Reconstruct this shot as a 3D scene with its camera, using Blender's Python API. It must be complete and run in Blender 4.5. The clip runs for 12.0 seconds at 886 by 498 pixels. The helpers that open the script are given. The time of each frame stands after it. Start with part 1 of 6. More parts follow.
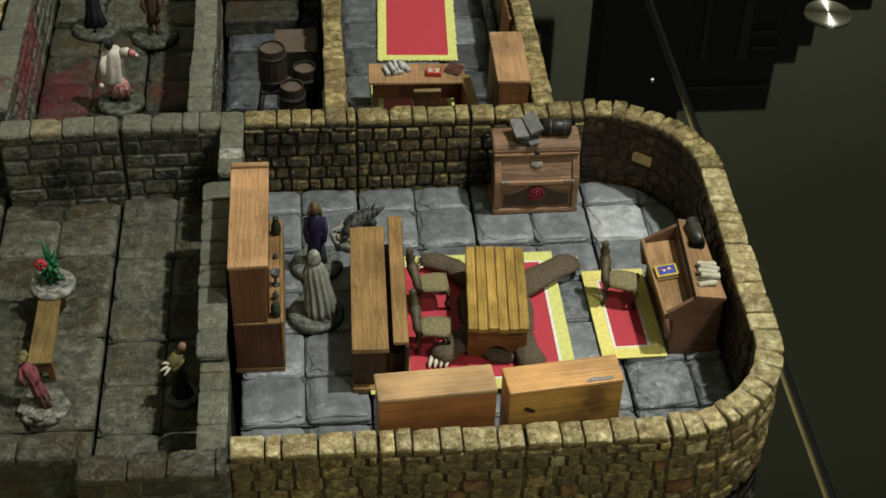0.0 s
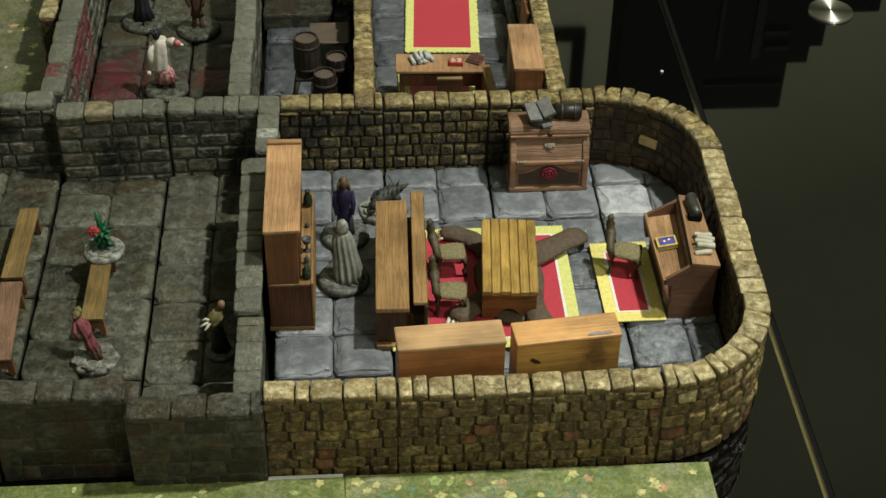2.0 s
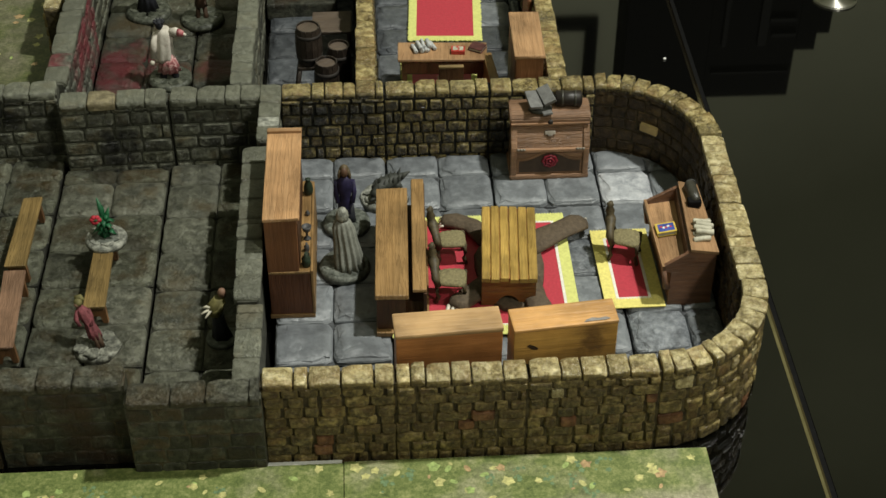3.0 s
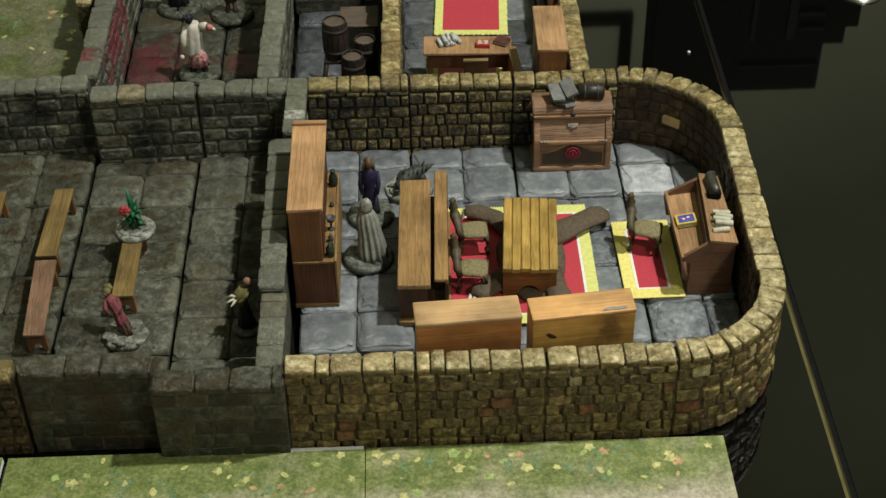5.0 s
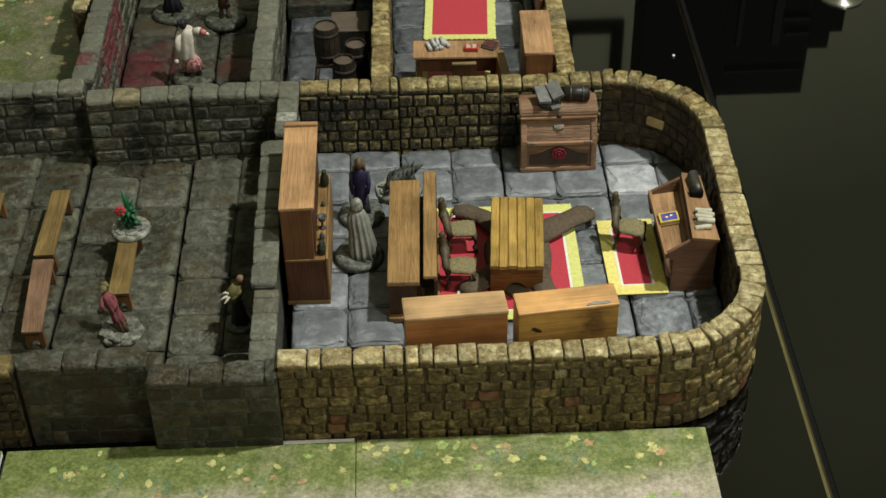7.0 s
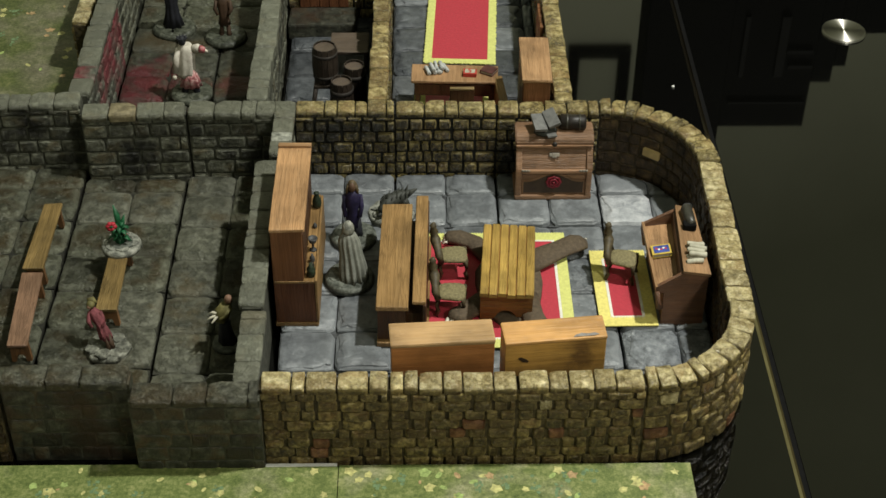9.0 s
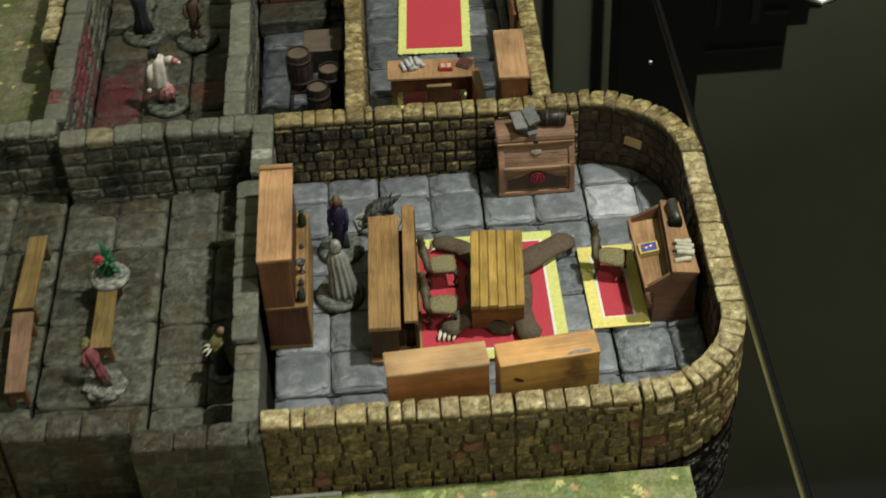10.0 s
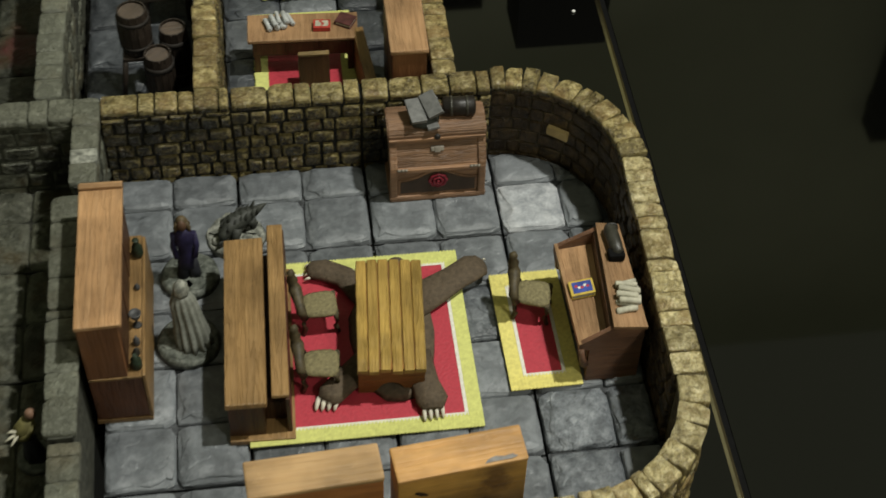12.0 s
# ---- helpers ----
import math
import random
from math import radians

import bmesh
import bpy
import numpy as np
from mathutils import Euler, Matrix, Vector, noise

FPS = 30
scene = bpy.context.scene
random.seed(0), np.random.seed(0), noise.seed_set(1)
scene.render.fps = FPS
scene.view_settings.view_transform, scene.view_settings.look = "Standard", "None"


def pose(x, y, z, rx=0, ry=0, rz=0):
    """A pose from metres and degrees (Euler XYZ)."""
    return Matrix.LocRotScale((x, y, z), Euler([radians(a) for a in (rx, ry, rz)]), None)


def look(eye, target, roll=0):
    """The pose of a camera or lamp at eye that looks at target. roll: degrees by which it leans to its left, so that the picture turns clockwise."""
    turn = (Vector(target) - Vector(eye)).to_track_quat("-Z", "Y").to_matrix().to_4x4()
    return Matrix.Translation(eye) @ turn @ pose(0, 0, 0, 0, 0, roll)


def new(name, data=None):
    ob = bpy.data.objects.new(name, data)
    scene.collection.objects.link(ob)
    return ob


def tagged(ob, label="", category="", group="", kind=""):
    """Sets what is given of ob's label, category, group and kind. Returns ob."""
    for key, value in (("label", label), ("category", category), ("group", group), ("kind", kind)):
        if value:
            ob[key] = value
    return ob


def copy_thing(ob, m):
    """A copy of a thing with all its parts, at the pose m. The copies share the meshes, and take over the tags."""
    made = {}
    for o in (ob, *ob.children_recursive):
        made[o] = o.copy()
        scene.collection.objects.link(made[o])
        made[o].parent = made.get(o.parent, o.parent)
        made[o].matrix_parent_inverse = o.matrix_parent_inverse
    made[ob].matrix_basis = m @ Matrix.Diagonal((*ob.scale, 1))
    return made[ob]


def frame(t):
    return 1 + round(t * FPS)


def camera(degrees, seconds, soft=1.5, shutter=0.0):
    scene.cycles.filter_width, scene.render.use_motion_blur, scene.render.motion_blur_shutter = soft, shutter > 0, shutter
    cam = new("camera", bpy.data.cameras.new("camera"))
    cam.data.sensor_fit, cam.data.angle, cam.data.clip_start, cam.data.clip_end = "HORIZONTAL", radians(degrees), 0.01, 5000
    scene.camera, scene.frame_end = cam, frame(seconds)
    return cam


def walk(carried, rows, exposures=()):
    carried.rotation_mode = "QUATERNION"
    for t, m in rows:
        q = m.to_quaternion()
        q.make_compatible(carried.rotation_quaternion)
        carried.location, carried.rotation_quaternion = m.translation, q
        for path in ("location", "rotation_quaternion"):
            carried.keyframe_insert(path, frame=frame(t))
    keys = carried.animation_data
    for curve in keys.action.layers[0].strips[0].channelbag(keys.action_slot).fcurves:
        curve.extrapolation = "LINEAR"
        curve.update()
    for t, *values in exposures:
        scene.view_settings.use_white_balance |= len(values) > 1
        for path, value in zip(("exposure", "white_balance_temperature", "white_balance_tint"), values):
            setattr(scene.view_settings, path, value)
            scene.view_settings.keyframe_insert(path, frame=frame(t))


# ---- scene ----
U = 0.0254  # one floor square, an inch, in metres
PATH = [
    (0, (1.311, -13.687, 16.685), (1.472, -12.17, 15.392), 1.7),
    (0.5, (1.49, -14.595, 17.01), (1.632, -13.056, 15.74), 1.3),
    (1, (1.321, -15.342, 17.341), (1.435, -13.803, 16.069), 1.1),
    (1.5, (1.45, -15.715, 17.477), (1.565, -14.183, 16.197), 0.9),
    (2, (1.474, -15.814, 17.493), (1.585, -14.281, 16.214), 0.9),
    (2.5, (1.55, -15.779, 17.437), (1.653, -14.245, 16.157), 0.3),
    (3, (1.792, -15.947, 17.516), (1.878, -14.42, 16.227), 0.1),
    (5, (2.085, -16.309, 17.675), (2.118, -14.783, 16.383), -1.1),
    (5.5, (2.2, -16.483, 17.716), (2.224, -14.954, 16.427), -1.5),
    (6, (1.963, -16.648, 17.792), (1.975, -15.118, 16.505), -1.5),
    (6.5, (1.992, -16.894, 17.895), (2.018, -15.363, 16.609), -1.0),
    (7, (2.178, -16.919, 17.912), (2.218, -15.385, 16.63), -1.1),
    (9, (2.434, -16.75, 17.953), (2.468, -15.201, 16.689), 0.5),
    (9.5, (2.459, -16.643, 18.351), (2.487, -15.138, 17.034), -1.0),
    (10, (2.538, -15.463, 19.465), (2.581, -14.0, 18.101), -3.1),
    (10.5, (3.069, -13.96, 19.28), (3.187, -12.51, 17.908), -2.0),
    (11, (2.626, -12.234, 18.853), (2.757, -10.851, 17.414), 2.4),
    (11.5, (2.61, -10.442, 18.218), (2.772, -9.131, 16.717), 1.9),
    (12, (2.811, -8.872, 17.543), (3.005, -7.598, 16.013), 1.9),
]
cam = camera(32.6, 12.0, shutter=0.5)
LIGHT = [(0, -0.12), (1, 0.0), (9.5, 0.0), (10.5, -0.12), (11.2, -0.22), (12, -0.33)]
walk(cam, [(t, look(Vector(eye) * U, Vector(target) * U, roll)) for t, eye, target, roll in PATH], LIGHT)

# ---- light and surroundings ----
LAMP_AT = Vector((22.0, 3.5, 46.0))
world = bpy.data.worlds.new("room_light")
scene.world = world
world.use_nodes = True
world.node_tree.nodes["Background"].inputs[0].default_value = (0.93, 0.97, 0.65, 1)
world.node_tree.nodes["Background"].inputs[1].default_value = 0.195
lamp_data = bpy.data.lights.new("ceiling_spot", "AREA")
lamp_data.shape, lamp_data.size, lamp_data.energy = "DISK", 0.05, 16.6
lamp_data.color = (0.975, 0.975, 0.89)
lamp_ob = new("ceiling_spot", lamp_data)
lamp_ob.matrix_world = look(LAMP_AT * U, Vector((4, 4, 0)) * U)
# the second ceiling lamp, behind the camera, whose streak shows on the steel disc
second_data = bpy.data.lights.new("ceiling_spot", "AREA")
second_data.shape, second_data.size, second_data.energy = "DISK", 0.1, 3.2
second_data.color = (0.965, 0.955, 0.83)
second_ob = new("ceiling_spot", second_data)
second_ob.matrix_world = look(Vector((21, -21, 33)) * U, Vector((3, 3, 0)) * U)

# an added fill lamp, with no known source, that brightens the far wall of the room
wall_fill_data = bpy.data.lights.new("ceiling_spot", "AREA")
wall_fill_data.shape, wall_fill_data.size, wall_fill_data.energy = "DISK", 0.1, 0.34
wall_fill_data.color = (0.98, 0.97, 0.84)
wall_fill_ob = new("ceiling_spot", wall_fill_data)
wall_fill_data.spread = radians(130)
wall_fill_ob.matrix_world = look(Vector((37, 36, 74)) * U, Vector((36, 60.4, 38)) * U)

# ---- materials ----
class Mat:
    """A small node builder for one procedural material."""

    def __init__(self, name, rough=0.7, metal=0.0, spec=0.4):
        self.m = bpy.data.materials.new(name)
        self.m.use_nodes = True
        self.t = self.m.node_tree
        self.b = self.t.nodes["Principled BSDF"]
        self.b.inputs["Roughness"].default_value = rough
        self.b.inputs["Metallic"].default_value = metal
        self.b.inputs["Specular IOR Level"].default_value = spec

    def node(self, kind, **put):
        n = self.t.nodes.new(kind)
        for k, v in put.items():
            setattr(n, k, v)
        return n

    def link(self, a, b):
        self.t.links.new(a, b)

    def coords(self, local=False, stretch=(1, 1, 1), shift=True):
        """Coordinates in floor squares, moved at random from object to object."""
        src = self.node("ShaderNodeTexCoord").outputs["Object"] if local else self.node("ShaderNodeNewGeometry").outputs["Position"]
        mp = self.node("ShaderNodeMapping")
        mp.inputs["Scale"].default_value = [s / U for s in stretch]
        self.link(src, mp.inputs["Vector"])
        if not shift:
            return mp.outputs[0]
        info = self.node("ShaderNodeObjectInfo")
        mul = self.node("ShaderNodeMath", operation="MULTIPLY")
        mul.inputs[1].default_value = 37.0
        self.link(info.outputs["Random"], mul.inputs[0])
        add = self.node("ShaderNodeVectorMath", operation="ADD")
        self.link(mp.outputs[0], add.inputs[0])
        self.link(mul.outputs[0], add.inputs[1])
        return add.outputs[0]

    def noise(self, vec, scale, detail=4, rough=0.55, twist=0.0):
        n = self.node("ShaderNodeTexNoise")
        n.inputs["Distortion"].default_value = twist
        n.inputs["Scale"].default_value, n.inputs["Detail"].default_value, n.inputs["Roughness"].default_value = scale, detail, rough
        self.link(vec, n.inputs["Vector"])
        return n.outputs[0]

    def ramp(self, fac, stops):
        r = self.node("ShaderNodeValToRGB")
        e = r.color_ramp.elements
        while len(e) < len(stops):
            e.new(0.5)
        for el, (p, c) in zip(e, stops):
            el.position, el.color = p, (*c, 1)
        self.link(fac, r.inputs[0])
        return r.outputs[0]

    def mix(self, a, b, fac, how="MIX"):
        n = self.node("ShaderNodeMix", data_type="RGBA", blend_type=how)
        for sock, v in ((n.inputs[6], a), (n.inputs[7], b), (n.inputs[0], fac)):
            if isinstance(v, (int, float)):
                sock.default_value = v
            elif isinstance(v, tuple):
                sock.default_value = (*v, 1)
            else:
                self.link(v, sock)
        return n.outputs[2]

    def random(self, lo, hi):
        """A grey that differs from object to object."""
        info = self.node("ShaderNodeObjectInfo")
        return self.ramp(info.outputs["Random"], [(0, (lo,) * 3), (1, (hi,) * 3)])

    def bump(self, height, strength, dist=0.02):
        n = self.node("ShaderNodeBump")
        n.inputs["Strength"].default_value, n.inputs["Distance"].default_value = strength, dist * U
        self.link(height, n.inputs["Height"])
        self.link(n.outputs[0], self.b.inputs["Normal"])

    def colour(self, c):
        if isinstance(c, tuple):
            self.b.inputs["Base Color"].default_value = (*c, 1)
        else:
            self.link(c, self.b.inputs["Base Color"])
        return self.m

    def rough(self, fac, lo, hi):
        n = self.node("ShaderNodeMapRange")
        n.inputs["To Min"].default_value, n.inputs["To Max"].default_value = lo, hi
        self.link(fac, n.inputs["Value"])
        self.link(n.outputs[0], self.b.inputs["Roughness"])


def worn_rim(m, kind, n):
    """1 towards the worn edges of a tile or of a brick's face, 0 inside, broken up by n."""
    sep = m.node("ShaderNodeSeparateXYZ")
    m.link(m.coords(True, (1, 1, 1) if kind == "tile" else (U, U, U), False), sep.inputs[0])
    ends = []
    for k in (0, 1 if kind == "tile" else 2):
        a = m.node("ShaderNodeMath", operation="ABSOLUTE")
        m.link(sep.outputs[k], a.inputs[0])
        ends.append(a.outputs[0])
    big = m.node("ShaderNodeMath", operation="MAXIMUM")
    m.link(ends[0], big.inputs[0])
    m.link(ends[1], big.inputs[1])
    add = m.node("ShaderNodeMath", operation="MULTIPLY_ADD")
    m.link(n, add.inputs[0])
    add.inputs[1].default_value = 0.5 if kind == "tile" else 0.45
    m.link(big.outputs[0], add.inputs[2])
    return add.outputs[0]


def blotted(m, c, colour, spots, local=False):
    """Splashes of colour with ragged edges round given spots of the model or of one thing."""
    at = m.coords(local, shift=False)
    ragged = m.noise(at, 2.4, 5, 0.65)
    for x, y, z, r, full in spots:
        d = m.node("ShaderNodeVectorMath", operation="DISTANCE")
        m.link(at, d.inputs[0])
        d.inputs[1].default_value = (x, y, z)
        far = m.node("ShaderNodeMath", operation="MULTIPLY_ADD")
        m.link(d.outputs["Value"], far.inputs[0])
        far.inputs[1].default_value = 0.4 / r
        m.link(ragged, far.inputs[2])
        c = m.mix(c, colour, m.ramp(far.outputs[0], [(0.60, (full,) * 3), (0.86, (0, 0, 0))]))
    return c


def stone(name, dark, mid, light, lo=0.7, hi=1.2, stain=None, rough=(0.45, 0.8), bump=0.8, fine=9.0, flecks=None, at=(0.5, 0.72), spec=0.4, cleft=0.0, brush=0.0, deep=0.05, rim=None, pits=0.0, tint=None, blots=None):
    m = Mat(name, spec=spec)
    v = m.coords()
    big, small, grit = m.noise(v, 1.6, 3), m.noise(v, fine, 6, 0.65), m.noise(v, 38, 3, 0.7)
    c = m.ramp(small, [(0.36, dark), (0.5, mid), (0.64, light)])
    if tint:
        c = m.mix(c, tint, m.ramp(m.noise(v, 2.2, 3), [(0.52, (0, 0, 0)), (0.62, (0.6,) * 3)]))
    c = m.mix(c, m.random(lo, hi), 1.0, "MULTIPLY")
    h = m.mix(m.noise(v, fine * 0.9, 2.5, 0.5), grit, 0.14)
    if pits:
        hole = m.noise(v, 8, 4, 0.6, 1.6)
        gone = m.ramp(hole, [(0.36, (pits,) * 3), (0.43, (0, 0, 0))])
        c = m.mix(c, tuple(0.5 * x for x in dark), gone)
        h = m.mix(h, hole, 0.5)
    if stain:
        w = m.noise(m.coords(shift=False), 0.9, 4, 0.6)
        c = m.mix(c, stain, m.ramp(w, [(at[0], (0, 0, 0)), (at[1], (0.8,) * 3)]))
    if flecks:
        c = m.mix(c, flecks, m.ramp(grit, [(0.62, (0, 0, 0)), (0.72, (0.7,) * 3)]))
    if brush:
        edge = m.noise(v, 21, 6, 0.75)
        crease = m.ramp(m.noise(v, 9, 5, 0.7, 0.4), [(0.36, (brush * 1.6,) * 3), (0.45, (0, 0, 0)), (0.485, (0, 0, 0)), (0.5, (brush,) * 3), (0.515, (0, 0, 0))])
        c = m.mix(c, light, m.ramp(edge, [(0.51, (0, 0, 0)), (0.60, (brush,) * 3)]))
        c = m.mix(c, dark, crease)
        h = m.mix(h, edge, 0.2)
        h = m.mix(h, (0.0, 0.0, 0.0), m.mix((0.0, 0.0, 0.0), crease, 0.5))
    if rim:
        r = worn_rim(m, rim[0], m.noise(v, 5, 5, 0.7))
        c = m.mix(c, tuple(1.25 * x for x in light), m.ramp(r, [(0.58, (0, 0, 0)), (0.69, (rim[1],) * 3)]))
    if blots:
        c = blotted(m, c, *blots)
    if cleft:
        w = m.noise(v, 0.9, 4, 0.5)
        steps = m.ramp(w, [(0.0, (0.0,) * 3), (0.40, (0.1,) * 3), (0.415, (0.38,) * 3), (0.5, (0.42,) * 3), (0.512, (0.66,) * 3), (0.585, (0.7,) * 3), (0.6, (1.0,) * 3)])
        h = m.mix(h, steps, cleft)
        c = m.mix(c, m.ramp(steps, [(0.0, (0.82,) * 3), (1.0, (1.18,) * 3)]), 0.6, "MULTIPLY")
    m.bump(h, bump, deep)
    m.rough(big, *rough)
    return m.colour(c)


def timber(name, dark, mid, light, along="y", rough=0.45, grain=1.0, streak=1.0, blots=None):
    """Painted wood grain that runs along one local axis."""
    m = Mat(name, rough, spec=0.45)
    st = {"x": (0.55, 9, 9), "y": (9, 0.55, 9), "z": (9, 9, 0.55)}[along]
    v = m.coords(True, st)
    lines = m.noise(v, 1.3, 5, 0.7)
    fine = m.noise(v, 4.5 * grain, 3, 0.6)
    blot = m.noise(m.coords(True, (1, 1, 1)), 1.2, 3)
    c = m.ramp(m.mix(lines, fine, 0.35), [(0.16 if grain > 0.7 else 0.0, dark), (0.5, mid), (0.84 if grain > 0.7 else 1.0, light)])
    c = m.mix(c, m.ramp(blot, [(0.36, (0.62,) * 3), (0.64, (1.18,) * 3)]), 0.8 * streak, "MULTIPLY")
    wave = m.noise(m.coords(True, tuple(0.35 * s for s in st)), 1.1, 3, 0.6, 0.6)
    c = m.mix(c, m.ramp(wave, [(0.36, (0.82,) * 3), (0.5, (1.0,) * 3), (0.64, (1.12,) * 3)]), 0.8, "MULTIPLY")
    cuts = m.noise(m.coords(True, tuple(1.5 * s for s in st)), 1.0, 4, 0.6, 0.5)
    scored = m.ramp(cuts, [(0.44, (0, 0, 0)), (0.485, (0.42 if grain > 0.7 else 0.1,) * 3), (0.53, (0, 0, 0))])
    c = m.mix(c, tuple(0.55 * x for x in dark), m.mix((0.0, 0.0, 0.0), scored, m.ramp(blot, [(0.3, (0.9,) * 3), (0.6, (0.35,) * 3)])))
    worn = m.noise(m.coords(True, (1, 1, 1)), 7, 6, 0.7)
    c = m.mix(c, tuple(min(1.0, 1.35 * x) for x in light), m.ramp(worn, [(0.58, (0, 0, 0)), (0.72, (0.2,) * 3)]))
    if blots:
        c = blotted(m, c, *blots, True)
    c = m.mix(c, m.random(0.88, 1.1), 1.0, "MULTIPLY")
    m.bump(m.mix(m.mix(lines, fine, 0.5), (0.0, 0.0, 0.0), scored), 0.7, 0.04)
    m.rough(blot, rough - 0.12, rough + 0.15)
    return m.colour(c)


def paint(name, c, vary=0.25, rough=0.6, scale=8, metal=0.0, bump=0.25, spec=0.4):
    m = Mat(name, rough, metal, spec)
    n = m.noise(m.coords(True), scale, 5, 0.6)
    lo, hi = tuple(x * (1 - vary) for x in c), tuple(min(1, x * (1 + vary)) for x in c)
    m.bump(n, bump, 0.03)
    return m.colour(m.ramp(n, [(0.3, lo), (0.7, hi)]))


YELLOW = stone("ochre_stone", (0.042, 0.028, 0.008), (0.150, 0.107, 0.032), (0.39, 0.305, 0.115), 0.55, 1.35, stain=(0.07, 0.042, 0.013), at=(0.46, 0.62), rough=(0.24, 0.44), bump=1.0, fine=7, brush=0.42, deep=0.1, rim=("brick", 0.26), pits=0.55, tint=(0.15, 0.075, 0.025), spec=0.6)
# Lighter ochre copy for capstone tops: light from above put into the colour.
OCHRE_LIT_CAP = stone("lit_dry_brushed_ochre_stone", (0.16, 0.122, 0.05), (0.44, 0.362, 0.17), (0.73, 0.635, 0.37), 0.72, 1.18, stain=(0.19, 0.135, 0.05), at=(0.54, 0.74), rough=(0.13, 0.3), bump=1.0, fine=6, brush=0.33, deep=0.08, pits=0.4, tint=(0.30, 0.205, 0.085), spec=0.75)
# Dark spots repeat shade at the back wall's top left and beside the chest.
# Darker ochre copy: shade on the room-side walls put into the colour.
UMBER_SHADED = stone("shaded_umber_washed_ochre_stone", (0.012, 0.009, 0.004), (0.052, 0.039, 0.015), (0.27, 0.215, 0.085), 0.4, 1.5, stain=(0.014, 0.010, 0.004), rough=(0.16, 0.36), bump=1.0, fine=6, brush=0.35, deep=0.09, rim=("brick", 0.55), pits=0.35, tint=(0.065, 0.033, 0.013), spec=0.7, blots=((0.010, 0.010, 0.007), [(0.7, 7.6, 1.0, 0.75, 0.85), (1.5, 7.6, 1.15, 0.5, 0.7), (0.3, 7.6, 0.4, 0.4, 0.8), (2.2, 7.6, 1.1, 0.4, 0.6), (4.15, 7.6, 0.4, 0.5, 0.9)]))
RED_STONE = stone("reddish_brown_stone", (0.07, 0.028, 0.012), (0.16, 0.07, 0.03), (0.26, 0.13, 0.06), 0.8, 1.2, rough=(0.25, 0.45), bump=1.0, fine=6, brush=0.3, deep=0.08)
MORTAR = stone("dark_mortar", (0.018, 0.013, 0.006), (0.055, 0.042, 0.018), (0.10, 0.077, 0.034), rough=(0.6, 0.9))
JOINT = stone("black_joint", (0.004, 0.004, 0.003), (0.009, 0.009, 0.007), (0.016, 0.016, 0.012), rough=(0.7, 0.9))
MOSS_JOINT = stone("mossy_dark_joint", (0.008, 0.008, 0.005), (0.020, 0.020, 0.013), (0.036, 0.036, 0.025), rough=(0.6, 0.9))
GREY_MORTAR = stone("grey_mortar", (0.022, 0.023, 0.017), (0.046, 0.047, 0.035), (0.075, 0.077, 0.058), rough=(0.7, 0.9))
GREY = stone("grey_green_stone", (0.024, 0.025, 0.017), (0.075, 0.076, 0.054), (0.17, 0.175, 0.135), 0.5, 1.5, stain=(0.007, 0.007, 0.005), at=(0.54, 0.63), rough=(0.3, 0.52), bump=0.9, fine=6, brush=0.3, deep=0.09, rim=("brick", 0.5), tint=(0.085, 0.064, 0.028), pits=0.5, blots=((0.006, 0.006, 0.005), [(-5.15, 7.9, 0.98, 0.48, 0.95), (-3.1, 7.56, 0.62, 0.6, 0.95), (-4.4, 7.9, 0.15, 0.3, 0.8), (-6.0, 7.88, 0.6, 0.5, 0.85), (-0.6, 7.6, 0.3, 0.5, 0.7), (-4.3, 7.9, 0.8, 0.35, 0.7)]))
MOSS = stone("dark_mossy_stone", (0.032, 0.034, 0.022), (0.066, 0.069, 0.047), (0.125, 0.129, 0.094), 0.66, 1.42, stain=(0.050, 0.034, 0.012), at=(0.47, 0.58), rough=(0.22, 0.45), bump=1.2, fine=5, brush=0.25, cleft=0.3, deep=0.12, rim=("tile", 0.5), pits=0.8, blots=((0.020, 0.014, 0.006), [(-3.3, 7.3, 0.0, 0.55, 0.7), (-2.2, 6.9, 0.0, 0.45, 0.6), (-3.6, 6.2, 0.0, 0.4, 0.45), (-2.5, 5.2, 0.0, 0.5, 0.55), (-1.1, 4.5, 0.0, 0.5, 0.5), (-5.0, 4.2, 0.0, 0.5, 0.5), (-2.2, 3.2, 0.0, 0.45, 0.5)]))
PALE_MOSS = stone("pale_grey_green_stone", (0.050, 0.052, 0.037), (0.088, 0.090, 0.066), (0.155, 0.157, 0.12), 0.8, 1.25, stain=(0.092, 0.068, 0.030), at=(0.52, 0.66), rough=(0.28, 0.5), bump=1.0, fine=5, brush=0.25, cleft=0.3, deep=0.12, rim=("tile", 0.4), pits=0.5)
DULL_CAP = stone("dull_brown_grey_stone", (0.022, 0.022, 0.015), (0.066, 0.066, 0.048), (0.155, 0.156, 0.12), 0.7, 1.3, stain=(0.05, 0.034, 0.014), at=(0.46, 0.6), rough=(0.28, 0.5), bump=1.0, fine=6, brush=0.35, deep=0.09, tint=(0.06, 0.045, 0.02), pits=0.5)
SLATE = stone("blue_grey_slate", (0.107, 0.115, 0.122), (0.138, 0.149, 0.158), (0.192, 0.204, 0.214), 0.8, 1.18, rough=(0.22, 0.40), bump=0.8, fine=4.0, cleft=0.35, brush=0.08, deep=0.07, rim=("tile", 0.45))
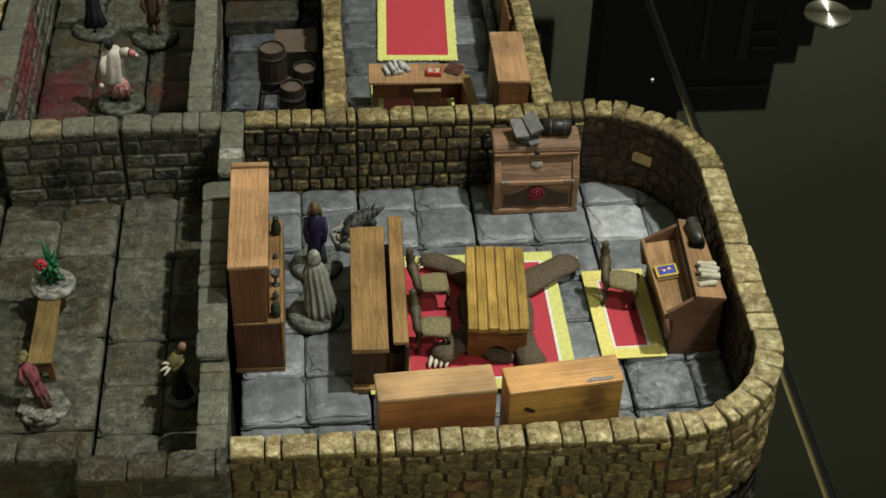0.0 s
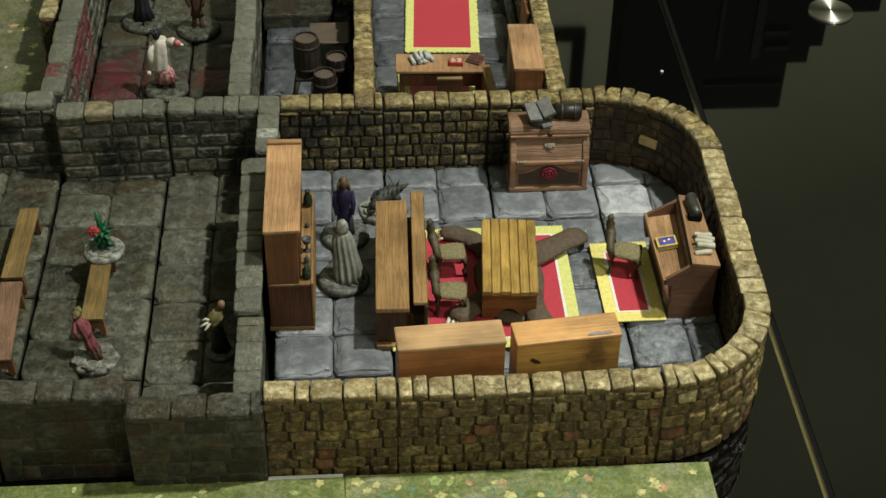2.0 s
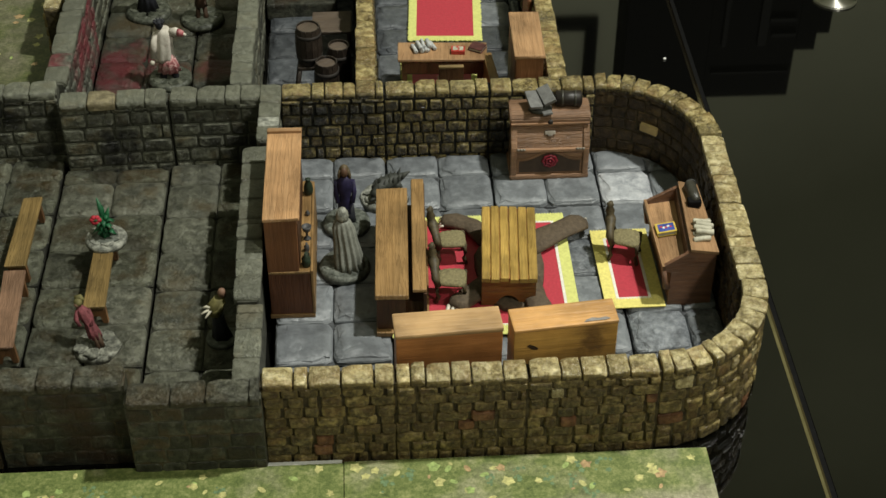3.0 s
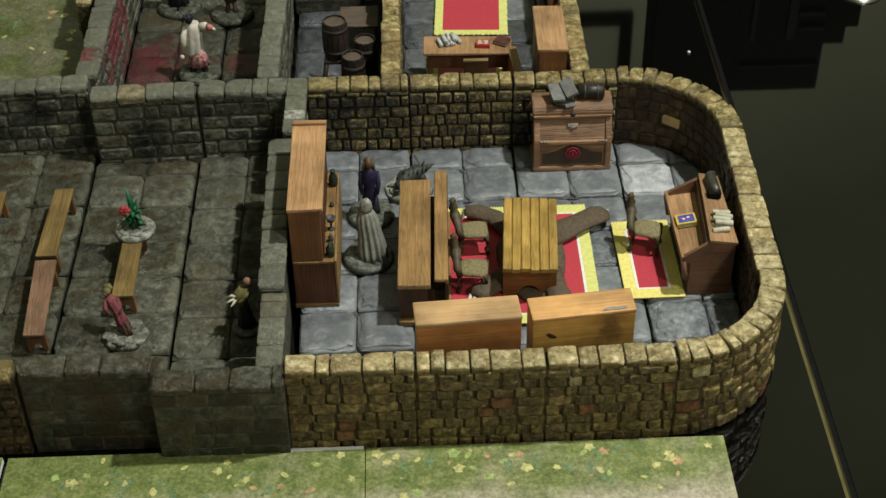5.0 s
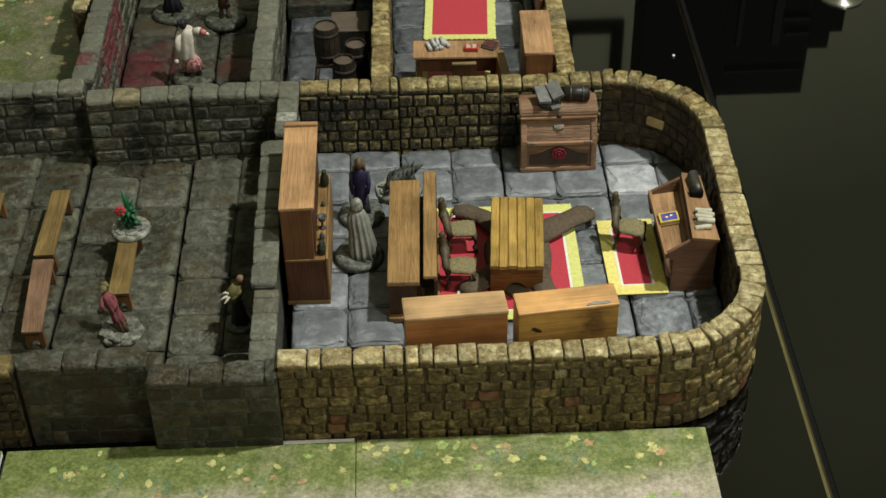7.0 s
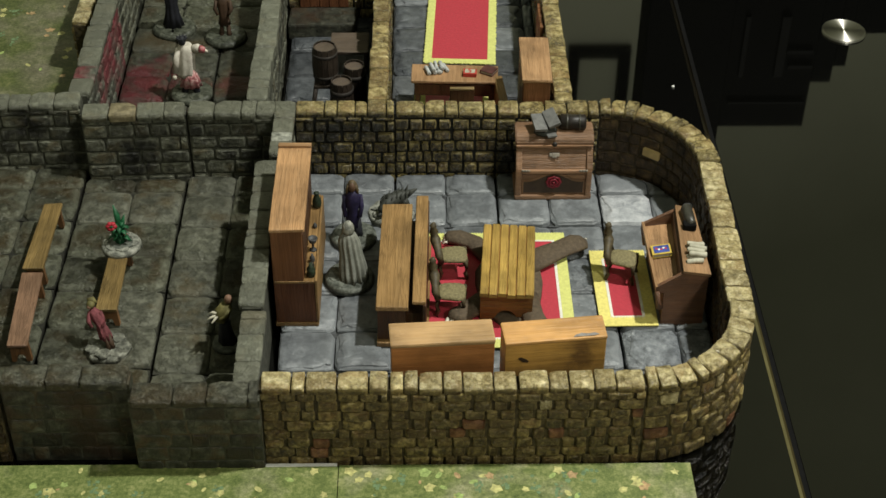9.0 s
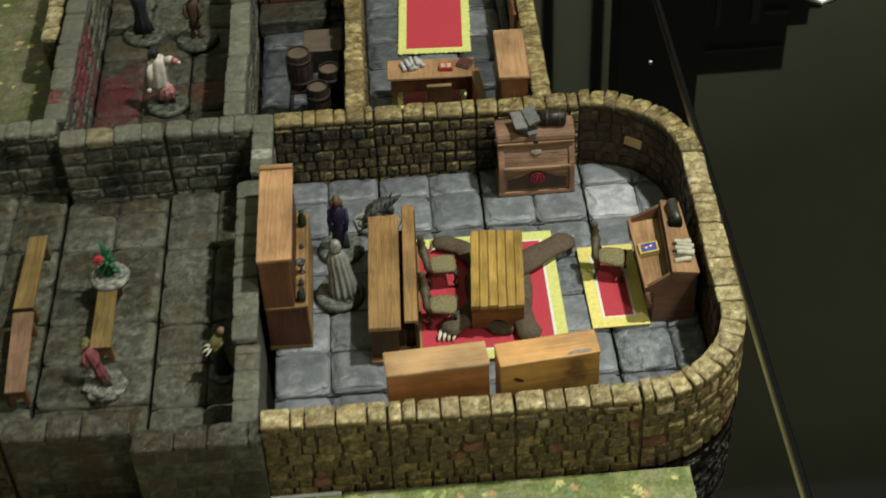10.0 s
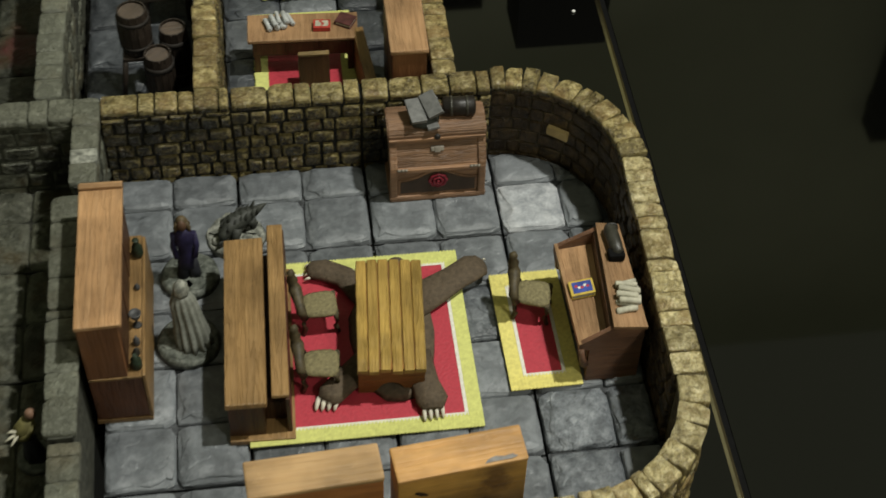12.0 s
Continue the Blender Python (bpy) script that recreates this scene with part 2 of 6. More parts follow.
# Slate for one pale tile: the lamp's glare is put into its colour.
SLATE_GLARE = stone("pale_glare_slate", (0.27, 0.285, 0.30), (0.39, 0.405, 0.42), (0.52, 0.53, 0.54), 1.0, 1.02, rough=(0.2, 0.35), bump=0.7, fine=4.0, cleft=0.3, brush=0.3)
# Darker slate copy for the far rooms; lamp fall-off put into the colour.
SLATE_DIMMED = stone("dimmed_blue_grey_slate", (0.05, 0.055, 0.06), (0.072, 0.079, 0.086), (0.105, 0.113, 0.121), 0.7, 1.25, rough=(0.22, 0.4), bump=1.0, fine=5, cleft=0.5, deep=0.08, brush=0.1)
SLATE_SPECKLED = stone("speckled_slate", (0.10, 0.109, 0.118), (0.165, 0.179, 0.192), (0.25, 0.266, 0.28), 0.9, 1.15, rough=(0.2, 0.36), bump=1.0, fine=6, flecks=(0.32, 0.34, 0.35), cleft=0.5, deep=0.1, brush=0.2)
BLOODY = stone("red_splashed_flagstone", (0.018, 0.019, 0.013), (0.042, 0.044, 0.031), (0.085, 0.088, 0.066), 0.7, 1.25, stain=(0.062, 0.043, 0.017), at=(0.48, 0.62), rough=(0.28, 0.5), bump=1.0, fine=5, brush=0.2, cleft=0.3, deep=0.12, rim=("tile", 0.35), pits=0.5, blots=((0.105, 0.016, 0.021), [(-3.35, 11.1, 0.0, 1.0, 0.9), (-3.6, 10.2, 0.0, 0.75, 0.75), (-1.45, 10.9, 0.0, 0.6, 0.6), (-2.3, 10.9, 0.0, 0.55, 0.5)]))
# Dark grey copy: the hall front's shade put into the colour; the step shares it.
DARK_SHADED_GREY = stone("dark_shaded_stained_stone", (0.012, 0.0125, 0.0085), (0.030, 0.031, 0.021), (0.066, 0.067, 0.048), 0.5, 1.8, stain=(0.03, 0.014, 0.006), at=(0.54, 0.66), rough=(0.36, 0.6), bump=0.9, fine=6, brush=0.15, deep=0.07, tint=(0.045, 0.026, 0.010), pits=0.5)
DUN_CAP = stone("dun_beige_stone", (0.10, 0.082, 0.046), (0.20, 0.168, 0.098), (0.32, 0.275, 0.17), 0.9, 1.1, rough=(0.35, 0.55), bump=0.9, fine=6, brush=0.25)
# Golden copy for farther cap tops: weaker top light put into the colour.
DIM_LIT_CAP = stone("dim_lit_golden_ochre_stone", (0.085, 0.06, 0.02), (0.30, 0.235, 0.092), (0.56, 0.465, 0.22), 0.6, 1.25, stain=(0.13, 0.08, 0.028), at=(0.5, 0.7), rough=(0.13, 0.3), bump=1.0, fine=6, brush=0.35, deep=0.08, pits=0.5, tint=(0.24, 0.15, 0.055), spec=0.75)
# Brown for ochre walls in shade: the shade is put into the stone colour.
SHADED_BROWN = stone("shaded_dark_brown_stone", (0.020, 0.0125, 0.005), (0.056, 0.035, 0.014), (0.125, 0.084, 0.034), 0.6, 1.3, stain=(0.012, 0.008, 0.004), rough=(0.25, 0.45), bump=1.0, fine=6, brush=0.25, deep=0.07, pits=0.5)
GORE = stone("red_splashed_grey_brick", (0.03, 0.032, 0.025), (0.07, 0.074, 0.058), (0.16, 0.165, 0.135), 0.65, 1.25, stain=(0.15, 0.016, 0.028), at=(0.42, 0.6), rough=(0.35, 0.6), bump=0.8, brush=0.15, deep=0.06)
SLATE_JOINT = stone("dark_slate_joint", (0.018, 0.019, 0.02), (0.045, 0.048, 0.051), (0.08, 0.085, 0.09), rough=(0.6, 0.9))
WOOD_X = timber("light_brown_wood", (0.28, 0.155, 0.062), (0.46, 0.285, 0.13), (0.58, 0.385, 0.195), "x", grain=0.6)
WOOD_Y = timber("light_brown_wood", (0.14, 0.078, 0.027), (0.265, 0.155, 0.058), (0.37, 0.23, 0.095), "y")
OAK_Y = timber("golden_oak", (0.22, 0.128, 0.028), (0.40, 0.255, 0.060), (0.53, 0.36, 0.10), "y")
RED_WOOD = timber("reddish_brown_wood", (0.125, 0.05, 0.02), (0.185, 0.077, 0.03), (0.245, 0.108, 0.042), "z", grain=0.6)
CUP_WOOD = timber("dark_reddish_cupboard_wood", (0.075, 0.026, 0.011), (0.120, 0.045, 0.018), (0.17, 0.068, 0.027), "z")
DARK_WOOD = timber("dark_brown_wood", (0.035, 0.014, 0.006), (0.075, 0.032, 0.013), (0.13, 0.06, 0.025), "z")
CHEST_WOOD = timber("worn_brown_chest_wood", (0.17, 0.088, 0.045), (0.265, 0.147, 0.079), (0.36, 0.212, 0.12), "x", grain=0.8)
PANEL_DARK = paint("dark_panel", (0.058, 0.036, 0.022), rough=0.5)
SEAL_RED = paint("red_seal", (0.19, 0.016, 0.028), rough=0.4)
SEAL_DARK = paint("dark_red_seal_ground", (0.05, 0.008, 0.012), rough=0.6)
PALE_METAL = paint("dull_pale_metal", (0.21, 0.185, 0.15), 0.25, 0.5)
IRON = paint("dark_iron", (0.026, 0.022, 0.019), rough=0.6, metal=0.2)
WEAVE = paint("olive_woven_seat", (0.185, 0.158, 0.078), 0.35, 0.75, 22, bump=0.6)
CHAIR_WOOD = paint("dark_olive_wood", (0.065, 0.050, 0.025), 0.45, 0.6, 12)
FUR = paint("dark_brown_fur", (0.088, 0.064, 0.040), 0.3, 0.8, 15, bump=0.7)
CLAW = paint("pale_claw", (0.62, 0.58, 0.48), 0.15, 0.4)
RUG_RED = paint("red_carpet_pile", (0.43, 0.036, 0.055), 0.12, 0.55, 22, bump=0.3, spec=0.45)
RUG_YELLOW = paint("yellow_green_carpet_border", (0.60, 0.61, 0.20), 0.13, 0.8, 18, bump=0.4, spec=0.2)
RUG_GOLD = paint("golden_carpet_border", (0.72, 0.64, 0.20), 0.13, 0.8, 18, bump=0.4, spec=0.2)
RUG_WHITE = paint("white_carpet_line", (0.72, 0.70, 0.62), 0.12, 0.8, 18)
PAPER = paint("pale_paper", (0.42, 0.40, 0.31), 0.3, 0.7, 9)
SCROLL_GREY = paint("grey_white_paper", (0.42, 0.43, 0.42), 0.3, 0.6, 9)
PAGE = paint("grey_page", (0.125, 0.125, 0.12), 0.4, 0.6, 8)
BOOK_BLUE = paint("blue_book_cover", (0.045, 0.075, 0.30), 0.4, 0.4, 9)
BOOK_GOLD = paint("gold_book_edge", (0.52, 0.38, 0.07), 0.25, 0.45)
BOOK_RED = paint("red_book_cover", (0.36, 0.035, 0.025), 0.35, 0.45, 9)
BOOK_BROWN = paint("dark_maroon_book_cover", (0.075, 0.024, 0.022), 0.35, 0.45, 9)
GLOSS_DARK = paint("glossy_dark_bottle", (0.034, 0.032, 0.025), 0.45, 0.38, 9, spec=0.5, bump=0.6)
JAR_GREEN = paint("dull_dark_green_glaze", (0.016, 0.026, 0.014), 0.45, 0.5, 9, bump=0.7)
PEWTER = paint("pewter", (0.06, 0.06, 0.06), 0.3, 0.55, 9, metal=0.15)
FIG_GREY = stone("grey_figure_paint", (0.15, 0.155, 0.132), (0.19, 0.195, 0.165), (0.24, 0.245, 0.21), 1, 1, rough=(0.55, 0.75), bump=0.3)
FIG_BASE = stone("dark_stone_base", (0.045, 0.05, 0.04), (0.09, 0.098, 0.082), (0.16, 0.17, 0.145), 0.9, 1.1, rough=(0.5, 0.75))
FIG_MOSSY = stone("mossy_stone_base", (0.022, 0.025, 0.017), (0.055, 0.06, 0.044), (0.11, 0.116, 0.09), 0.9, 1.1, rough=(0.4, 0.6))
FIG_PALE = stone("pale_stone_base", (0.10, 0.104, 0.088), (0.225, 0.23, 0.195), (0.37, 0.37, 0.315), 0.9, 1.1, rough=(0.5, 0.75), brush=0.4)
FIG_DULL = stone("dull_broken_stone_base", (0.06, 0.062, 0.05), (0.135, 0.138, 0.112), (0.26, 0.26, 0.215), 0.9, 1.1, rough=(0.45, 0.7), brush=0.4)
BLUE_CLOTH = paint("dark_blue_cloth", (0.016, 0.0125, 0.046), 0.5, 0.65)
BLACK_CLOTH = paint("black_cloth", (0.012, 0.013, 0.018), 0.4, 0.7)
SKIN = paint("light_face_paint", (0.20, 0.115, 0.075), 0.3, 0.6)
DARK_FACE = paint("dark_brown_face_paint", (0.10, 0.055, 0.032), 0.4, 0.6)
HAIR = paint("brown_hair_paint", (0.085, 0.060, 0.029), 0.35, 0.6)
WHITE_CLOTH = stone("dirty_white_cloth", (0.42, 0.38, 0.32), (0.56, 0.52, 0.45), (0.66, 0.62, 0.54), 1, 1, flecks=(0.30, 0.02, 0.035), rough=(0.6, 0.8), bump=0.5, fine=5)
SPATTER = stone("white_cloth_spattered_red", (0.28, 0.06, 0.07), (0.46, 0.22, 0.215), (0.62, 0.46, 0.42), 1, 1, flecks=(0.28, 0.015, 0.03), rough=(0.55, 0.75), bump=0.6, fine=14, tint=(0.34, 0.04, 0.06))
PINK_RED = paint("faded_red_cloth", (0.15, 0.04, 0.046), 0.5, 0.8, 10, bump=0.8)
OLIVE = paint("olive_cloth", (0.13, 0.115, 0.04), 0.4, 0.7)
LEAF_GREEN = paint("dark_leaf_green", (0.010, 0.085, 0.032), 0.5, 0.5, 14)
FLOWER_RED = paint("bright_red_petal", (0.34, 0.016, 0.03), 0.3, 0.6)
BROWN_CLOTH = paint("brown_cloth", (0.055, 0.030, 0.016), 0.3, 0.7)
CARD_EDGE = paint("white_card_edge", (0.75, 0.75, 0.72), 0.05, 0.6)
# Store wood darkened: shade round the barrel sides is put into this colour.
SHADED_BARREL_WOOD = timber("shaded_grey_brown_barrel_wood", (0.015, 0.0105, 0.0075), (0.031, 0.022, 0.016), (0.055, 0.040, 0.028), "z")
BARREL_TOP = timber("grey_brown_lid_wood", (0.053, 0.038, 0.028), (0.095, 0.070, 0.050), (0.135, 0.10, 0.073), "x")
WALL_PLASTER = paint("olive_white_wall_paint", (0.78, 0.79, 0.60), 0.05, 0.8, 0.2, bump=0.05)
BLACK_PAINT = paint("black_paint", (0.004, 0.004, 0.004), 0.3, 0.85, spec=0.12)
ROOM_FLOOR = paint("dark_carpet_floor", (0.012, 0.011, 0.010), 0.3, 0.9, 0.6, spec=0.1)
RELIEF_GREY = paint("dark_grey_metal", (0.010, 0.010, 0.009), 0.3, 0.7, spec=0.15)
SEAM = paint("bevelled_glass_edge", (0.70, 0.60, 0.41), 0.25, 0.12, 1.5, metal=1.0, bump=0.02)
SEAM_BROWN = paint("brown_glass_edge", (0.24, 0.19, 0.12), 0.3, 0.15, 1.5, metal=1.0, bump=0.02)

ORANGE_Z = timber("orange_brown_wood", (0.33, 0.125, 0.040), (0.44, 0.18, 0.058), (0.53, 0.24, 0.085), "x", grain=0.4)
SMUDGE = paint("grey_smudge", (0.24, 0.225, 0.21), 0.35, 0.6, 9)
OAK_Z = timber("amber_wood", (0.46, 0.23, 0.055), (0.58, 0.315, 0.08), (0.68, 0.41, 0.12), "x", grain=0.4, streak=1.2, blots=((0.17, 0.085, 0.03), [(1.2, 0.0, 1.68, 0.3, 0.75), (1.22, 0.0, 1.4, 0.3, 0.75), (1.1, 0.0, 1.1, 0.3, 0.7), (0.15, 0.0, 1.2, 0.25, 0.35)]))
OAK_TOP = timber("amber_wood_top", (0.40, 0.195, 0.062), (0.54, 0.29, 0.098), (0.63, 0.38, 0.15), "x", grain=0.5)
PINE_X = timber("warm_pine", (0.29, 0.152, 0.064), (0.43, 0.243, 0.113), (0.52, 0.32, 0.168), "x", grain=0.75)
PINE_Y = timber("warm_pine", (0.29, 0.152, 0.064), (0.43, 0.243, 0.113), (0.52, 0.32, 0.168), "y", grain=0.75)
TRESTLE = timber("orange_trestle_wood", (0.15, 0.06, 0.012), (0.28, 0.12, 0.026), (0.38, 0.19, 0.05), "x")
DESK_SIDE = timber("brown_desk_wood", (0.11, 0.052, 0.028), (0.20, 0.10, 0.056), (0.29, 0.155, 0.085), "x")
DESK_TOP = timber("brown_desk_top_wood", (0.21, 0.115, 0.052), (0.345, 0.20, 0.098), (0.45, 0.28, 0.15), "y", grain=1.4)
BENCH_PINK = timber("pinkish_pale_wood", (0.16, 0.085, 0.05), (0.27, 0.155, 0.095), (0.36, 0.22, 0.14), "y")
BENCH_TAN = timber("tan_brown_wood", (0.10, 0.063, 0.020), (0.21, 0.138, 0.047), (0.31, 0.215, 0.085), "y")
BENCH_LEG = timber("brown_bench_wood", (0.10, 0.045, 0.016), (0.19, 0.09, 0.035), (0.28, 0.14, 0.06), "z")
OLD_RAIL = timber("pale_olive_wood", (0.14, 0.09, 0.03), (0.24, 0.16, 0.06), (0.32, 0.22, 0.09), "x")
BOOK_DARK = paint("dark_leather", (0.014, 0.011, 0.009), 0.4, 0.42, 9)
FIG_DARK = paint("dark_grey_figure_paint", (0.032, 0.034, 0.028), 0.45, 0.6, 9, bump=0.7)
PLAQUE = paint("pale_ochre_plaque", (0.42, 0.31, 0.13), 0.2, 0.6)
TOWER_STEPS = ((8.98, 11.35, 8.8), (11.35, 13.85, 6.87), (13.85, 14.42, 5.33), (14.42, 14.77, 4.79), (14.77, 16.2, 3.7))


def disc_steel():
    m = Mat("brushed_steel_disc", 0.48, 1.0)
    m.b.inputs["Anisotropic"].default_value = 0.95
    m.b.inputs["Anisotropic Rotation"].default_value = 0.25
    tan = m.node("ShaderNodeTangent", direction_type="RADIAL", axis="Z")
    m.link(tan.outputs[0], m.b.inputs["Tangent"])
    return m.colour((0.6, 0.58, 0.52))


STEEL_DISC = disc_steel()


def black_glass():
    m = Mat("black_table_glass", 0.03, spec=0.88)
    n = m.noise(m.coords(shift=False), 0.15, 3)
    m.rough(n, 0.015, 0.05)
    return m.colour((0.0015, 0.0015, 0.0012))


GLASS = black_glass()


def printed_grass(name, tone, earthy):
    """A grass print: tone scales its colours, earthy shifts how much bare earth it shows."""
    m = Mat(name, 0.45, spec=0.4)
    v = m.coords(shift=False)
    soft, mid, fine = m.noise(v, 0.9, 4, 0.6), m.noise(v, 3.5, 5, 0.65), m.noise(v, 17, 3, 0.7)
    grass = m.ramp(m.mix(mid, fine, 0.58), [(p, tuple(tone * x for x in q)) for p, q in ((0.32, (0.055, 0.08, 0.022)), (0.5, (0.145, 0.18, 0.054)), (0.68, (0.32, 0.325, 0.135)))])
    earth = m.ramp(m.mix(mid, fine, 0.5), [(p, tuple(tone * x for x in q)) for p, q in ((0.32, (0.17, 0.14, 0.10)), (0.5, (0.36, 0.315, 0.24)), (0.68, (0.58, 0.53, 0.43)))])
    sep = m.node("ShaderNodeSeparateXYZ")
    m.link(v, sep.inputs[0])
    edge = m.node("ShaderNodeMapRange")
    edge.inputs["From Min"].default_value, edge.inputs["From Max"].default_value = -0.75, -1.35
    m.link(sep.outputs[1], edge.inputs["Value"])
    add = m.node("ShaderNodeMath", operation="ADD")
    sub = m.node("ShaderNodeMath", operation="MULTIPLY_ADD")
    m.link(soft, sub.inputs[0])
    sub.inputs[1].default_value, sub.inputs[2].default_value = 2.4, earthy
    m.link(edge.outputs[0], add.inputs[0])
    m.link(sub.outputs[0], add.inputs[1])
    add.use_clamp = True
    return m.colour(m.mix(grass, earth, add.outputs[0]))


GRASS = printed_grass("printed_grass_card", 1.0, -1.3)
# Back sheet: the print with more earth, its tone lowered for lamp fall-off.
GRASS_DIM = printed_grass("dimmed_printed_grass_card", 0.53, -1.02)
LEAF_YELLOW = paint("printed_yellow_leaf", (0.44, 0.42, 0.17), 0.45, 0.45, 14, bump=0)
LEAF_ORANGE = paint("printed_orange_leaf", (0.38, 0.26, 0.13), 0.45, 0.45, 14, bump=0)
LEAF_TEAL = paint("printed_teal_sprig", (0.13, 0.20, 0.10), 0.4, 0.45, 14, bump=0)
LEAF_LIME = paint("printed_lime_leaf", (0.28, 0.36, 0.12), 0.45, 0.45, 14, bump=0)


# ---- building helpers; all sizes in floor squares ----
def part(name, bm, mats, parent=None, label="", loc=None, smooth=False):
    """Links a bmesh as one mesh object, turned into metres."""
    bmesh.ops.scale(bm, vec=(U, U, U), verts=bm.verts)
    bmesh.ops.recalc_face_normals(bm, faces=bm.faces)
    me = bpy.data.meshes.new(name)
    bm.to_mesh(me)
    bm.free()
    for m in mats if isinstance(mats, (list, tuple)) else [mats]:
        me.materials.append(m)
    if smooth:
        for p in me.polygons:
            p.use_smooth = True
    ob = new(name, me)
    if parent:
        ob.parent = parent
    if loc:
        ob.location = Vector(loc) * U
    if label:
        ob["label"] = label
    return ob


def thing(name, x, y, z=0.0, rz=0.0, label="", category="", group=""):
    e = new(name)
    e.empty_display_size = 0.005
    e.matrix_basis = pose(x * U, y * U, z * U, 0, 0, rz)
    return tagged(e, label, category, group)


def box(bm, x0, x1, y0, y1, z0, z1, bevel=0.015, rough=0.0, mi=0, m=None):
    """A box with softened edges, uneven by rough."""
    got = bmesh.ops.create_cube(bm, size=1.0)
    vs = got["verts"]
    for v in vs:
        v.co = Vector((x0 + (v.co.x + 0.5) * (x1 - x0), y0 + (v.co.y + 0.5) * (y1 - y0), z0 + (v.co.z + 0.5) * (z1 - z0)))
        if rough:
            v.co += Vector((random.uniform(-rough, rough) for _ in range(3)))
    es = list({e for v in vs for e in v.link_edges})
    fs = {f for v in vs for f in v.link_faces}
    if bevel:
        r = bmesh.ops.bevel(bm, geom=es, offset=bevel, segments=2, profile=0.6, affect="EDGES")
        vs = list({v for v in vs if v.is_valid} | set(r["verts"]))
        fs = {f for v in vs for f in v.link_faces}
    for f in fs:
        f.material_index = mi
    if m:
        bmesh.ops.transform(bm, matrix=m, verts=vs)
    return vs


def loft(bm, rings, sides=12, mi=0, wob=0.0, folds=0, depth=0.0, close=True):
    """A skin over rings (x, y, z, rx, ry[, rz tilt vector])."""
    loops = []
    for k, (x, y, z, rx, ry) in enumerate(rings):
        loop = []
        for s in range(sides):
            a = 2 * math.pi * s / sides
            g = 1 + random.uniform(-wob, wob) + (depth * math.cos(folds * a) * k / len(rings) if folds else 0)
            loop.append(bm.verts.new((x + rx * g * math.cos(a), y + ry * g * math.sin(a), z)))
        loops.append(loop)
    for a, b in zip(loops, loops[1:]):
        for s in range(sides):
            f = bm.faces.new((a[s], a[(s + 1) % sides], b[(s + 1) % sides], b[s]))
            f.material_index, f.smooth = mi, True
    if close:
        for loop in (loops[0][::-1], loops[-1]):
            bm.faces.new(loop).material_index = mi


def tube(bm, pts, sides=8, mi=0, squash=1.0):
    """A tapering limb along points (x, y, z, radius)."""
    loops = []
    P = [Vector(p[:3]) for p in pts]
    for k, p in enumerate(pts):
        d = (P[min(k + 1, len(P) - 1)] - P[max(k - 1, 0)]).normalized()
        u = d.cross(Vector((0, 0, 1)))
        u = u.normalized() if u.length > 0.05 else Vector((1, 0, 0))
        w = u.cross(d)
        loops.append([bm.verts.new(P[k] + p[3] * (math.cos(2 * math.pi * s / sides) * u + squash * math.sin(2 * math.pi * s / sides) * w)) for s in range(sides)])
    for a, b in zip(loops, loops[1:]):
        for s in range(sides):
            f = bm.faces.new((a[s], a[(s + 1) % sides], b[(s + 1) % sides], b[s]))
            f.material_index, f.smooth = mi, True
    for loop in (loops[0][::-1], loops[-1]):
        bm.faces.new(loop).material_index = mi


def ball(bm, x, y, z, rx, ry, rz, mi=0, seg=12):
    r = bmesh.ops.create_uvsphere(bm, u_segments=seg, v_segments=max(6, seg * 2 // 3), radius=1.0)
    for v in r["verts"]:
        v.co = Vector((x + v.co.x * rx, y + v.co.y * ry, z + v.co.z * rz))
        for f in v.link_faces:
            f.material_index, f.smooth = mi, True


def B():
    return bmesh.new()


# ---- the setting ----
def sheet(name, x0, x1, y0, y1, z0, z1, mat, bevel=0.0, label="", kind="structure", category=""):
    bm = B()
    box(bm, x0, x1, y0, y1, z0, z1, bevel)
    return tagged(part(name, bm, mat), label, category, kind=kind)


GLASS_Z = -0.30
sheet("ground", -45, 8.50, -40, 52, GLASS_Z - 0.4, GLASS_Z, GLASS, label="black mirror-like glass table top")
sheet("ground", 8.70, 14.84, -40, 52, GLASS_Z - 0.4, GLASS_Z - 0.03, GLASS, label="second pane of the black glass table")
sheet("trim", 8.503, 8.556, -40, 52, GLASS_Z - 0.4, GLASS_Z + 0.004, SEAM, 0.0, label="pale cut edge of the glass pane")
sheet("trim", 8.558, 8.597, -40, 52, GLASS_Z - 0.4, GLASS_Z - 0.012, SEAM_BROWN, 0.0, label="brown lower edge of the glass pane")
# Black strip added where the groove between the panes is only in shade.
sheet("trim", 8.60, 8.697, -40, 52, GLASS_Z - 0.4, GLASS_Z - 0.045, BLACK_PAINT, 0.0, label="black strip painted as the shaded groove between the two glass panes")
sheet("floor_room", -60, 75, -60, 63, -30.5, -29.8, ROOM_FLOOR, label="dark floor of the room far below the table top")

# the wall of the room behind the table, and a dark frame on it
sheet("wall_room", -60, 75, 60.4, 63, -29.8, 80, WALL_PLASTER, label="olive painted wall of the room behind the table")
frame_ = thing("picture_frame", 13.2, 60.38, 28.3, 0, "black picture frame on the room wall, mirrored in the glass", "picture frame")
for x0, x1, z0, z1 in ((-1.7, 2.0, 0.5, 1.3), (-1.7, 2.0, 13.0, 14.0), (-1.7, -1.05, 1.3, 13.0), (1.3, 2.0, 1.3, 13.0)):
    bm = B()
    box(bm, x0, x1, -0.4, 0, z0, z1, 0.05)
    part("frame_bar", bm, BLACK_PAINT, frame_)

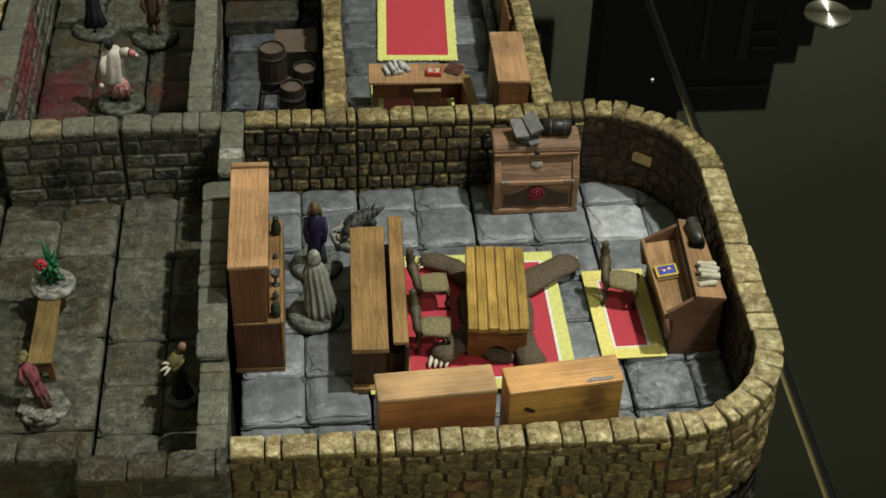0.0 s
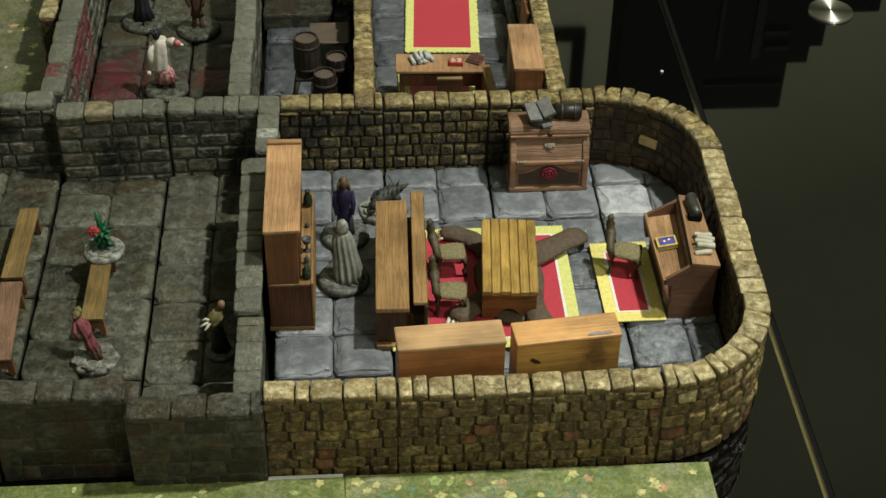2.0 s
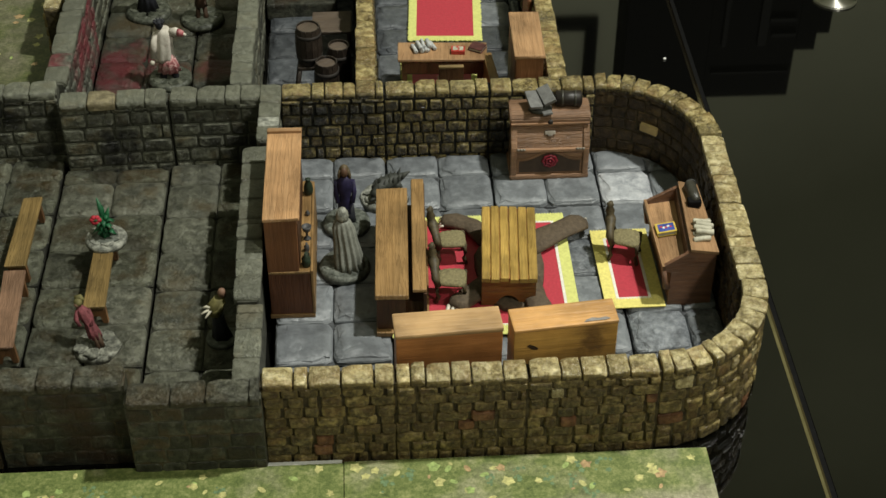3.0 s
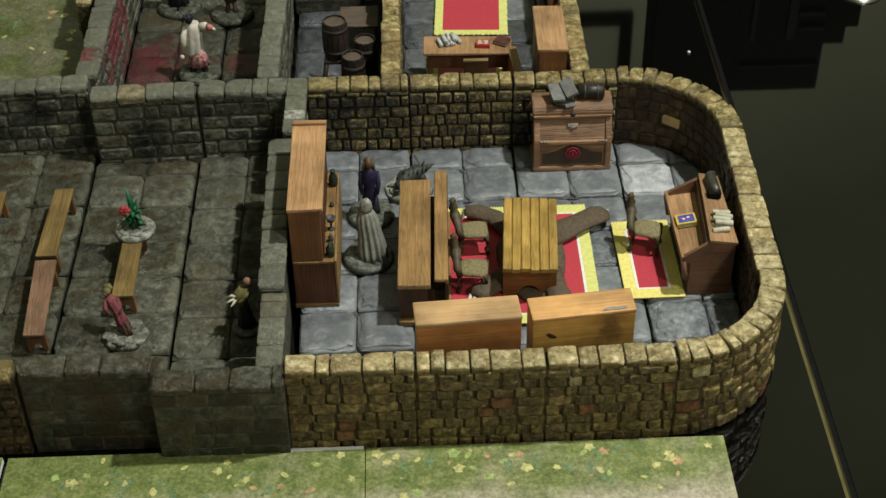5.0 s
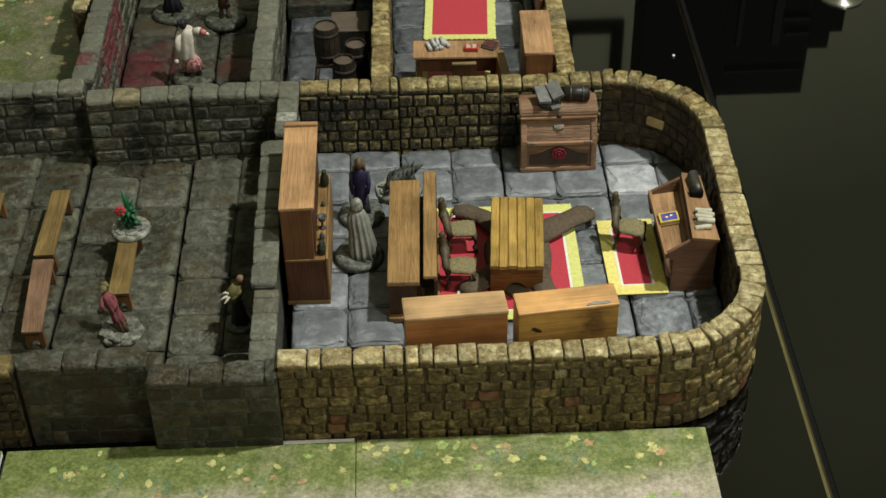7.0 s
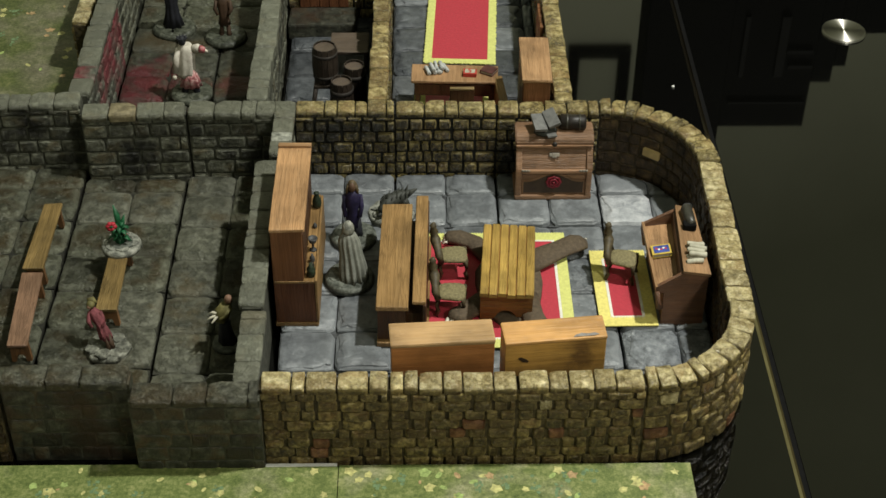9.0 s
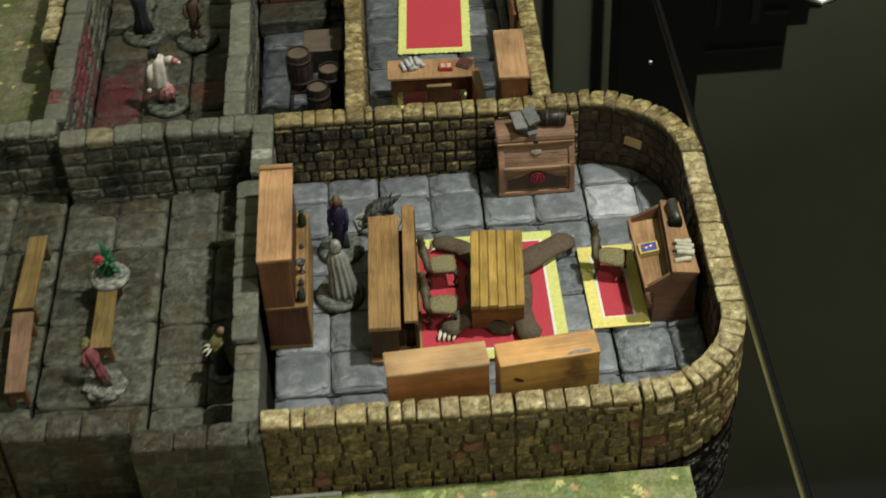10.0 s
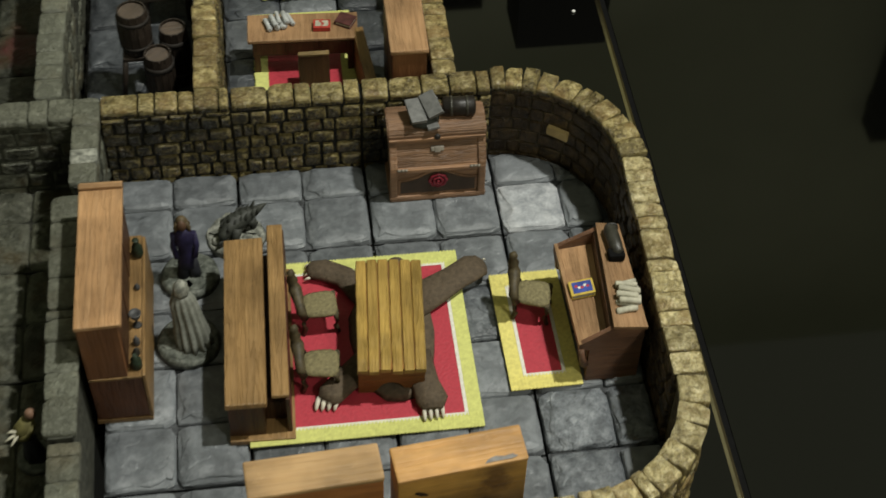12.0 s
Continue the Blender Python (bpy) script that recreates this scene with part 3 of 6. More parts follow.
cabinet_ = thing("black_cabinet", 42.0, 58.3, -29.8, 0, "tall black cabinet by the room wall, mirrored in the glass", "cabinet")
bm = B(); box(bm, 0, 14, 0, 2, 0, 82.0, 0.1); part("body", bm, BLACK_PAINT, cabinet_)
bm = B(); box(bm, -0.1, 14.1, -0.1, 2, 82.0, 83.3, 0.1); part("rail", bm, RELIEF_GREY, cabinet_, "dark grey rail")
bm = B(); box(bm, 0, 14, 0, 2, 83.3, 84.8, 0.1); part("top", bm, BLACK_PAINT, cabinet_)

# walls of the model: name, start, end, thickness to the left of that line, height, stone, faces with bricks
Z0 = -0.29
WALLS = []


def straight(name, ax, ay, bx, by, t, h, mat, faces, label):
    a, d = Vector((ax, ay, 0)), Vector((bx - ax, by - ay, 0))
    n = d.length
    bm = B()
    box(bm, -0.02, n + 0.02, 0.045, t - 0.045, Z0, h - 0.09, 0.0)
    ob = part(name, bm, GREY_MORTAR if mat in (GREY, GORE) else DARK_SHADED_GREY if mat == DARK_SHADED_GREY else JOINT if mat == UMBER_SHADED else MORTAR)
    ob.matrix_basis = Matrix.Translation(a * U) @ Matrix.Rotation(math.atan2(d.y, d.x), 4, "Z")
    tagged(ob, label, kind="structure")
    WALLS.append(("line", ob, n, t, h, mat, faces))


def arc(name, cx, cy, a0, a1, mat, faces, label, r=2.0, t=0.4, h=1.5):
    bm = B()
    rings = []
    steps = 16
    for k in range(steps + 1):
        a = radians(a0 + (a1 - a0) * k / steps)
        c, s = math.cos(a), math.sin(a)
        rings.append([bm.verts.new((rr * c, rr * s, z)) for rr, z in ((r - t + 0.045, Z0), (r - 0.045, Z0), (r - 0.045, h - 0.09), (r - t + 0.045, h - 0.09))])
    for p, q in zip(rings, rings[1:]):
        for k in range(4):
            bm.faces.new((p[k], p[(k + 1) % 4], q[(k + 1) % 4], q[k]))
    bm.faces.new(rings[0])
    bm.faces.new(rings[-1][::-1])
    ob = part(name, bm, MORTAR, loc=(cx, cy, 0))
    tagged(ob, label, kind="structure")
    WALLS.append(("arc", ob, radians(a0), radians(a1), r, t, h, mat, faces))


YL = "ochre painted resin brick wall with a capstone row"
GL = "grey-green resin brick wall of the ruined hall"
straight("wall_front_1", -0.02, 0.05, 1.97, 0.03, 0.38, 1.5, YELLOW, "r", YL)
straight("wall_front_2", 1.995, 0.02, 3.975, 0.02, 0.39, 1.5, YELLOW, "r", YL)
straight("wall_front_3", 4.0, 0.02, 5.98, 0.05, 0.39, 1.5, YELLOW, "r", YL)
arc("wall_corner_1", 6.0, 2.05, -90, 0, YELLOW, "o", "curved ochre resin brick wall with a capstone row", 1.98, 0.38)
straight("wall_east_1", 7.99, 2.08, 8.02, 4.0, 0.4, 1.5, SHADED_BROWN, "l", YL)
straight("wall_east_2", 8.03, 4.03, 8.06, 5.98, 0.38, 1.5, SHADED_BROWN, "l", YL)
arc("wall_corner_2", 6.0, 6.0, 0, 90, SHADED_BROWN, "i", "curved ochre resin brick wall with a small pale plaque", 2.06, 0.38)
straight("wall_back_1", 0.08, 7.65, 2.0, 7.64, 0.4, 1.5, UMBER_SHADED, "r", YL)
straight("wall_back_2", 2.03, 7.63, 3.98, 7.63, 0.4, 1.5, UMBER_SHADED, "r", YL)
straight("wall_back_3", 4.01, 7.62, 5.98, 7.60, 0.4, 1.5, UMBER_SHADED, "r", YL)
straight("wall_west_1", 0.06, 6.28, 0.06, 8.0, 0.36, 1.5, GREY, "rl", GL)
straight("wall_west_2", -0.11, 4.05, -0.11, 6.05, 0.42, 1.5, GREY, "l", GL)
straight("wall_west_3", -0.10, 2.02, -0.12, 3.98, 0.40, 1.5, GREY, "l", GL)
straight("wall_west_4", -0.07, 0.28, -0.07, 1.92, 0.38, 1.42, GREY, "l", GL)
straight("wall_hall_front_1", -2.02, -0.12, -0.04, -0.12, 0.4, 1.42, DARK_SHADED_GREY, "r", GL)
straight("wall_hall_front_2", -4.05, 0.19, -2.08, 0.19, 0.38, 1.5, DARK_SHADED_GREY, "r", GL)
straight("wall_hall_front_3", -6.3, 0.10, -4.16, 0.17, 0.38, 1.5, SHADED_BROWN, "r", YL)
straight("wall_hall_back_1", -1.98, 7.60, -0.28, 7.62, 0.4, 1.5, GREY, "r", GL)
straight("wall_hall_back_2", -4.02, 7.52, -2.05, 7.61, 0.4, 1.5, GREY, "r", GL)
straight("wall_hall_back_3", -6.18, 7.86, -4.14, 7.94, 0.4, 1.5, GREY, "r", GL)
straight("wall_hall_back_4", -8.25, 7.78, -6.24, 7.82, 0.4, 1.5, GREY, "r", GL)
straight("wall_crypt_west_1", -4.0, 8.34, -4.0, 10.0, 0.4, 1.5, GORE, "r", "grey resin brick wall splashed with red paint")
straight("wall_crypt_west_2", -4.0, 10.04, -4.0, 12.0, 0.4, 1.5, GORE, "r", GL)
straight("wall_crypt_west_3", -4.0, 12.04, -4.0, 16.0, 0.4, 1.5, GREY, "r", GL)
straight("wall_crypt_east_1", -0.5, 8.08, -0.5, 10.0, 0.38, 1.5, GREY, "r", GL)
straight("wall_crypt_east_2", -0.48, 10.04, -0.48, 12.0, 0.38, 1.5, GREY, "r", GL)
straight("wall_crypt_east_3", -0.5, 12.04, -0.5, 16.0, 0.38, 1.5, GREY, "r", GL)
straight("wall_study_west_1", 1.88, 8.06, 1.88, 10.0, 0.4, 1.5, UMBER_SHADED, "r", YL)
straight("wall_study_west_2", 1.87, 10.03, 1.87, 12.0, 0.36, 1.45, UMBER_SHADED, "r", YL)
straight("wall_study_west_3", 1.87, 12.03, 1.87, 16.0, 0.36, 1.45, UMBER_SHADED, "r", YL)
straight("wall_study_east_1", 5.52, 8.02, 5.52, 10.0, 0.38, 1.5, UMBER_SHADED, "l", YL)
straight("wall_study_east_2", 5.52, 10.03, 5.52, 12.0, 0.38, 1.5, UMBER_SHADED, "l", YL)
straight("wall_study_east_3", 5.52, 12.03, 5.52, 16.0, 0.38, 1.5, UMBER_SHADED, "l", YL)
straight("wall_store_back", -0.46, 13.66, 1.5, 13.66, 0.4, 1.5, UMBER_SHADED, "r", YL)
straight("wall_garden", -4.62, 11.7, -4.62, 15.5, 0.36, 1.1, YELLOW, "rl", "ochre painted low brick wall beside the printed grass")

# floors: slabs that carry the tiles
FLOORS = []


def floor(name, x0, x1, y0, y1, ox, oy, pick, label):
    """Slabs of two by two squares, a dark gap between them."""
    bm = B()
    box(bm, x0 + 0.1, min(x1 - 0.1, 6.0), y0 + 0.05, y1 - 0.05, GLASS_Z + 0.004, -0.25, 0.0)
    for i in range(math.floor((x0 - ox) / 2), math.ceil((x1 - ox) / 2)):
        for j in range(math.floor((y0 - oy) / 2), math.ceil((y1 - oy) / 2)):
            lo, hi = max(x0, 2 * i + ox) + 0.02, min(x1, 2 * i + 2 + ox) - 0.02
            lo_y, hi_y = max(y0, 2 * j + oy) + 0.02, min(y1, 2 * j + 2 + oy) - 0.02
            if name == "floor_chamber" and i == 3 and j in (0, 3):
                c = (6.0, 2.05) if j == 0 else (6.0, 6.0)
                s = -1 if j == 0 else 1
                rim = [(c[0] + 0.02, c[1])] + [(c[0] + 0.02 + 1.72 * math.sin(radians(10 * k)), c[1] + s * 1.72 * math.cos(radians(10 * k))) for k in range(10)]
                up = [bm.verts.new((x, y, -0.10)) for x, y in rim]
                dn = [bm.verts.new((x, y, -0.26)) for x, y in rim]
                bm.faces.new(up)
                bm.faces.new(dn[::-1])
                for k in range(len(rim)):
                    bm.faces.new((up[k], dn[k], dn[(k + 1) % len(rim)], up[(k + 1) % len(rim)]))
            elif hi > lo + 0.1 and hi_y > lo_y + 0.1:
                box(bm, lo, hi, lo_y, hi_y, -0.255, -0.10, 0.0)
    ob = part(name, bm, MOSS_JOINT if "hall" in name or "crypt" in name else SLATE_JOINT)
    FLOORS.append((tagged(ob, label, kind="structure"), x0, x1, y0, y1, ox, oy, pick))


def main_pick(i, j):
    if (i, j) == (6, 6):
        return SLATE_GLARE
    return SLATE_SPECKLED if (i, j) in ((6, 2), (6, 1), (7, 2), (5, 4)) else SLATE


floor("floor_chamber", 0.0, 7.6, 0.4, 7.66, 0, 0, main_pick, "blue-grey slate flagstone floor with dark joints")
HALL = "mossy grey-green flagstone floor of the hall"
floor("floor_hall_1", -2.12, -0.2, 0.35, 7.64, -0.16, 0, lambda i, j: PALE_MOSS if i == -2 else MOSS, HALL)
floor("floor_hall_2", -4.14, -2.13, 0.6, 7.56, -0.135, 0.15, lambda i, j: PALE_MOSS if (i, j) in ((-3, 6), (-4, 6), (-3, 3), (-3, 2)) else MOSS, HALL)
floor("floor_hall_3", -8.2, -4.155, 0.55, 7.9, -0.16, 0.27, lambda i, j: MOSS, HALL)
floor("floor_crypt", -4.0, -0.88, 7.98, 16.0, 0.05, 0.3, lambda i, j: BLOODY if 8 < j < 13 else MOSS, "grey flagstone floor splashed with red paint")
floor("floor_store", -0.46, 1.48, 8.0, 16.0, -0.4, 0.3, lambda i, j: SLATE_DIMMED, "blue-grey flagstone floor of the store, weaker light painted in")
floor("floor_study", 1.9, 5.14, 8.0, 16.0, -0.1, 0.3, lambda i, j: SLATE_DIMMED if (i * 3 + j) % 4 else SLATE, "blue-grey flagstone floor of the study")


# printed ground sheets on foam card
def leaf(bm, x, y, z, r, turn, mi):
    pts = []
    for k in range(10):
        a = turn + 2 * math.pi * k / 10
        rr = r * (1.0 if k % 2 == 0 else 0.68) * random.uniform(0.7, 1.1)
        pts.append(bm.verts.new((x + rr * math.cos(a), y + rr * math.sin(a), z)))
    bm.faces.new(pts).material_index = mi


def grass_sheet(x0, x1, y0, y1, leaves, label, bare=0.0):
    bm = B()
    box(bm, x0 + 0.12, x1 - 0.12, y0, y1 - 0.1, GLASS_Z, -0.262 if x1 < -4.5 else -0.174, 0.0)
    ob = tagged(part("printed_ground_sheet", bm, BLACK_PAINT), label, "game mat")
    bm = B()
    box(bm, x0 + (0.0 if x0 < -4.4 else 0.02), x1 - (0.004 if x1 < -4.5 else 0.02), y0, y1, -0.26 if x1 < -4.5 else -0.172, -0.156, 0.0)
    part("card", bm, CARD_EDGE, ob, "white cut card edge")
    bm = B()
    box(bm, x0, x1, y0, y1 - 0.075 if bare else y1 - 0.006, -0.156, -0.15, 0.0)
    if bare:
        box(bm, x0, -0.12, y1 - 0.075, y1 - 0.004, -0.156, -0.15, 0.0)
    part("printed_top", bm, GRASS_DIM if y0 > 0 else GRASS, ob, "green grass print with brown earth")
    bm = B()
    for _ in range(leaves):
        y = y1 - abs(random.gauss(0, 1)) * 0.75 - 0.12 if y1 < 1 else random.uniform(y0, y1 - 0.1)
        x = random.uniform(x0 + 0.1, x1 - 0.1)
        mi = random.choices((0, 1, 2), (6, 2, 3))[0]
        if random.random() < 0.45:
            leaf(bm, x, y, -0.1485 + random.uniform(0, 0.0012), random.uniform(0.07, 0.125), random.uniform(0, 6), mi)
        else:
            a, r = random.uniform(0, 3), random.uniform(0.035, 0.085)
            bm.faces.new([bm.verts.new((x + r * math.cos(t) * math.cos(a) - 0.55 * r * math.sin(t) * math.sin(a), y + r * math.cos(t) * math.sin(a) + 0.55 * r * math.sin(t) * math.cos(a), -0.1485 + random.uniform(0, 0.0002))) for t in (k * 0.785 for k in range(8))]).material_index = mi
    for _ in range(9):
        x, y = random.uniform(x0 + 0.3, x1 - 0.3), (random.uniform(-1.0, -0.3) if y1 < 1 else random.uniform(y0, y1 - 0.3))
        for k in range(10):
            leaf(bm, x + random.gauss(0, 0.05), y + random.gauss(0, 0.08), -0.1484 + 0.00008 * k, random.uniform(0.025, 0.05), random.uniform(0, 6), 3)
    tagged(part("printed_leaves", bm, [LEAF_YELLOW, LEAF_ORANGE, LEAF_LIME, LEAF_TEAL], ob, "yellow and orange autumn leaf print"), kind="stuff")


grass_sheet(-4.47, 1.147, -8.0, 0.0, 36, "printed grass card with autumn leaves before the wall", 0.075)
grass_sheet(1.16, 6.82, -8.0, -0.045, 42, "printed grass card with autumn leaves and brown earth")
grass_sheet(-12.0, -4.56, -8.0, 0.02, 60, "printed grass card with white cut edges")
grass_sheet(-12.0, -4.42, 8.0, 16.0, 90, "printed grass card behind the ruined hall")

# what the glass mirrors: a black stepped tower beyond the table's contents
crumb = thing("crumb", 8.07, 11.2, GLASS_Z, 0, "tiny white crumb lying on the black glass", "crumb")
bm = B()
ball(bm, 0, 0, 0.02, 0.035, 0.03, 0.03)
part("grain", bm, CARD_EDGE, crumb)
tower = thing("display_tower", 12.0, 20.15, GLASS_Z, 0, "black stepped display tower mirrored in the glass", "display tower")
bm = B()
for x0, x1, z1 in TOWER_STEPS:
    box(bm, x0 - 12.0, x1 - 12.0, 0, 1.6, 0, z1 - GLASS_Z, 0.02)
part("tower_body", bm, BLACK_PAINT, tower)
for x0, x1, z0, z1 in ((-0.30, -0.16, 3.4, 5.4), (0.72, 0.98, 3.4, 5.4), (1.0, 1.75, 4.5, 4.62), (1.1, 1.8, 5.0, 5.12), (-0.5, 1.75, 6.25, 6.32)):
    bm = B()
    box(bm, x0, x1, -0.08, 0.02, z0, z1, 0.02)
    part("relief_bar", bm, RELIEF_GREY, tower, "dark grey raised bar")

# steel fixing of the glass
fix = thing("glass_fixing", 12.36, 13.55, GLASS_Z - 0.03, 0, "round brushed steel fixing on the black glass", "table fixing")
bm = B()
ring = [[bm.verts.new((r * math.cos(2 * math.pi * k / 48), r * math.sin(2 * math.pi * k / 48), z)) for k in range(48)] for r, z in ((0.5, 0), (0.5, 0.05), (0.47, 0.065))]
for a, b in zip(ring, ring[1:]):
    for k in range(48):
        bm.faces.new((a[k], a[(k + 1) % 48], b[(k + 1) % 48], b[k]))
bm.faces.new(ring[-1])
part("disc", bm, STEEL_DISC, fix)


# ---- furniture ----
def bookcase(x, y, w, d, h, rz, wood, label, stain=False):
    """A tall case that stands with its back panel in view."""
    t = thing("bookcase", x, y, 0, rz, label, "bookcase", "bookcases by the front wall")
    bm = B()
    box(bm, 0, w, 0, d, 0.0, h - 0.07, 0.012, 0.008)
    part("body", bm, wood[1], t)
    bm = B()
    box(bm, -0.012, w + 0.012, -0.012, d + 0.012, h - 0.075, h, 0.028, 0.012)
    part("top_board", bm, wood[0], t)
    bm = B()
    box(bm, -0.02, w + 0.02, d, d + 0.03, 0.0, 0.14, 0.015)
    part("plinth", bm, wood[1], t)
    for zz in (0.6, 1.15):
        bm = B()
        box(bm, 0.06, w - 0.06, d, d + 0.02, zz, zz + 0.05, 0.008)
        part("shelf", bm, wood[1], t)
    return t


bookcase(2.02, 0.60, 1.62, 0.5, 1.87, 3.5, (WOOD_X, ORANGE_Z), "plain light brown wooden bookcase with its back to the wall")
bc = bookcase(3.81, 0.63, 1.62, 0.47, 1.87, 6.0, (OAK_TOP, OAK_Z), "orange-yellow wooden bookcase with dark stains")
def blot(bm, pts, y):
    bm.faces.new([bm.verts.new((x, y, z)) for x, z in pts])


bm = B(); blot(bm, [(0.2, 1.52), (0.25, 1.55), (0.33, 1.50), (0.38, 1.45), (0.36, 1.42), (0.28, 1.44)], -0.014); part("stain", bm, PANEL_DARK, bc.children[0], "dark smudge")

bm = B()
bm.faces.new([bm.verts.new((x, y, 1.8735)) for x, y in ((1.08, 0.015), (1.24, 0.02), (1.42, 0.018), (1.5, 0.04), (1.44, 0.085), (1.33, 0.07), (1.22, 0.095), (1.12, 0.06))])
part("smudge", bm, SMUDGE, bc.children[1], "grey rubbed smudge")

# the tall cupboard against the ruined wall
cup = thing("cupboard", -0.04, 3.12, 0, 0, "tall reddish-brown wooden cupboard with bottles on its ledge", "cupboard")
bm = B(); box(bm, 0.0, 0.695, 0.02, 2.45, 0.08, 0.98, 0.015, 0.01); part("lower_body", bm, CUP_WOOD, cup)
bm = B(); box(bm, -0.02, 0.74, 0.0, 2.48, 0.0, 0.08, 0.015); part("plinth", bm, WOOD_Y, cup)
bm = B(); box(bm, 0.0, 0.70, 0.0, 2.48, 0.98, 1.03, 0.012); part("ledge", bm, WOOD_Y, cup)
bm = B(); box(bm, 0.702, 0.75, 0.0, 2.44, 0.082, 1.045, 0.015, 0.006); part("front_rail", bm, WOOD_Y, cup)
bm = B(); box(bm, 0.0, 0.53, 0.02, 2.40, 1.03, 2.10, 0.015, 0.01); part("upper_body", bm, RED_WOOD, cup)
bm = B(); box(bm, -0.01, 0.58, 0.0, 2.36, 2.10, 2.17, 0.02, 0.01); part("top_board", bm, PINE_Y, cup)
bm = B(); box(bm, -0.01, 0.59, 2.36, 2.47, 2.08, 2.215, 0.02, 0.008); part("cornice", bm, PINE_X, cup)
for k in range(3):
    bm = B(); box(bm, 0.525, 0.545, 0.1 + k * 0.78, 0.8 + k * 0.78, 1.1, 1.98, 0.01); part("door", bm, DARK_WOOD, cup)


def lathe_thing(name, x, y, z, prof, mat, label, cat, sides=12, group="", rz=0):
    t = thing(name, x, y, z, rz, label, cat, group)
    bm = B()
    loft(bm, [(0, 0, zz, r, r) for zz, r in prof], sides)
    part("body", bm, mat, t, smooth=False)
    return t


lathe_thing("goblet", 0.60, 3.98, 1.03, [(0, 0.065), (0.02, 0.06), (0.04, 0.022), (0.14, 0.022), (0.18, 0.06), (0.27, 0.088), (0.28, 0.075), (0.21, 0.045)], PEWTER, "small pewter goblet on the cupboard ledge", "goblet")
for yy, hh, rr, glaze in ((3.28, 0.27, 0.075, JAR_GREEN), (3.50, 0.12, 0.05, GLOSS_DARK), (3.66, 0.17, 0.045, PEWTER), (4.62, 0.10, 0.04, PEWTER)):
    lathe_thing("bottle", 0.60, yy, 1.03, [(0, rr * 0.85), (0.02, rr), (hh * 0.6, rr), (hh * 0.75, rr * 0.5), (hh, rr * 0.4)], glaze, "small dark bottle on the cupboard ledge", "bottle", 10, "bottles on the ledge")
lathe_thing("jar", 0.61, 5.22, 1.03, [(0, 0.05), (0.03, 0.075), (0.11, 0.085), (0.20, 0.07), (0.26, 0.045), (0.30, 0.04), (0.33, 0.05), (0.34, 0.02)], JAR_GREEN, "dark green glazed jar on the cupboard ledge", "jar")

# the long counter
cnt = thing("counter", 1.72, 2.6, 0, -1.6, "long brown wooden counter with two top planks", "counter")
bm = B(); box(bm, 0.0, 0.56, 0.02, 2.92, 0.78, 0.87, 0.02, 0.012); part("top_plank", bm, WOOD_Y, cnt)
bm = B(); box(bm, 0.62, 0.85, 0.10, 3.10, 0.86, 0.94, 0.02, 0.01); part("top_plank", bm, WOOD_Y, cnt)
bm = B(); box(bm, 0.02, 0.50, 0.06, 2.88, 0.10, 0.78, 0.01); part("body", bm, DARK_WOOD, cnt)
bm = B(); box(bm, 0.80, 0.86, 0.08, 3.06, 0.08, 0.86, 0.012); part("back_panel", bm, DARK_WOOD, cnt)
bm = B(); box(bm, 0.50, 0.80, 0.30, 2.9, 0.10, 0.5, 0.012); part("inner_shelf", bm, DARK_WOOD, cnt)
bm = B(); box(bm, 0.0, 0.90, -0.03, 2.96, 0.0, 0.10, 0.02, 0.008); part("plinth", bm, WOOD_Y, cnt)


# the table
tab = thing("table", 4.05, 3.98, 0, -4.3, "golden oak plank table on arched trestle ends", "table")
for k in range(6):
    bm = B()
    x = -0.475 + k * 0.1585
    y0, y1, top = -0.97 + random.uniform(-0.02, 0.02), 0.97 + random.uniform(-0.02, 0.02), 0.82 + random.uniform(-0.008, 0.008)
    rows = []
    for k2 in range(11):
        q = k2 / 10
        inset = 0.014 if k2 in (0, 10) else 0.0
        a0, a1 = x + 0.001 + random.uniform(-0.001, 0.007) + inset * 0.3, x + 0.157 + random.uniform(-0.007, 0.001) - inset * 0.3
        zt = top + random.uniform(-0.006, 0.006) - inset
        yy = y0 + (y1 - y0) * q
        rows.append([bm.verts.new(p) for p in ((a0, yy, 0.73), (a0, yy, zt - 0.022), (a0 + 0.011, yy, zt), (a1 - 0.011, yy, zt), (a1, yy, zt - 0.022), (a1, yy, 0.73))])
    for r0, r1 in zip(rows, rows[1:]):
        for q in range(6):
            bm.faces.new((r0[q], r0[(q + 1) % 6], r1[(q + 1) % 6], r1[q]))
    bm.faces.new(rows[0]); bm.faces.new(rows[-1][::-1])
    part("plank", bm, OAK_Y, tab)
bm = B(); box(bm, -0.46, 0.46, -0.94, 0.94, 0.70, 0.79, 0.0); part("underframe", bm, TRESTLE, tab)


def arched_board(bm, w, h, t, gap, rise):
    """An upright board with an arch cut out of its foot, in the x-z plane."""
    out = [(-w / 2, 0), (-w / 2, h), (w / 2, h), (w / 2, 0), (gap / 2, 0)]
    out += [(gap / 2 * math.cos(a), rise * math.sin(a)) for a in (radians(20 * k) for k in range(1, 9))] + [(-gap / 2, 0)]
    f = [bm.verts.new((x, -t / 2, z)) for x, z in out]
    g = [bm.verts.new((x, t / 2, z)) for x, z in out]
    bm.faces.new(f)
    bm.faces.new(g[::-1])
    for k in range(len(out)):
        bm.faces.new((f[k], g[k], g[(k + 1) % len(out)], f[(k + 1) % len(out)]))


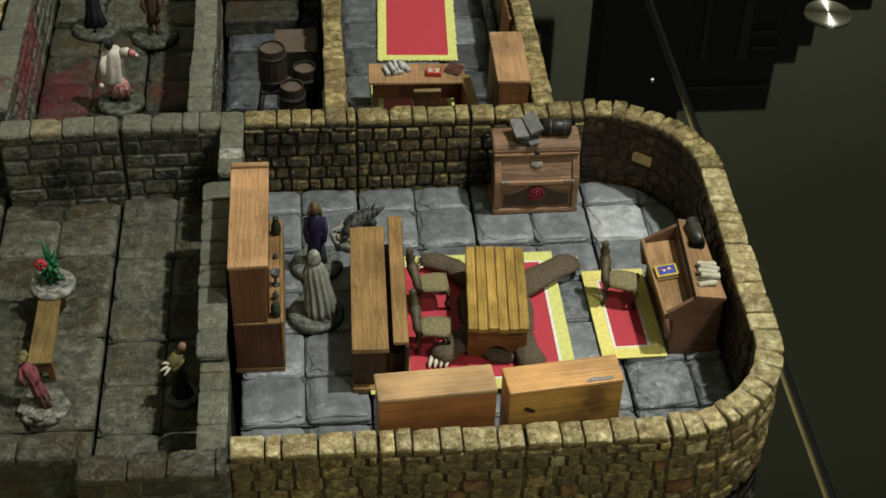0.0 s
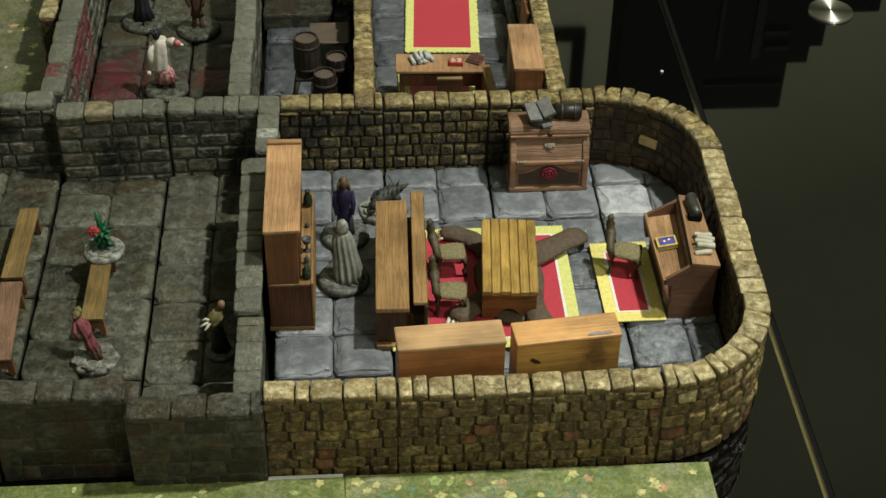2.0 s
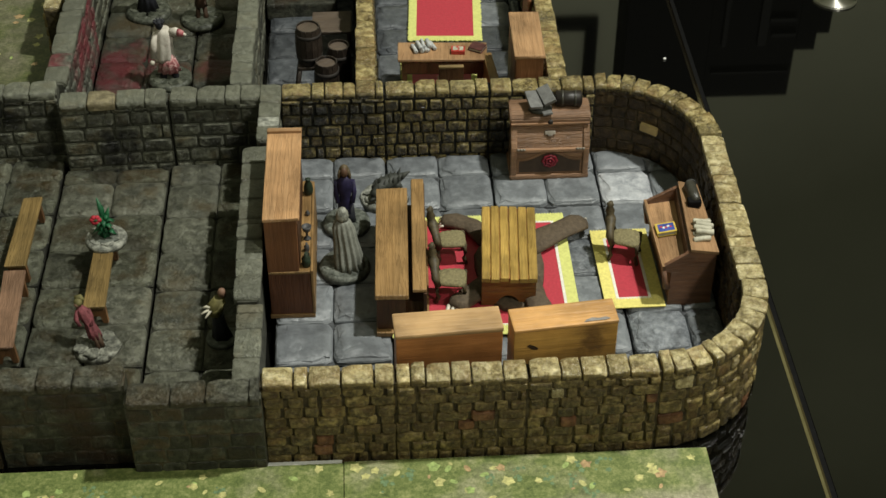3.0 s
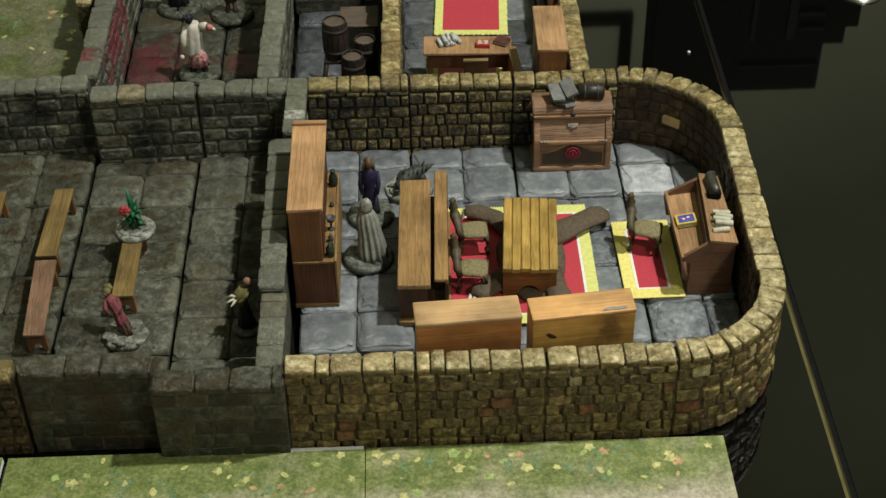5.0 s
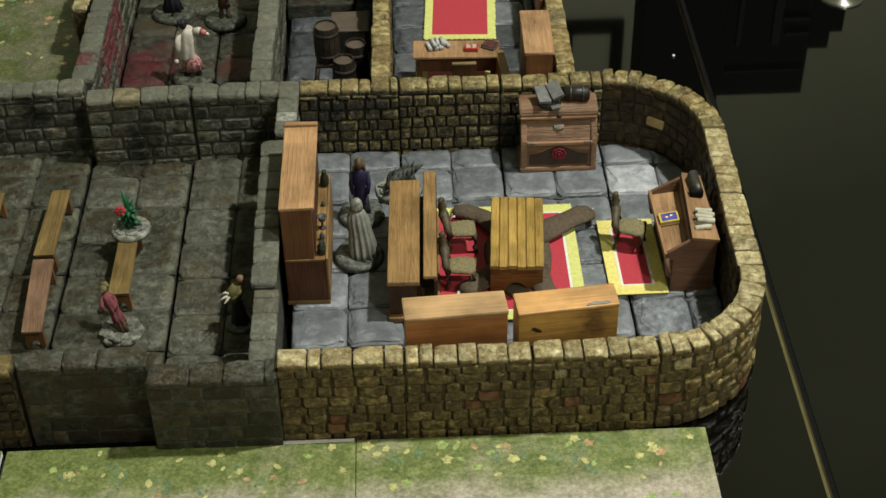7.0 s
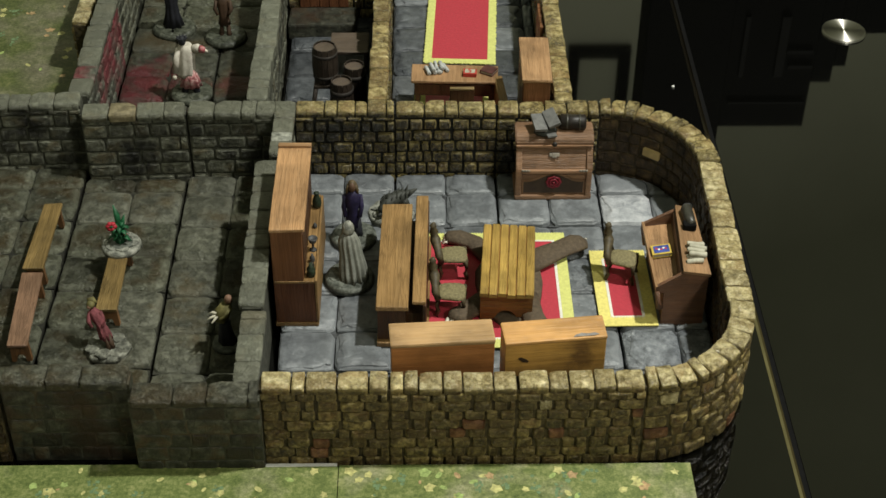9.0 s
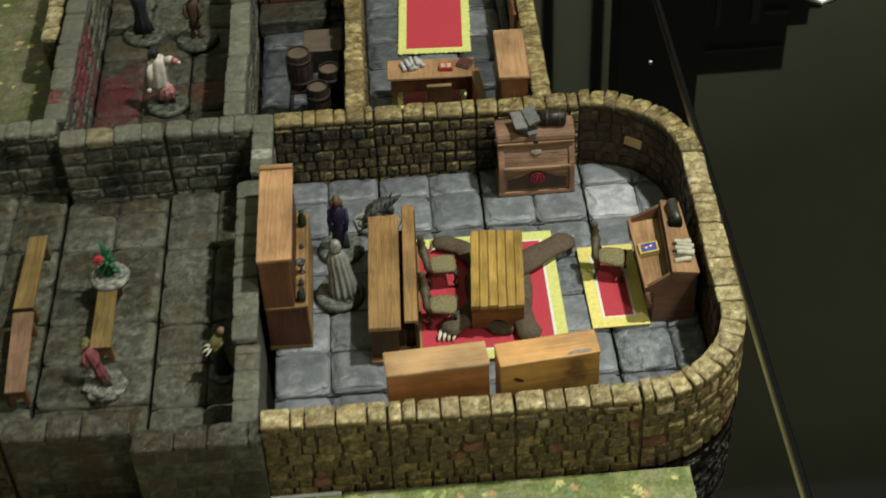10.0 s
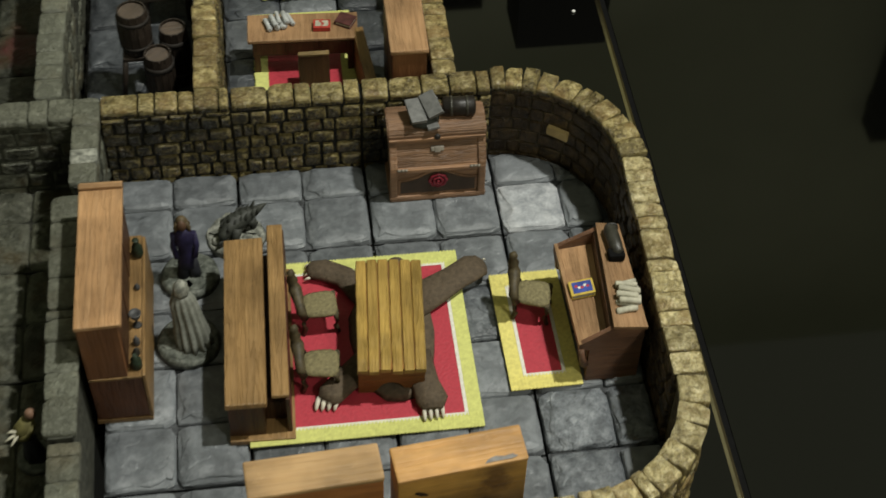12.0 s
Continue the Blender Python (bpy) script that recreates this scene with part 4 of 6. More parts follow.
for yy in (-0.76, 0.76):
    bm = B(); arched_board(bm, 0.92, 0.72, 0.09, 0.40, 0.24); part("trestle", bm, TRESTLE, tab, loc=(0, yy, 0.05))


# carpets
def carpet(name, x, y, w, d, rz, border, band, white, label, z=0.032):
    t = thing(name, x, y, z, rz, label, "carpet")
    h = 0.028
    bm = B(); box(bm, -w / 2 + band, w / 2 - band, -d / 2 + band, d / 2 - band, 0, h - 0.004, 0.004); part("field", bm, RUG_RED, t)
    bm = B()
    for x0, x1, y0, y1 in ((-w / 2, w / 2, -d / 2, -d / 2 + band - white), (-w / 2, w / 2, d / 2 - band + white, d / 2), (-w / 2, -w / 2 + band - white, -d / 2 + band - white, d / 2 - band + white), (w / 2 - band + white, w / 2, -d / 2 + band - white, d / 2 - band + white)):
        box(bm, x0, x1, y0, y1, 0, h, 0.006)
    n = int(w / 0.05)
    for k in range(n):
        for s in (-1, 1):
            xx = -w / 2 + (k + 0.5) * w / n
            box(bm, xx - 0.014, xx + 0.014, s * d / 2 - (band * 0.9 if s > 0 else 0.012), s * d / 2 + (band * 0.9 if s < 0 else 0.012), h - 0.012, h + 0.005, 0.0)
    if not white:
        for s in (-1, 1):
            for k in range(int(d / 0.11)):
                yy = -d / 2 + (k + random.uniform(0.3, 0.7)) * 0.11
                ball(bm, s * (w / 2 - 0.005), yy, h * 0.45, random.uniform(0.018, 0.035), random.uniform(0.04, 0.06), 0.016, 0, 8)
            for k in range(int(w / 0.11)):
                xx = -w / 2 + (k + random.uniform(0.3, 0.7)) * 0.11
                ball(bm, xx, s * (d / 2 - 0.005), h * 0.45, random.uniform(0.04, 0.06), random.uniform(0.018, 0.035), 0.016, 0, 8)
    part("border", bm, border, t, "ribbed yellow border")
    if white:
        bm = B()
        i, o = band, band - white
        for x0, x1, y0, y1 in ((-w / 2 + o, w / 2 - o, -d / 2 + o, -d / 2 + i), (-w / 2 + o, w / 2 - o, d / 2 - i, d / 2 - o), (-w / 2 + o, -w / 2 + i, -d / 2 + i, d / 2 - i), (w / 2 - i, w / 2 - o, -d / 2 + i, d / 2 - i)):
            box(bm, x0, x1, y0, y1, 0, h + 0.002, 0.004)
        part("white_line", bm, RUG_WHITE, t, "thin white line")
    return t


carpet("carpet", 3.6, 4.06, 3.22, 3.16, 0, RUG_YELLOW, 0.25, 0.05, "red carpet with a ribbed yellow-green border")
carpet("carpet", 6.16, 4.06, 1.03, 2.08, 0.6, RUG_GOLD, 0.26, 0.05, "small red carpet with a golden yellow border")
carpet("carpet", 3.46, 13.2, 1.57, 3.1, -3.0, RUG_YELLOW, 0.17, 0.0, "long red carpet with a ragged yellow border in the study")
carpet("carpet", 3.23, 10.0, 1.66, 2.5, -1.0, RUG_YELLOW, 0.22, 0.0, "red carpet with a yellow border under the study desk")

# bear skin under the table
bear = thing("bearskin_rug", 4.1, 4.1, 0.066, 0, "dark brown bearskin rug with pale claws under the table", "animal skin rug")
bm = B()
loft(bm, [(0, 0.05, 0, 0.62, 1.15), (0, 0.05, 0.07, 0.58, 1.08), (0, 0.05, 0.11, 0.35, 0.8)], 20, wob=0.05)
part("pelt", bm, FUR, bear)
for pts, q in (
    ([(0.2, 0.45, 0.07, 0.3), (0.65, 0.7, 0.11, 0.27), (1.0, 0.9, 0.13, 0.23), (1.3, 1.08, 0.13, 0.24), (1.43, 1.14, 0.09, 0.2), (1.49, 1.16, 0.07, 0.1)], 0.38),
    ([(-0.3, 0.75, 0.07, 0.24), (-0.6, 1.12, 0.10, 0.19), (-0.9, 1.28, 0.11, 0.19), (-1.08, 1.30, 0.1, 0.16), (-1.14, 1.30, 0.09, 0.08)], 0.55),
    ([(0.25, -0.4, 0.07, 0.26), (0.36, -0.9, 0.1, 0.2), (0.42, -1.2, 0.12, 0.23), (0.42, -1.36, 0.1, 0.14)], 0.6),
    ([(-0.35, -0.4, 0.07, 0.25), (-0.75, -0.75, 0.1, 0.2), (-0.97, -0.97, 0.12, 0.2), (-1.03, -1.06, 0.1, 0.13)], 0.6),
):
    bm = B()
    tube(bm, pts, 12, squash=q)
    part("limb", bm, FUR, bear)
bm = B()
ball(bm, 0.18, 1.22, 0.10, 0.16, 0.18, 0.12)
part("head", bm, FUR, bear)
for cx, cy, dx, dy, long in ((0.42, -1.34, 0.03, -1, 1.25), (-1.0, -1.0, -0.35, -1, 1.55), (-1.09, 1.28, -1, 0.1, 0.9), (1.44, 1.15, 0.7, 0.3, 0.6)):
    for k in range(4):
        bm = B()
        s = (k - 1.5) * 0.085
        px, py = cx + s * abs(dy), cy + s * (abs(dx) if abs(dy) < 0.5 else 0.12 * (1 if dx > 0 else -1))
        tube(bm, [(px + dx * long * e, py + dy * long * e, z, r * long) for e, z, r in ((0, 0.10, 0.024), (0.05, 0.09, 0.024), (0.09, 0.05, 0.017), (0.105, 0.02, 0.006))], 7)
        part("claw", bm, CLAW, bear, "pale curved claw")


# chairs with woven seats
def chair():
    t = thing("chair", 0, 0, 0, 0, "dark carved wooden chair with an olive woven seat", "chair", "woven chairs")
    bm = B()
    rows = []
    for k in range(13):
        x = -0.27 + 0.51 * k / 12
        half = (0.205 + 0.035 * k / 12) * (1 - 0.3 * abs(k / 6 - 1) ** 5)
        edge = 0.02 if k in (0, 12) else 0.0
        z = 0.455 + 0.012 * math.sin(math.pi * k / 12) + 0.006 * (k % 2) - edge
        rows.append([bm.verts.new((x, y * half, z - 0.03 * (abs(y) > 0.95) - 0.008 * (abs(y) > 0.75) - 0.02 * abs(k / 6 - 1) ** 4 + 0.004 * ((k + n) % 2))) for n, y in enumerate((-1, -0.8, -0.6, -0.4, -0.2, 0, 0.2, 0.4, 0.6, 0.8, 1))])
    for a, b in zip(rows, rows[1:]):
        for n in range(10):
            bm.faces.new((a[n], a[n + 1], b[n + 1], b[n]))
    rim = rows[0] + [r[10] for r in rows[1:]] + rows[-1][9::-1] + [r[0] for r in rows[-2:0:-1]]
    low = [bm.verts.new((v.co.x * 0.97, v.co.y * 0.97, 0.39)) for v in rim]
    for k in range(len(rim)):
        bm.faces.new((rim[k], rim[(k + 1) % len(rim)], low[(k + 1) % len(rim)], low[k]))
    bm.faces.new(low)
    part("seat", bm, WEAVE, t, "olive woven rush", smooth=True)
    for lx, ly in ((-0.24, -0.17), (0.20, -0.18), (-0.24, 0.17), (0.20, 0.18)):
        bm = B()
        tube(bm, [(lx, ly, 0.42, 0.05), (lx * 1.08, ly * 1.05, 0.25, 0.035), (lx * 0.98, ly, 0.12, 0.04), (lx * 1.15, ly * 1.1, 0.0, 0.035)], 7)
        part("leg", bm, CHAIR_WOOD, t)
    bm = B()
    tube(bm, [(-0.24, -0.20, 0.40, 0.06), (-0.28, -0.20, 0.56, 0.075), (-0.30, -0.10, 0.63, 0.07), (-0.31, 0.02, 0.64, 0.085), (-0.33, 0.12, 0.69, 0.10), (-0.35, 0.17, 0.76, 0.07), (-0.355, 0.18, 0.82, 0.085), (-0.365, 0.20, 0.89, 0.055), (-0.365, 0.21, 0.94, 0.068), (-0.35, 0.22, 1.0, 0.025)], 9)
    part("backrest", bm, CHAIR_WOOD, t)
    bm = B()
    tube(bm, [(-0.26, 0.19, 0.42, 0.045), (-0.33, 0.19, 0.62, 0.045), (-0.36, 0.19, 0.8, 0.045)], 8)
    part("back_post", bm, CHAIR_WOOD, t)
    bm = B()
    outline = ((-0.19, 0.40), (0.19, 0.40), (0.20, 0.62), (0.21, 0.84), (0.15, 0.70), (0.04, 0.63), (-0.12, 0.60), (-0.18, 0.54))
    for dx in (0.0, 0.05):
        bm.faces.new([bm.verts.new((-0.24 - dx - 0.22 * (z - 0.40), y, z)) for y, z in outline])
    bm.verts.ensure_lookup_table()
    n = len(outline)
    for k in range(n):
        bm.faces.new([bm.verts[i] for i in (k, (k + 1) % n, n + (k + 1) % n, n + k)])
    part("back_panel", bm, CHAIR_WOOD, t)
    return t


c1 = chair()
copy_thing(c1, pose(3.10 * U, 4.50 * U, 0.062 * U, 0, 0, 3))
copy_thing(c1, pose(6.18 * U, 4.37 * U, 0.062 * U, 0, 0, -17))
c1.matrix_basis = pose(3.05 * U, 3.47 * U, 0.062 * U, 0, 0, -5)


# the writing desk by the curved wall
desk = thing("writing_desk", 6.48, 3.09, 0, 1.0, "brown wooden writing desk with a sloping lid tray", "desk")


def prism(bm, prof, y0, y1):
    """A profile in x-z swept along y."""
    a = [bm.verts.new((x, y0, z)) for x, z in prof]
    b = [bm.verts.new((x, y1, z)) for x, z in prof]
    bm.faces.new(a)
    bm.faces.new(b[::-1])
    for k in range(len(prof)):
        bm.faces.new((a[k], b[k], b[(k + 1) % len(prof)], a[(k + 1) % len(prof)]))


def narrowed(bm):
    """Draws the front edge of the upper desk back towards the far end."""
    for v in bm.verts:
        if 0.45 < v.co.x < 0.7 and v.co.z > 0.7:
            v.co.x += 0.13 * v.co.y / 1.83
    return bm


side = [(0.24, 0.0), (0.98, 0.0), (0.98, 1.12), (0.56, 1.20), (0.09, 0.87), (0.10, 0.79), (0.24, 0.74)]
for y0, y1 in ((0.0, 0.07), (1.76, 1.83)):
    bm = B(); prism(bm, side, y0, y1); part("side_panel", narrowed(bm), DESK_SIDE, desk)
bm = B(); prism(bm, [(0.11, 0.78), (0.5, 0.84), (0.5, 0.89), (0.11, 0.83)], 0.07, 1.76); part("tray_floor", narrowed(bm), DESK_TOP, desk)
bm = B(); prism(bm, [(0.08, 0.78), (0.13, 0.78), (0.13, 0.89), (0.08, 0.89)], 0.0, 1.83); part("front_lip", bm, DESK_TOP, desk)
bm = B(); prism(bm, [(0.49, 0.8), (0.56, 0.8), (0.56, 1.2), (0.49, 1.15)], 0.07, 1.76); part("partition", narrowed(bm), DARK_WOOD, desk)
bm = B(); prism(bm, [(0.53, 1.20), (1.01, 1.11), (1.01, 1.17), (0.53, 1.25)], -0.02, 1.85); part("top_board", narrowed(bm), DESK_TOP, desk)
bm = B(); prism(bm, [(0.26, 0.02), (0.96, 0.02), (0.96, 1.11), (0.57, 1.17), (0.49, 0.8), (0.26, 0.76)], 0.07, 1.76); part("body", narrowed(bm), DESK_SIDE, desk)
bm = B(); tube(bm, [(0.12, 0.03, 0.78, 0.05), (0.16, 0.03, 0.54, 0.05), (0.2, 0.03, 0.4, 0.07)], 8); part("bracket", bm, DESK_SIDE, desk)
bm = B(); tube(bm, [(0.12, 1.8, 0.78, 0.05), (0.16, 1.8, 0.54, 0.05), (0.2, 1.8, 0.4, 0.07)], 8); part("bracket", bm, DESK_SIDE, desk)


def book(x, y, z, w, d, h, rz, cover, label, tilt=0.0, edge=PAPER, ornament=None):
    t = thing("book", x, y, z, 0, label, "book")
    t.matrix_basis = pose(x * U, y * U, z * U, 0, tilt, rz)
    bm = B(); box(bm, -w / 2 + 0.012, w / 2 - 0.015, -d / 2 + 0.012, d / 2 - 0.012, 0.01, h - 0.01, 0.004); part("pages", bm, edge, t, "pale page block")
    for z0 in (0, h - 0.018):
        bm = B(); box(bm, -w / 2, w / 2, -d / 2, d / 2, z0, z0 + 0.018, 0.005); part("cover", bm, cover, t)
    bm = B(); box(bm, -w / 2 - 0.008, -w / 2 + 0.012, -d / 2, d / 2, 0, h, 0.006); part("spine", bm, cover, t)
    if ornament:
        bm = B(); box(bm, -w / 2 + 0.035, w / 2 - 0.03, -d / 2 + 0.035, d / 2 - 0.035, h - 0.005, h + 0.005, 0.0); part("panel", bm, ornament[0], t, "painted cover panel")
        bm = B()
        for a in range(5):
            leaf(bm, (a - 2) * 0.04, 0.02 * math.cos(a * 2), h + 0.0065 + a * 0.0003, 0.032, a, a % 2)
        part("ornament", bm, ornament[1], t, "small painted ornament")
    return t


book(6.78, 4.03, 0.88, 0.34, 0.26, 0.09, 2, BOOK_GOLD, "small blue book with gold edging on the desk tray", -8, PAPER, (BOOK_BLUE, [RUG_RED, RUG_WHITE]))
bt = thing("bottle", 7.27, 4.52, 1.21, 0, "dark glossy bottle lying on the desk top", "bottle")
bm = B(); tube(bm, [(0.02, 0.30, 0.10, 0.04), (0.02, 0.27, 0.11, 0.085), (0.0, 0.2, 0.115, 0.105), (0.02, -0.1, 0.115, 0.10), (0.03, -0.2, 0.11, 0.085), (0.03, -0.24, 0.10, 0.05)], 14); part("body", bm, GLOSS_DARK, bt, smooth=True)
bm = B(); box(bm, -0.11, 0.12, -0.30, -0.14, 0.0, 0.14, 0.03, 0.01); part("foot", bm, BLACK_PAINT, bt)
bm = B(); tube(bm, [(0.02, 0.235, 0.112, 0.104), (0.02, 0.255, 0.112, 0.104)], 14); part("rim", bm, PEWTER, bt)


def scroll_heap(x, y, z, n, rz, length, mat, label, name="scroll_stack"):
    t = thing(name, x, y, z, rz, label, "scrolls")
    for row, count in enumerate((n, max(1, n - 2))):
        for c in range(count):
            bm = B()
            yy = (c - (count - 1) / 2) * 0.094 + random.uniform(-0.012, 0.012)
            s, e = random.uniform(-0.05, 0.05), random.uniform(-0.04, 0.04)
            r = random.uniform(0.038, 0.052)
            zz = r + row * 0.075
            tube(bm, [(-length / 2 + e + 0.01, yy + s, zz, r * 0.45), (-length / 2 + e, yy + s, zz, r * 0.8), (-length / 2 + e + 0.02, yy + s, zz, r), (e, yy, zz + 0.008, r * 0.88), (length / 2 + e - 0.02, yy - s, zz, r), (length / 2 + e, yy - s, zz, r * 0.8), (length / 2 + e - 0.01, yy - s, zz, r * 0.45)], 9)
            part("scroll", bm, mat, t)
    return t


scroll_heap(7.30, 3.6, 1.19, 6, -8, 0.3, PAPER, "stack of pale rolled paper scrolls on the desk top")

# the great chest
chest = thing("chest", 4.35, 6.77, 0, -0.3, "large brown wooden chest with a red seal", "chest")
W, D = 1.46, 0.76
HIP, TOP = 0.70, 1.10  # the front leans back above the hinges


def lean(bm):
    """Tips the upper front of the chest back towards its lid."""
    for v in bm.verts:
        v.co.y += 0.24 * min(1.0, max(0.0, (v.co.z - HIP) / (TOP - HIP))) * max(0.0, 1 - v.co.y / D)
    return bm


bm = B(); box(bm, 0.03, W - 0.03, 0.04, D, 0.05, HIP, 0.012); part("body", bm, CHEST_WOOD, chest)
bm = B(); box(bm, 0.03, W - 0.03, 0.045, D, HIP, TOP, 0.012); part("upper_body", lean(bm), CHEST_WOOD, chest)
bm = B(); box(bm, -0.02, W + 0.02, -0.02, D + 0.02, 0.0, 0.11, 0.035, 0.008); part("plinth", bm, CHEST_WOOD, chest)
bm = B(); prism(bm, [(0.20, 0), (D + 0.02, 0), (D + 0.02, 0.20), (D - 0.04, 0.245), (0.56, 0.25), (0.36, 0.24), (0.25, 0.20), (0.20, 0.14)], 0, W + 0.04)
bmesh.ops.bevel(bm, geom=list(bm.edges), offset=0.022, segments=2, affect="EDGES")
bmesh.ops.transform(bm, matrix=Matrix.Translation((W + 0.02, 0, TOP - 0.005)) @ Matrix.Rotation(radians(90), 4, "Z"), verts=bm.verts)
lid = part("lid", bm, CHEST_WOOD, chest)
bm = B(); box(bm, -0.005, W + 0.005, 0.172, 0.21, TOP + 0.01, TOP + 0.06, 0.012, 0.004); part("lid_rim", bm, CHEST_WOOD, lid, "raised rim of the lid")
for x0, x1 in ((-0.01, 0.11), (W - 0.11, W + 0.01)):
    bm = B(); box(bm, x0, x1, -0.012, 0.07, 0.05, HIP, 0.028, 0.006); part("corner_post", bm, CHEST_WOOD, chest)
    bm = B(); box(bm, x0, x1, -0.012, 0.07, HIP - 0.01, TOP, 0.028, 0.006); part("corner_post", lean(bm), CHEST_WOOD, chest)
bm = B(); box(bm, 0.10, W - 0.10, -0.016, 0.05, HIP - 0.075, HIP, 0.018, 0.005); part("middle_rail", bm, CHEST_WOOD, chest)
bm = B(); box(bm, 0.10, W - 0.10, 0.0, 0.06, TOP - 0.05, TOP, 0.014, 0.005); part("upper_rail", lean(bm), CHEST_WOOD, chest)


def arched_panel(x0, x1, z0, z1, z2, y0, y1):
    """A low panel whose top edge swells up to z2 in the middle."""
    bm = B()
    n = 16
    prof = [(x0, z0), (x1, z0)] + [(x1 + (x0 - x1) * k / n, z1 + (z2 - z1) * (0.5 - 0.5 * math.cos(2 * math.pi * k / n)) ** 1.4) for k in range(n + 1)]
    a = [bm.verts.new((x, y0, z)) for x, z in prof]
    b = [bm.verts.new((x, y1, z)) for x, z in prof]
    bm.faces.new(a); bm.faces.new(b[::-1])
    for k in range(len(prof)):
        bm.faces.new((a[k], b[k], b[(k + 1) % len(prof)], a[(k + 1) % len(prof)]))
    return bm


part("panel_frame", arched_panel(0.12, W - 0.12, 0.125, 0.435, 0.63, 0.024, 0.06), CHEST_WOOD, chest, "raised brown border of the panel")
part("dark_panel", arched_panel(0.155, W - 0.155, 0.155, 0.405, 0.595, 0.016, 0.06), PANEL_DARK, chest, "dark inset panel")
bm = B()
SEAL_Z = 0.42
def petal_ring(bm, radius, thick, y, waves):
    """A wavy raised ring on the chest's front."""
    loops = []
    for k in range(30):
        a0 = 2 * math.pi * k / 30
        rr = radius * (1 + 0.07 * math.cos(waves * a0))
        loops.append([bm.verts.new((W / 2 + (rr + thick * math.cos(q)) * math.cos(a0), y - 0.8 * thick * math.sin(q), SEAL_Z + (rr + thick * math.cos(q)) * math.sin(a0))) for q in (k2 * math.pi / 3 for k2 in range(6))])
    for a, b in zip(loops, loops[1:] + loops[:1]):
        for q in range(6):
            bm.faces.new((a[q], a[(q + 1) % 6], b[(q + 1) % 6], b[q])).smooth = True


petal_ring(bm, 0.122, 0.03, 0.0, 8)
petal_ring(bm, 0.066, 0.026, -0.012, 5)
ball(bm, W / 2, -0.016, SEAL_Z, 0.03, 0.03, 0.03, 0, 8)
n = 20
f = [bm.verts.new((W / 2 + 0.135 * math.cos(2 * math.pi * k / n), 0.0, SEAL_Z + 0.135 * math.sin(2 * math.pi * k / n))) for k in range(n)]
g = [bm.verts.new((v.co.x, 0.025, v.co.z)) for v in f]
bm.faces.new(f).material_index = 1
for k in range(n):
    bm.faces.new((f[k], g[k], g[(k + 1) % n], f[(k + 1) % n]))
part("seal", bm, [SEAL_RED, SEAL_DARK], chest, "red flower-shaped seal")
bm = B(); box(bm, W / 2 - 0.10, W / 2 + 0.10, -0.012, 0.05, 0.93, 0.985, 0.014); box(bm, W / 2 - 0.045, W / 2 + 0.045, -0.022, 0.0, 0.915, 0.995, 0.014); part("lock", lean(bm), PALE_METAL, chest, "dull metal lock")
bm = B(); tube(bm, [(W / 2, 0.235, TOP + 0.08, 0.05), (W / 2, 0.17, TOP + 0.08, 0.046), (W / 2, 0.16, TOP + 0.08, 0.02)], 12); part("hasp", bm, IRON, lid, "dark iron hasp")
for xx in (0.13, W - 0.22):
    bm = B()
    for k in range(3):
        tube(bm, [(xx + k * 0.055 - 0.026, -0.016, HIP + 0.004, 0.022), (xx + k * 0.055 + 0.022, -0.016, HIP + 0.004, 0.022)], 7)
    part("hinge", bm, PALE_METAL, chest, "pale metal hinge")

ob_ = thing("open_book", 4.90, 7.20, 1.335, 12, "open grey book on a dark stand on the chest", "book")
bm = B(); loft(bm, [(0.0, -0.02, 0.0, 0.24, 0.19), (0, -0.02, 0.05, 0.2, 0.16), (0.0, 0.04, 0.12, 0.09, 0.08), (0.0, 0.05, 0.2, 0.1, 0.07)], 10, wob=0.06); part("stand", bm, FIG_DARK, ob_, "dark carved stand")
for s in (-1, 1):
    bm = B(); box(bm, 0.006 if s > 0 else -0.245, 0.245 if s > 0 else -0.006, -0.22, 0.20, 0, 0.075, 0.012, 0.008)
    bmesh.ops.transform(bm, matrix=pose(s * 0.01, 0.02, 0.17 + 0.02 * s, 14, -s * 14 - 8, 0), verts=bm.verts)
    part("page_block", bm, PAGE, ob_, "grey leaning page block")
bm = B(); box(bm, -0.03, 0.17, -0.27, -0.15, 0.0, 0.05, 0.012, 0.01); part("loose_leaf", bm, PAGE, ob_, "small grey folded leaf")
rl = thing("dark_roll", 5.44, 7.28, 1.33, -4, "dark brown bundle lying on the chest", "bundle")
bm = B(); tube(bm, [(-0.25, 0, 0.14, 0.12), (-0.23, 0, 0.14, 0.155), (0.0, 0, 0.145, 0.145), (0.22, 0, 0.145, 0.155), (0.25, 0, 0.145, 0.11)], 14); roll = part("roll", bm, BOOK_DARK, rl)
for xx in (-0.12, 0.12):
    bm = B(); tube(bm, [(xx - 0.02, 0, 0.145, 0.16), (xx + 0.02, 0, 0.145, 0.16)], 14); part("strap", bm, GLOSS_DARK, roll)


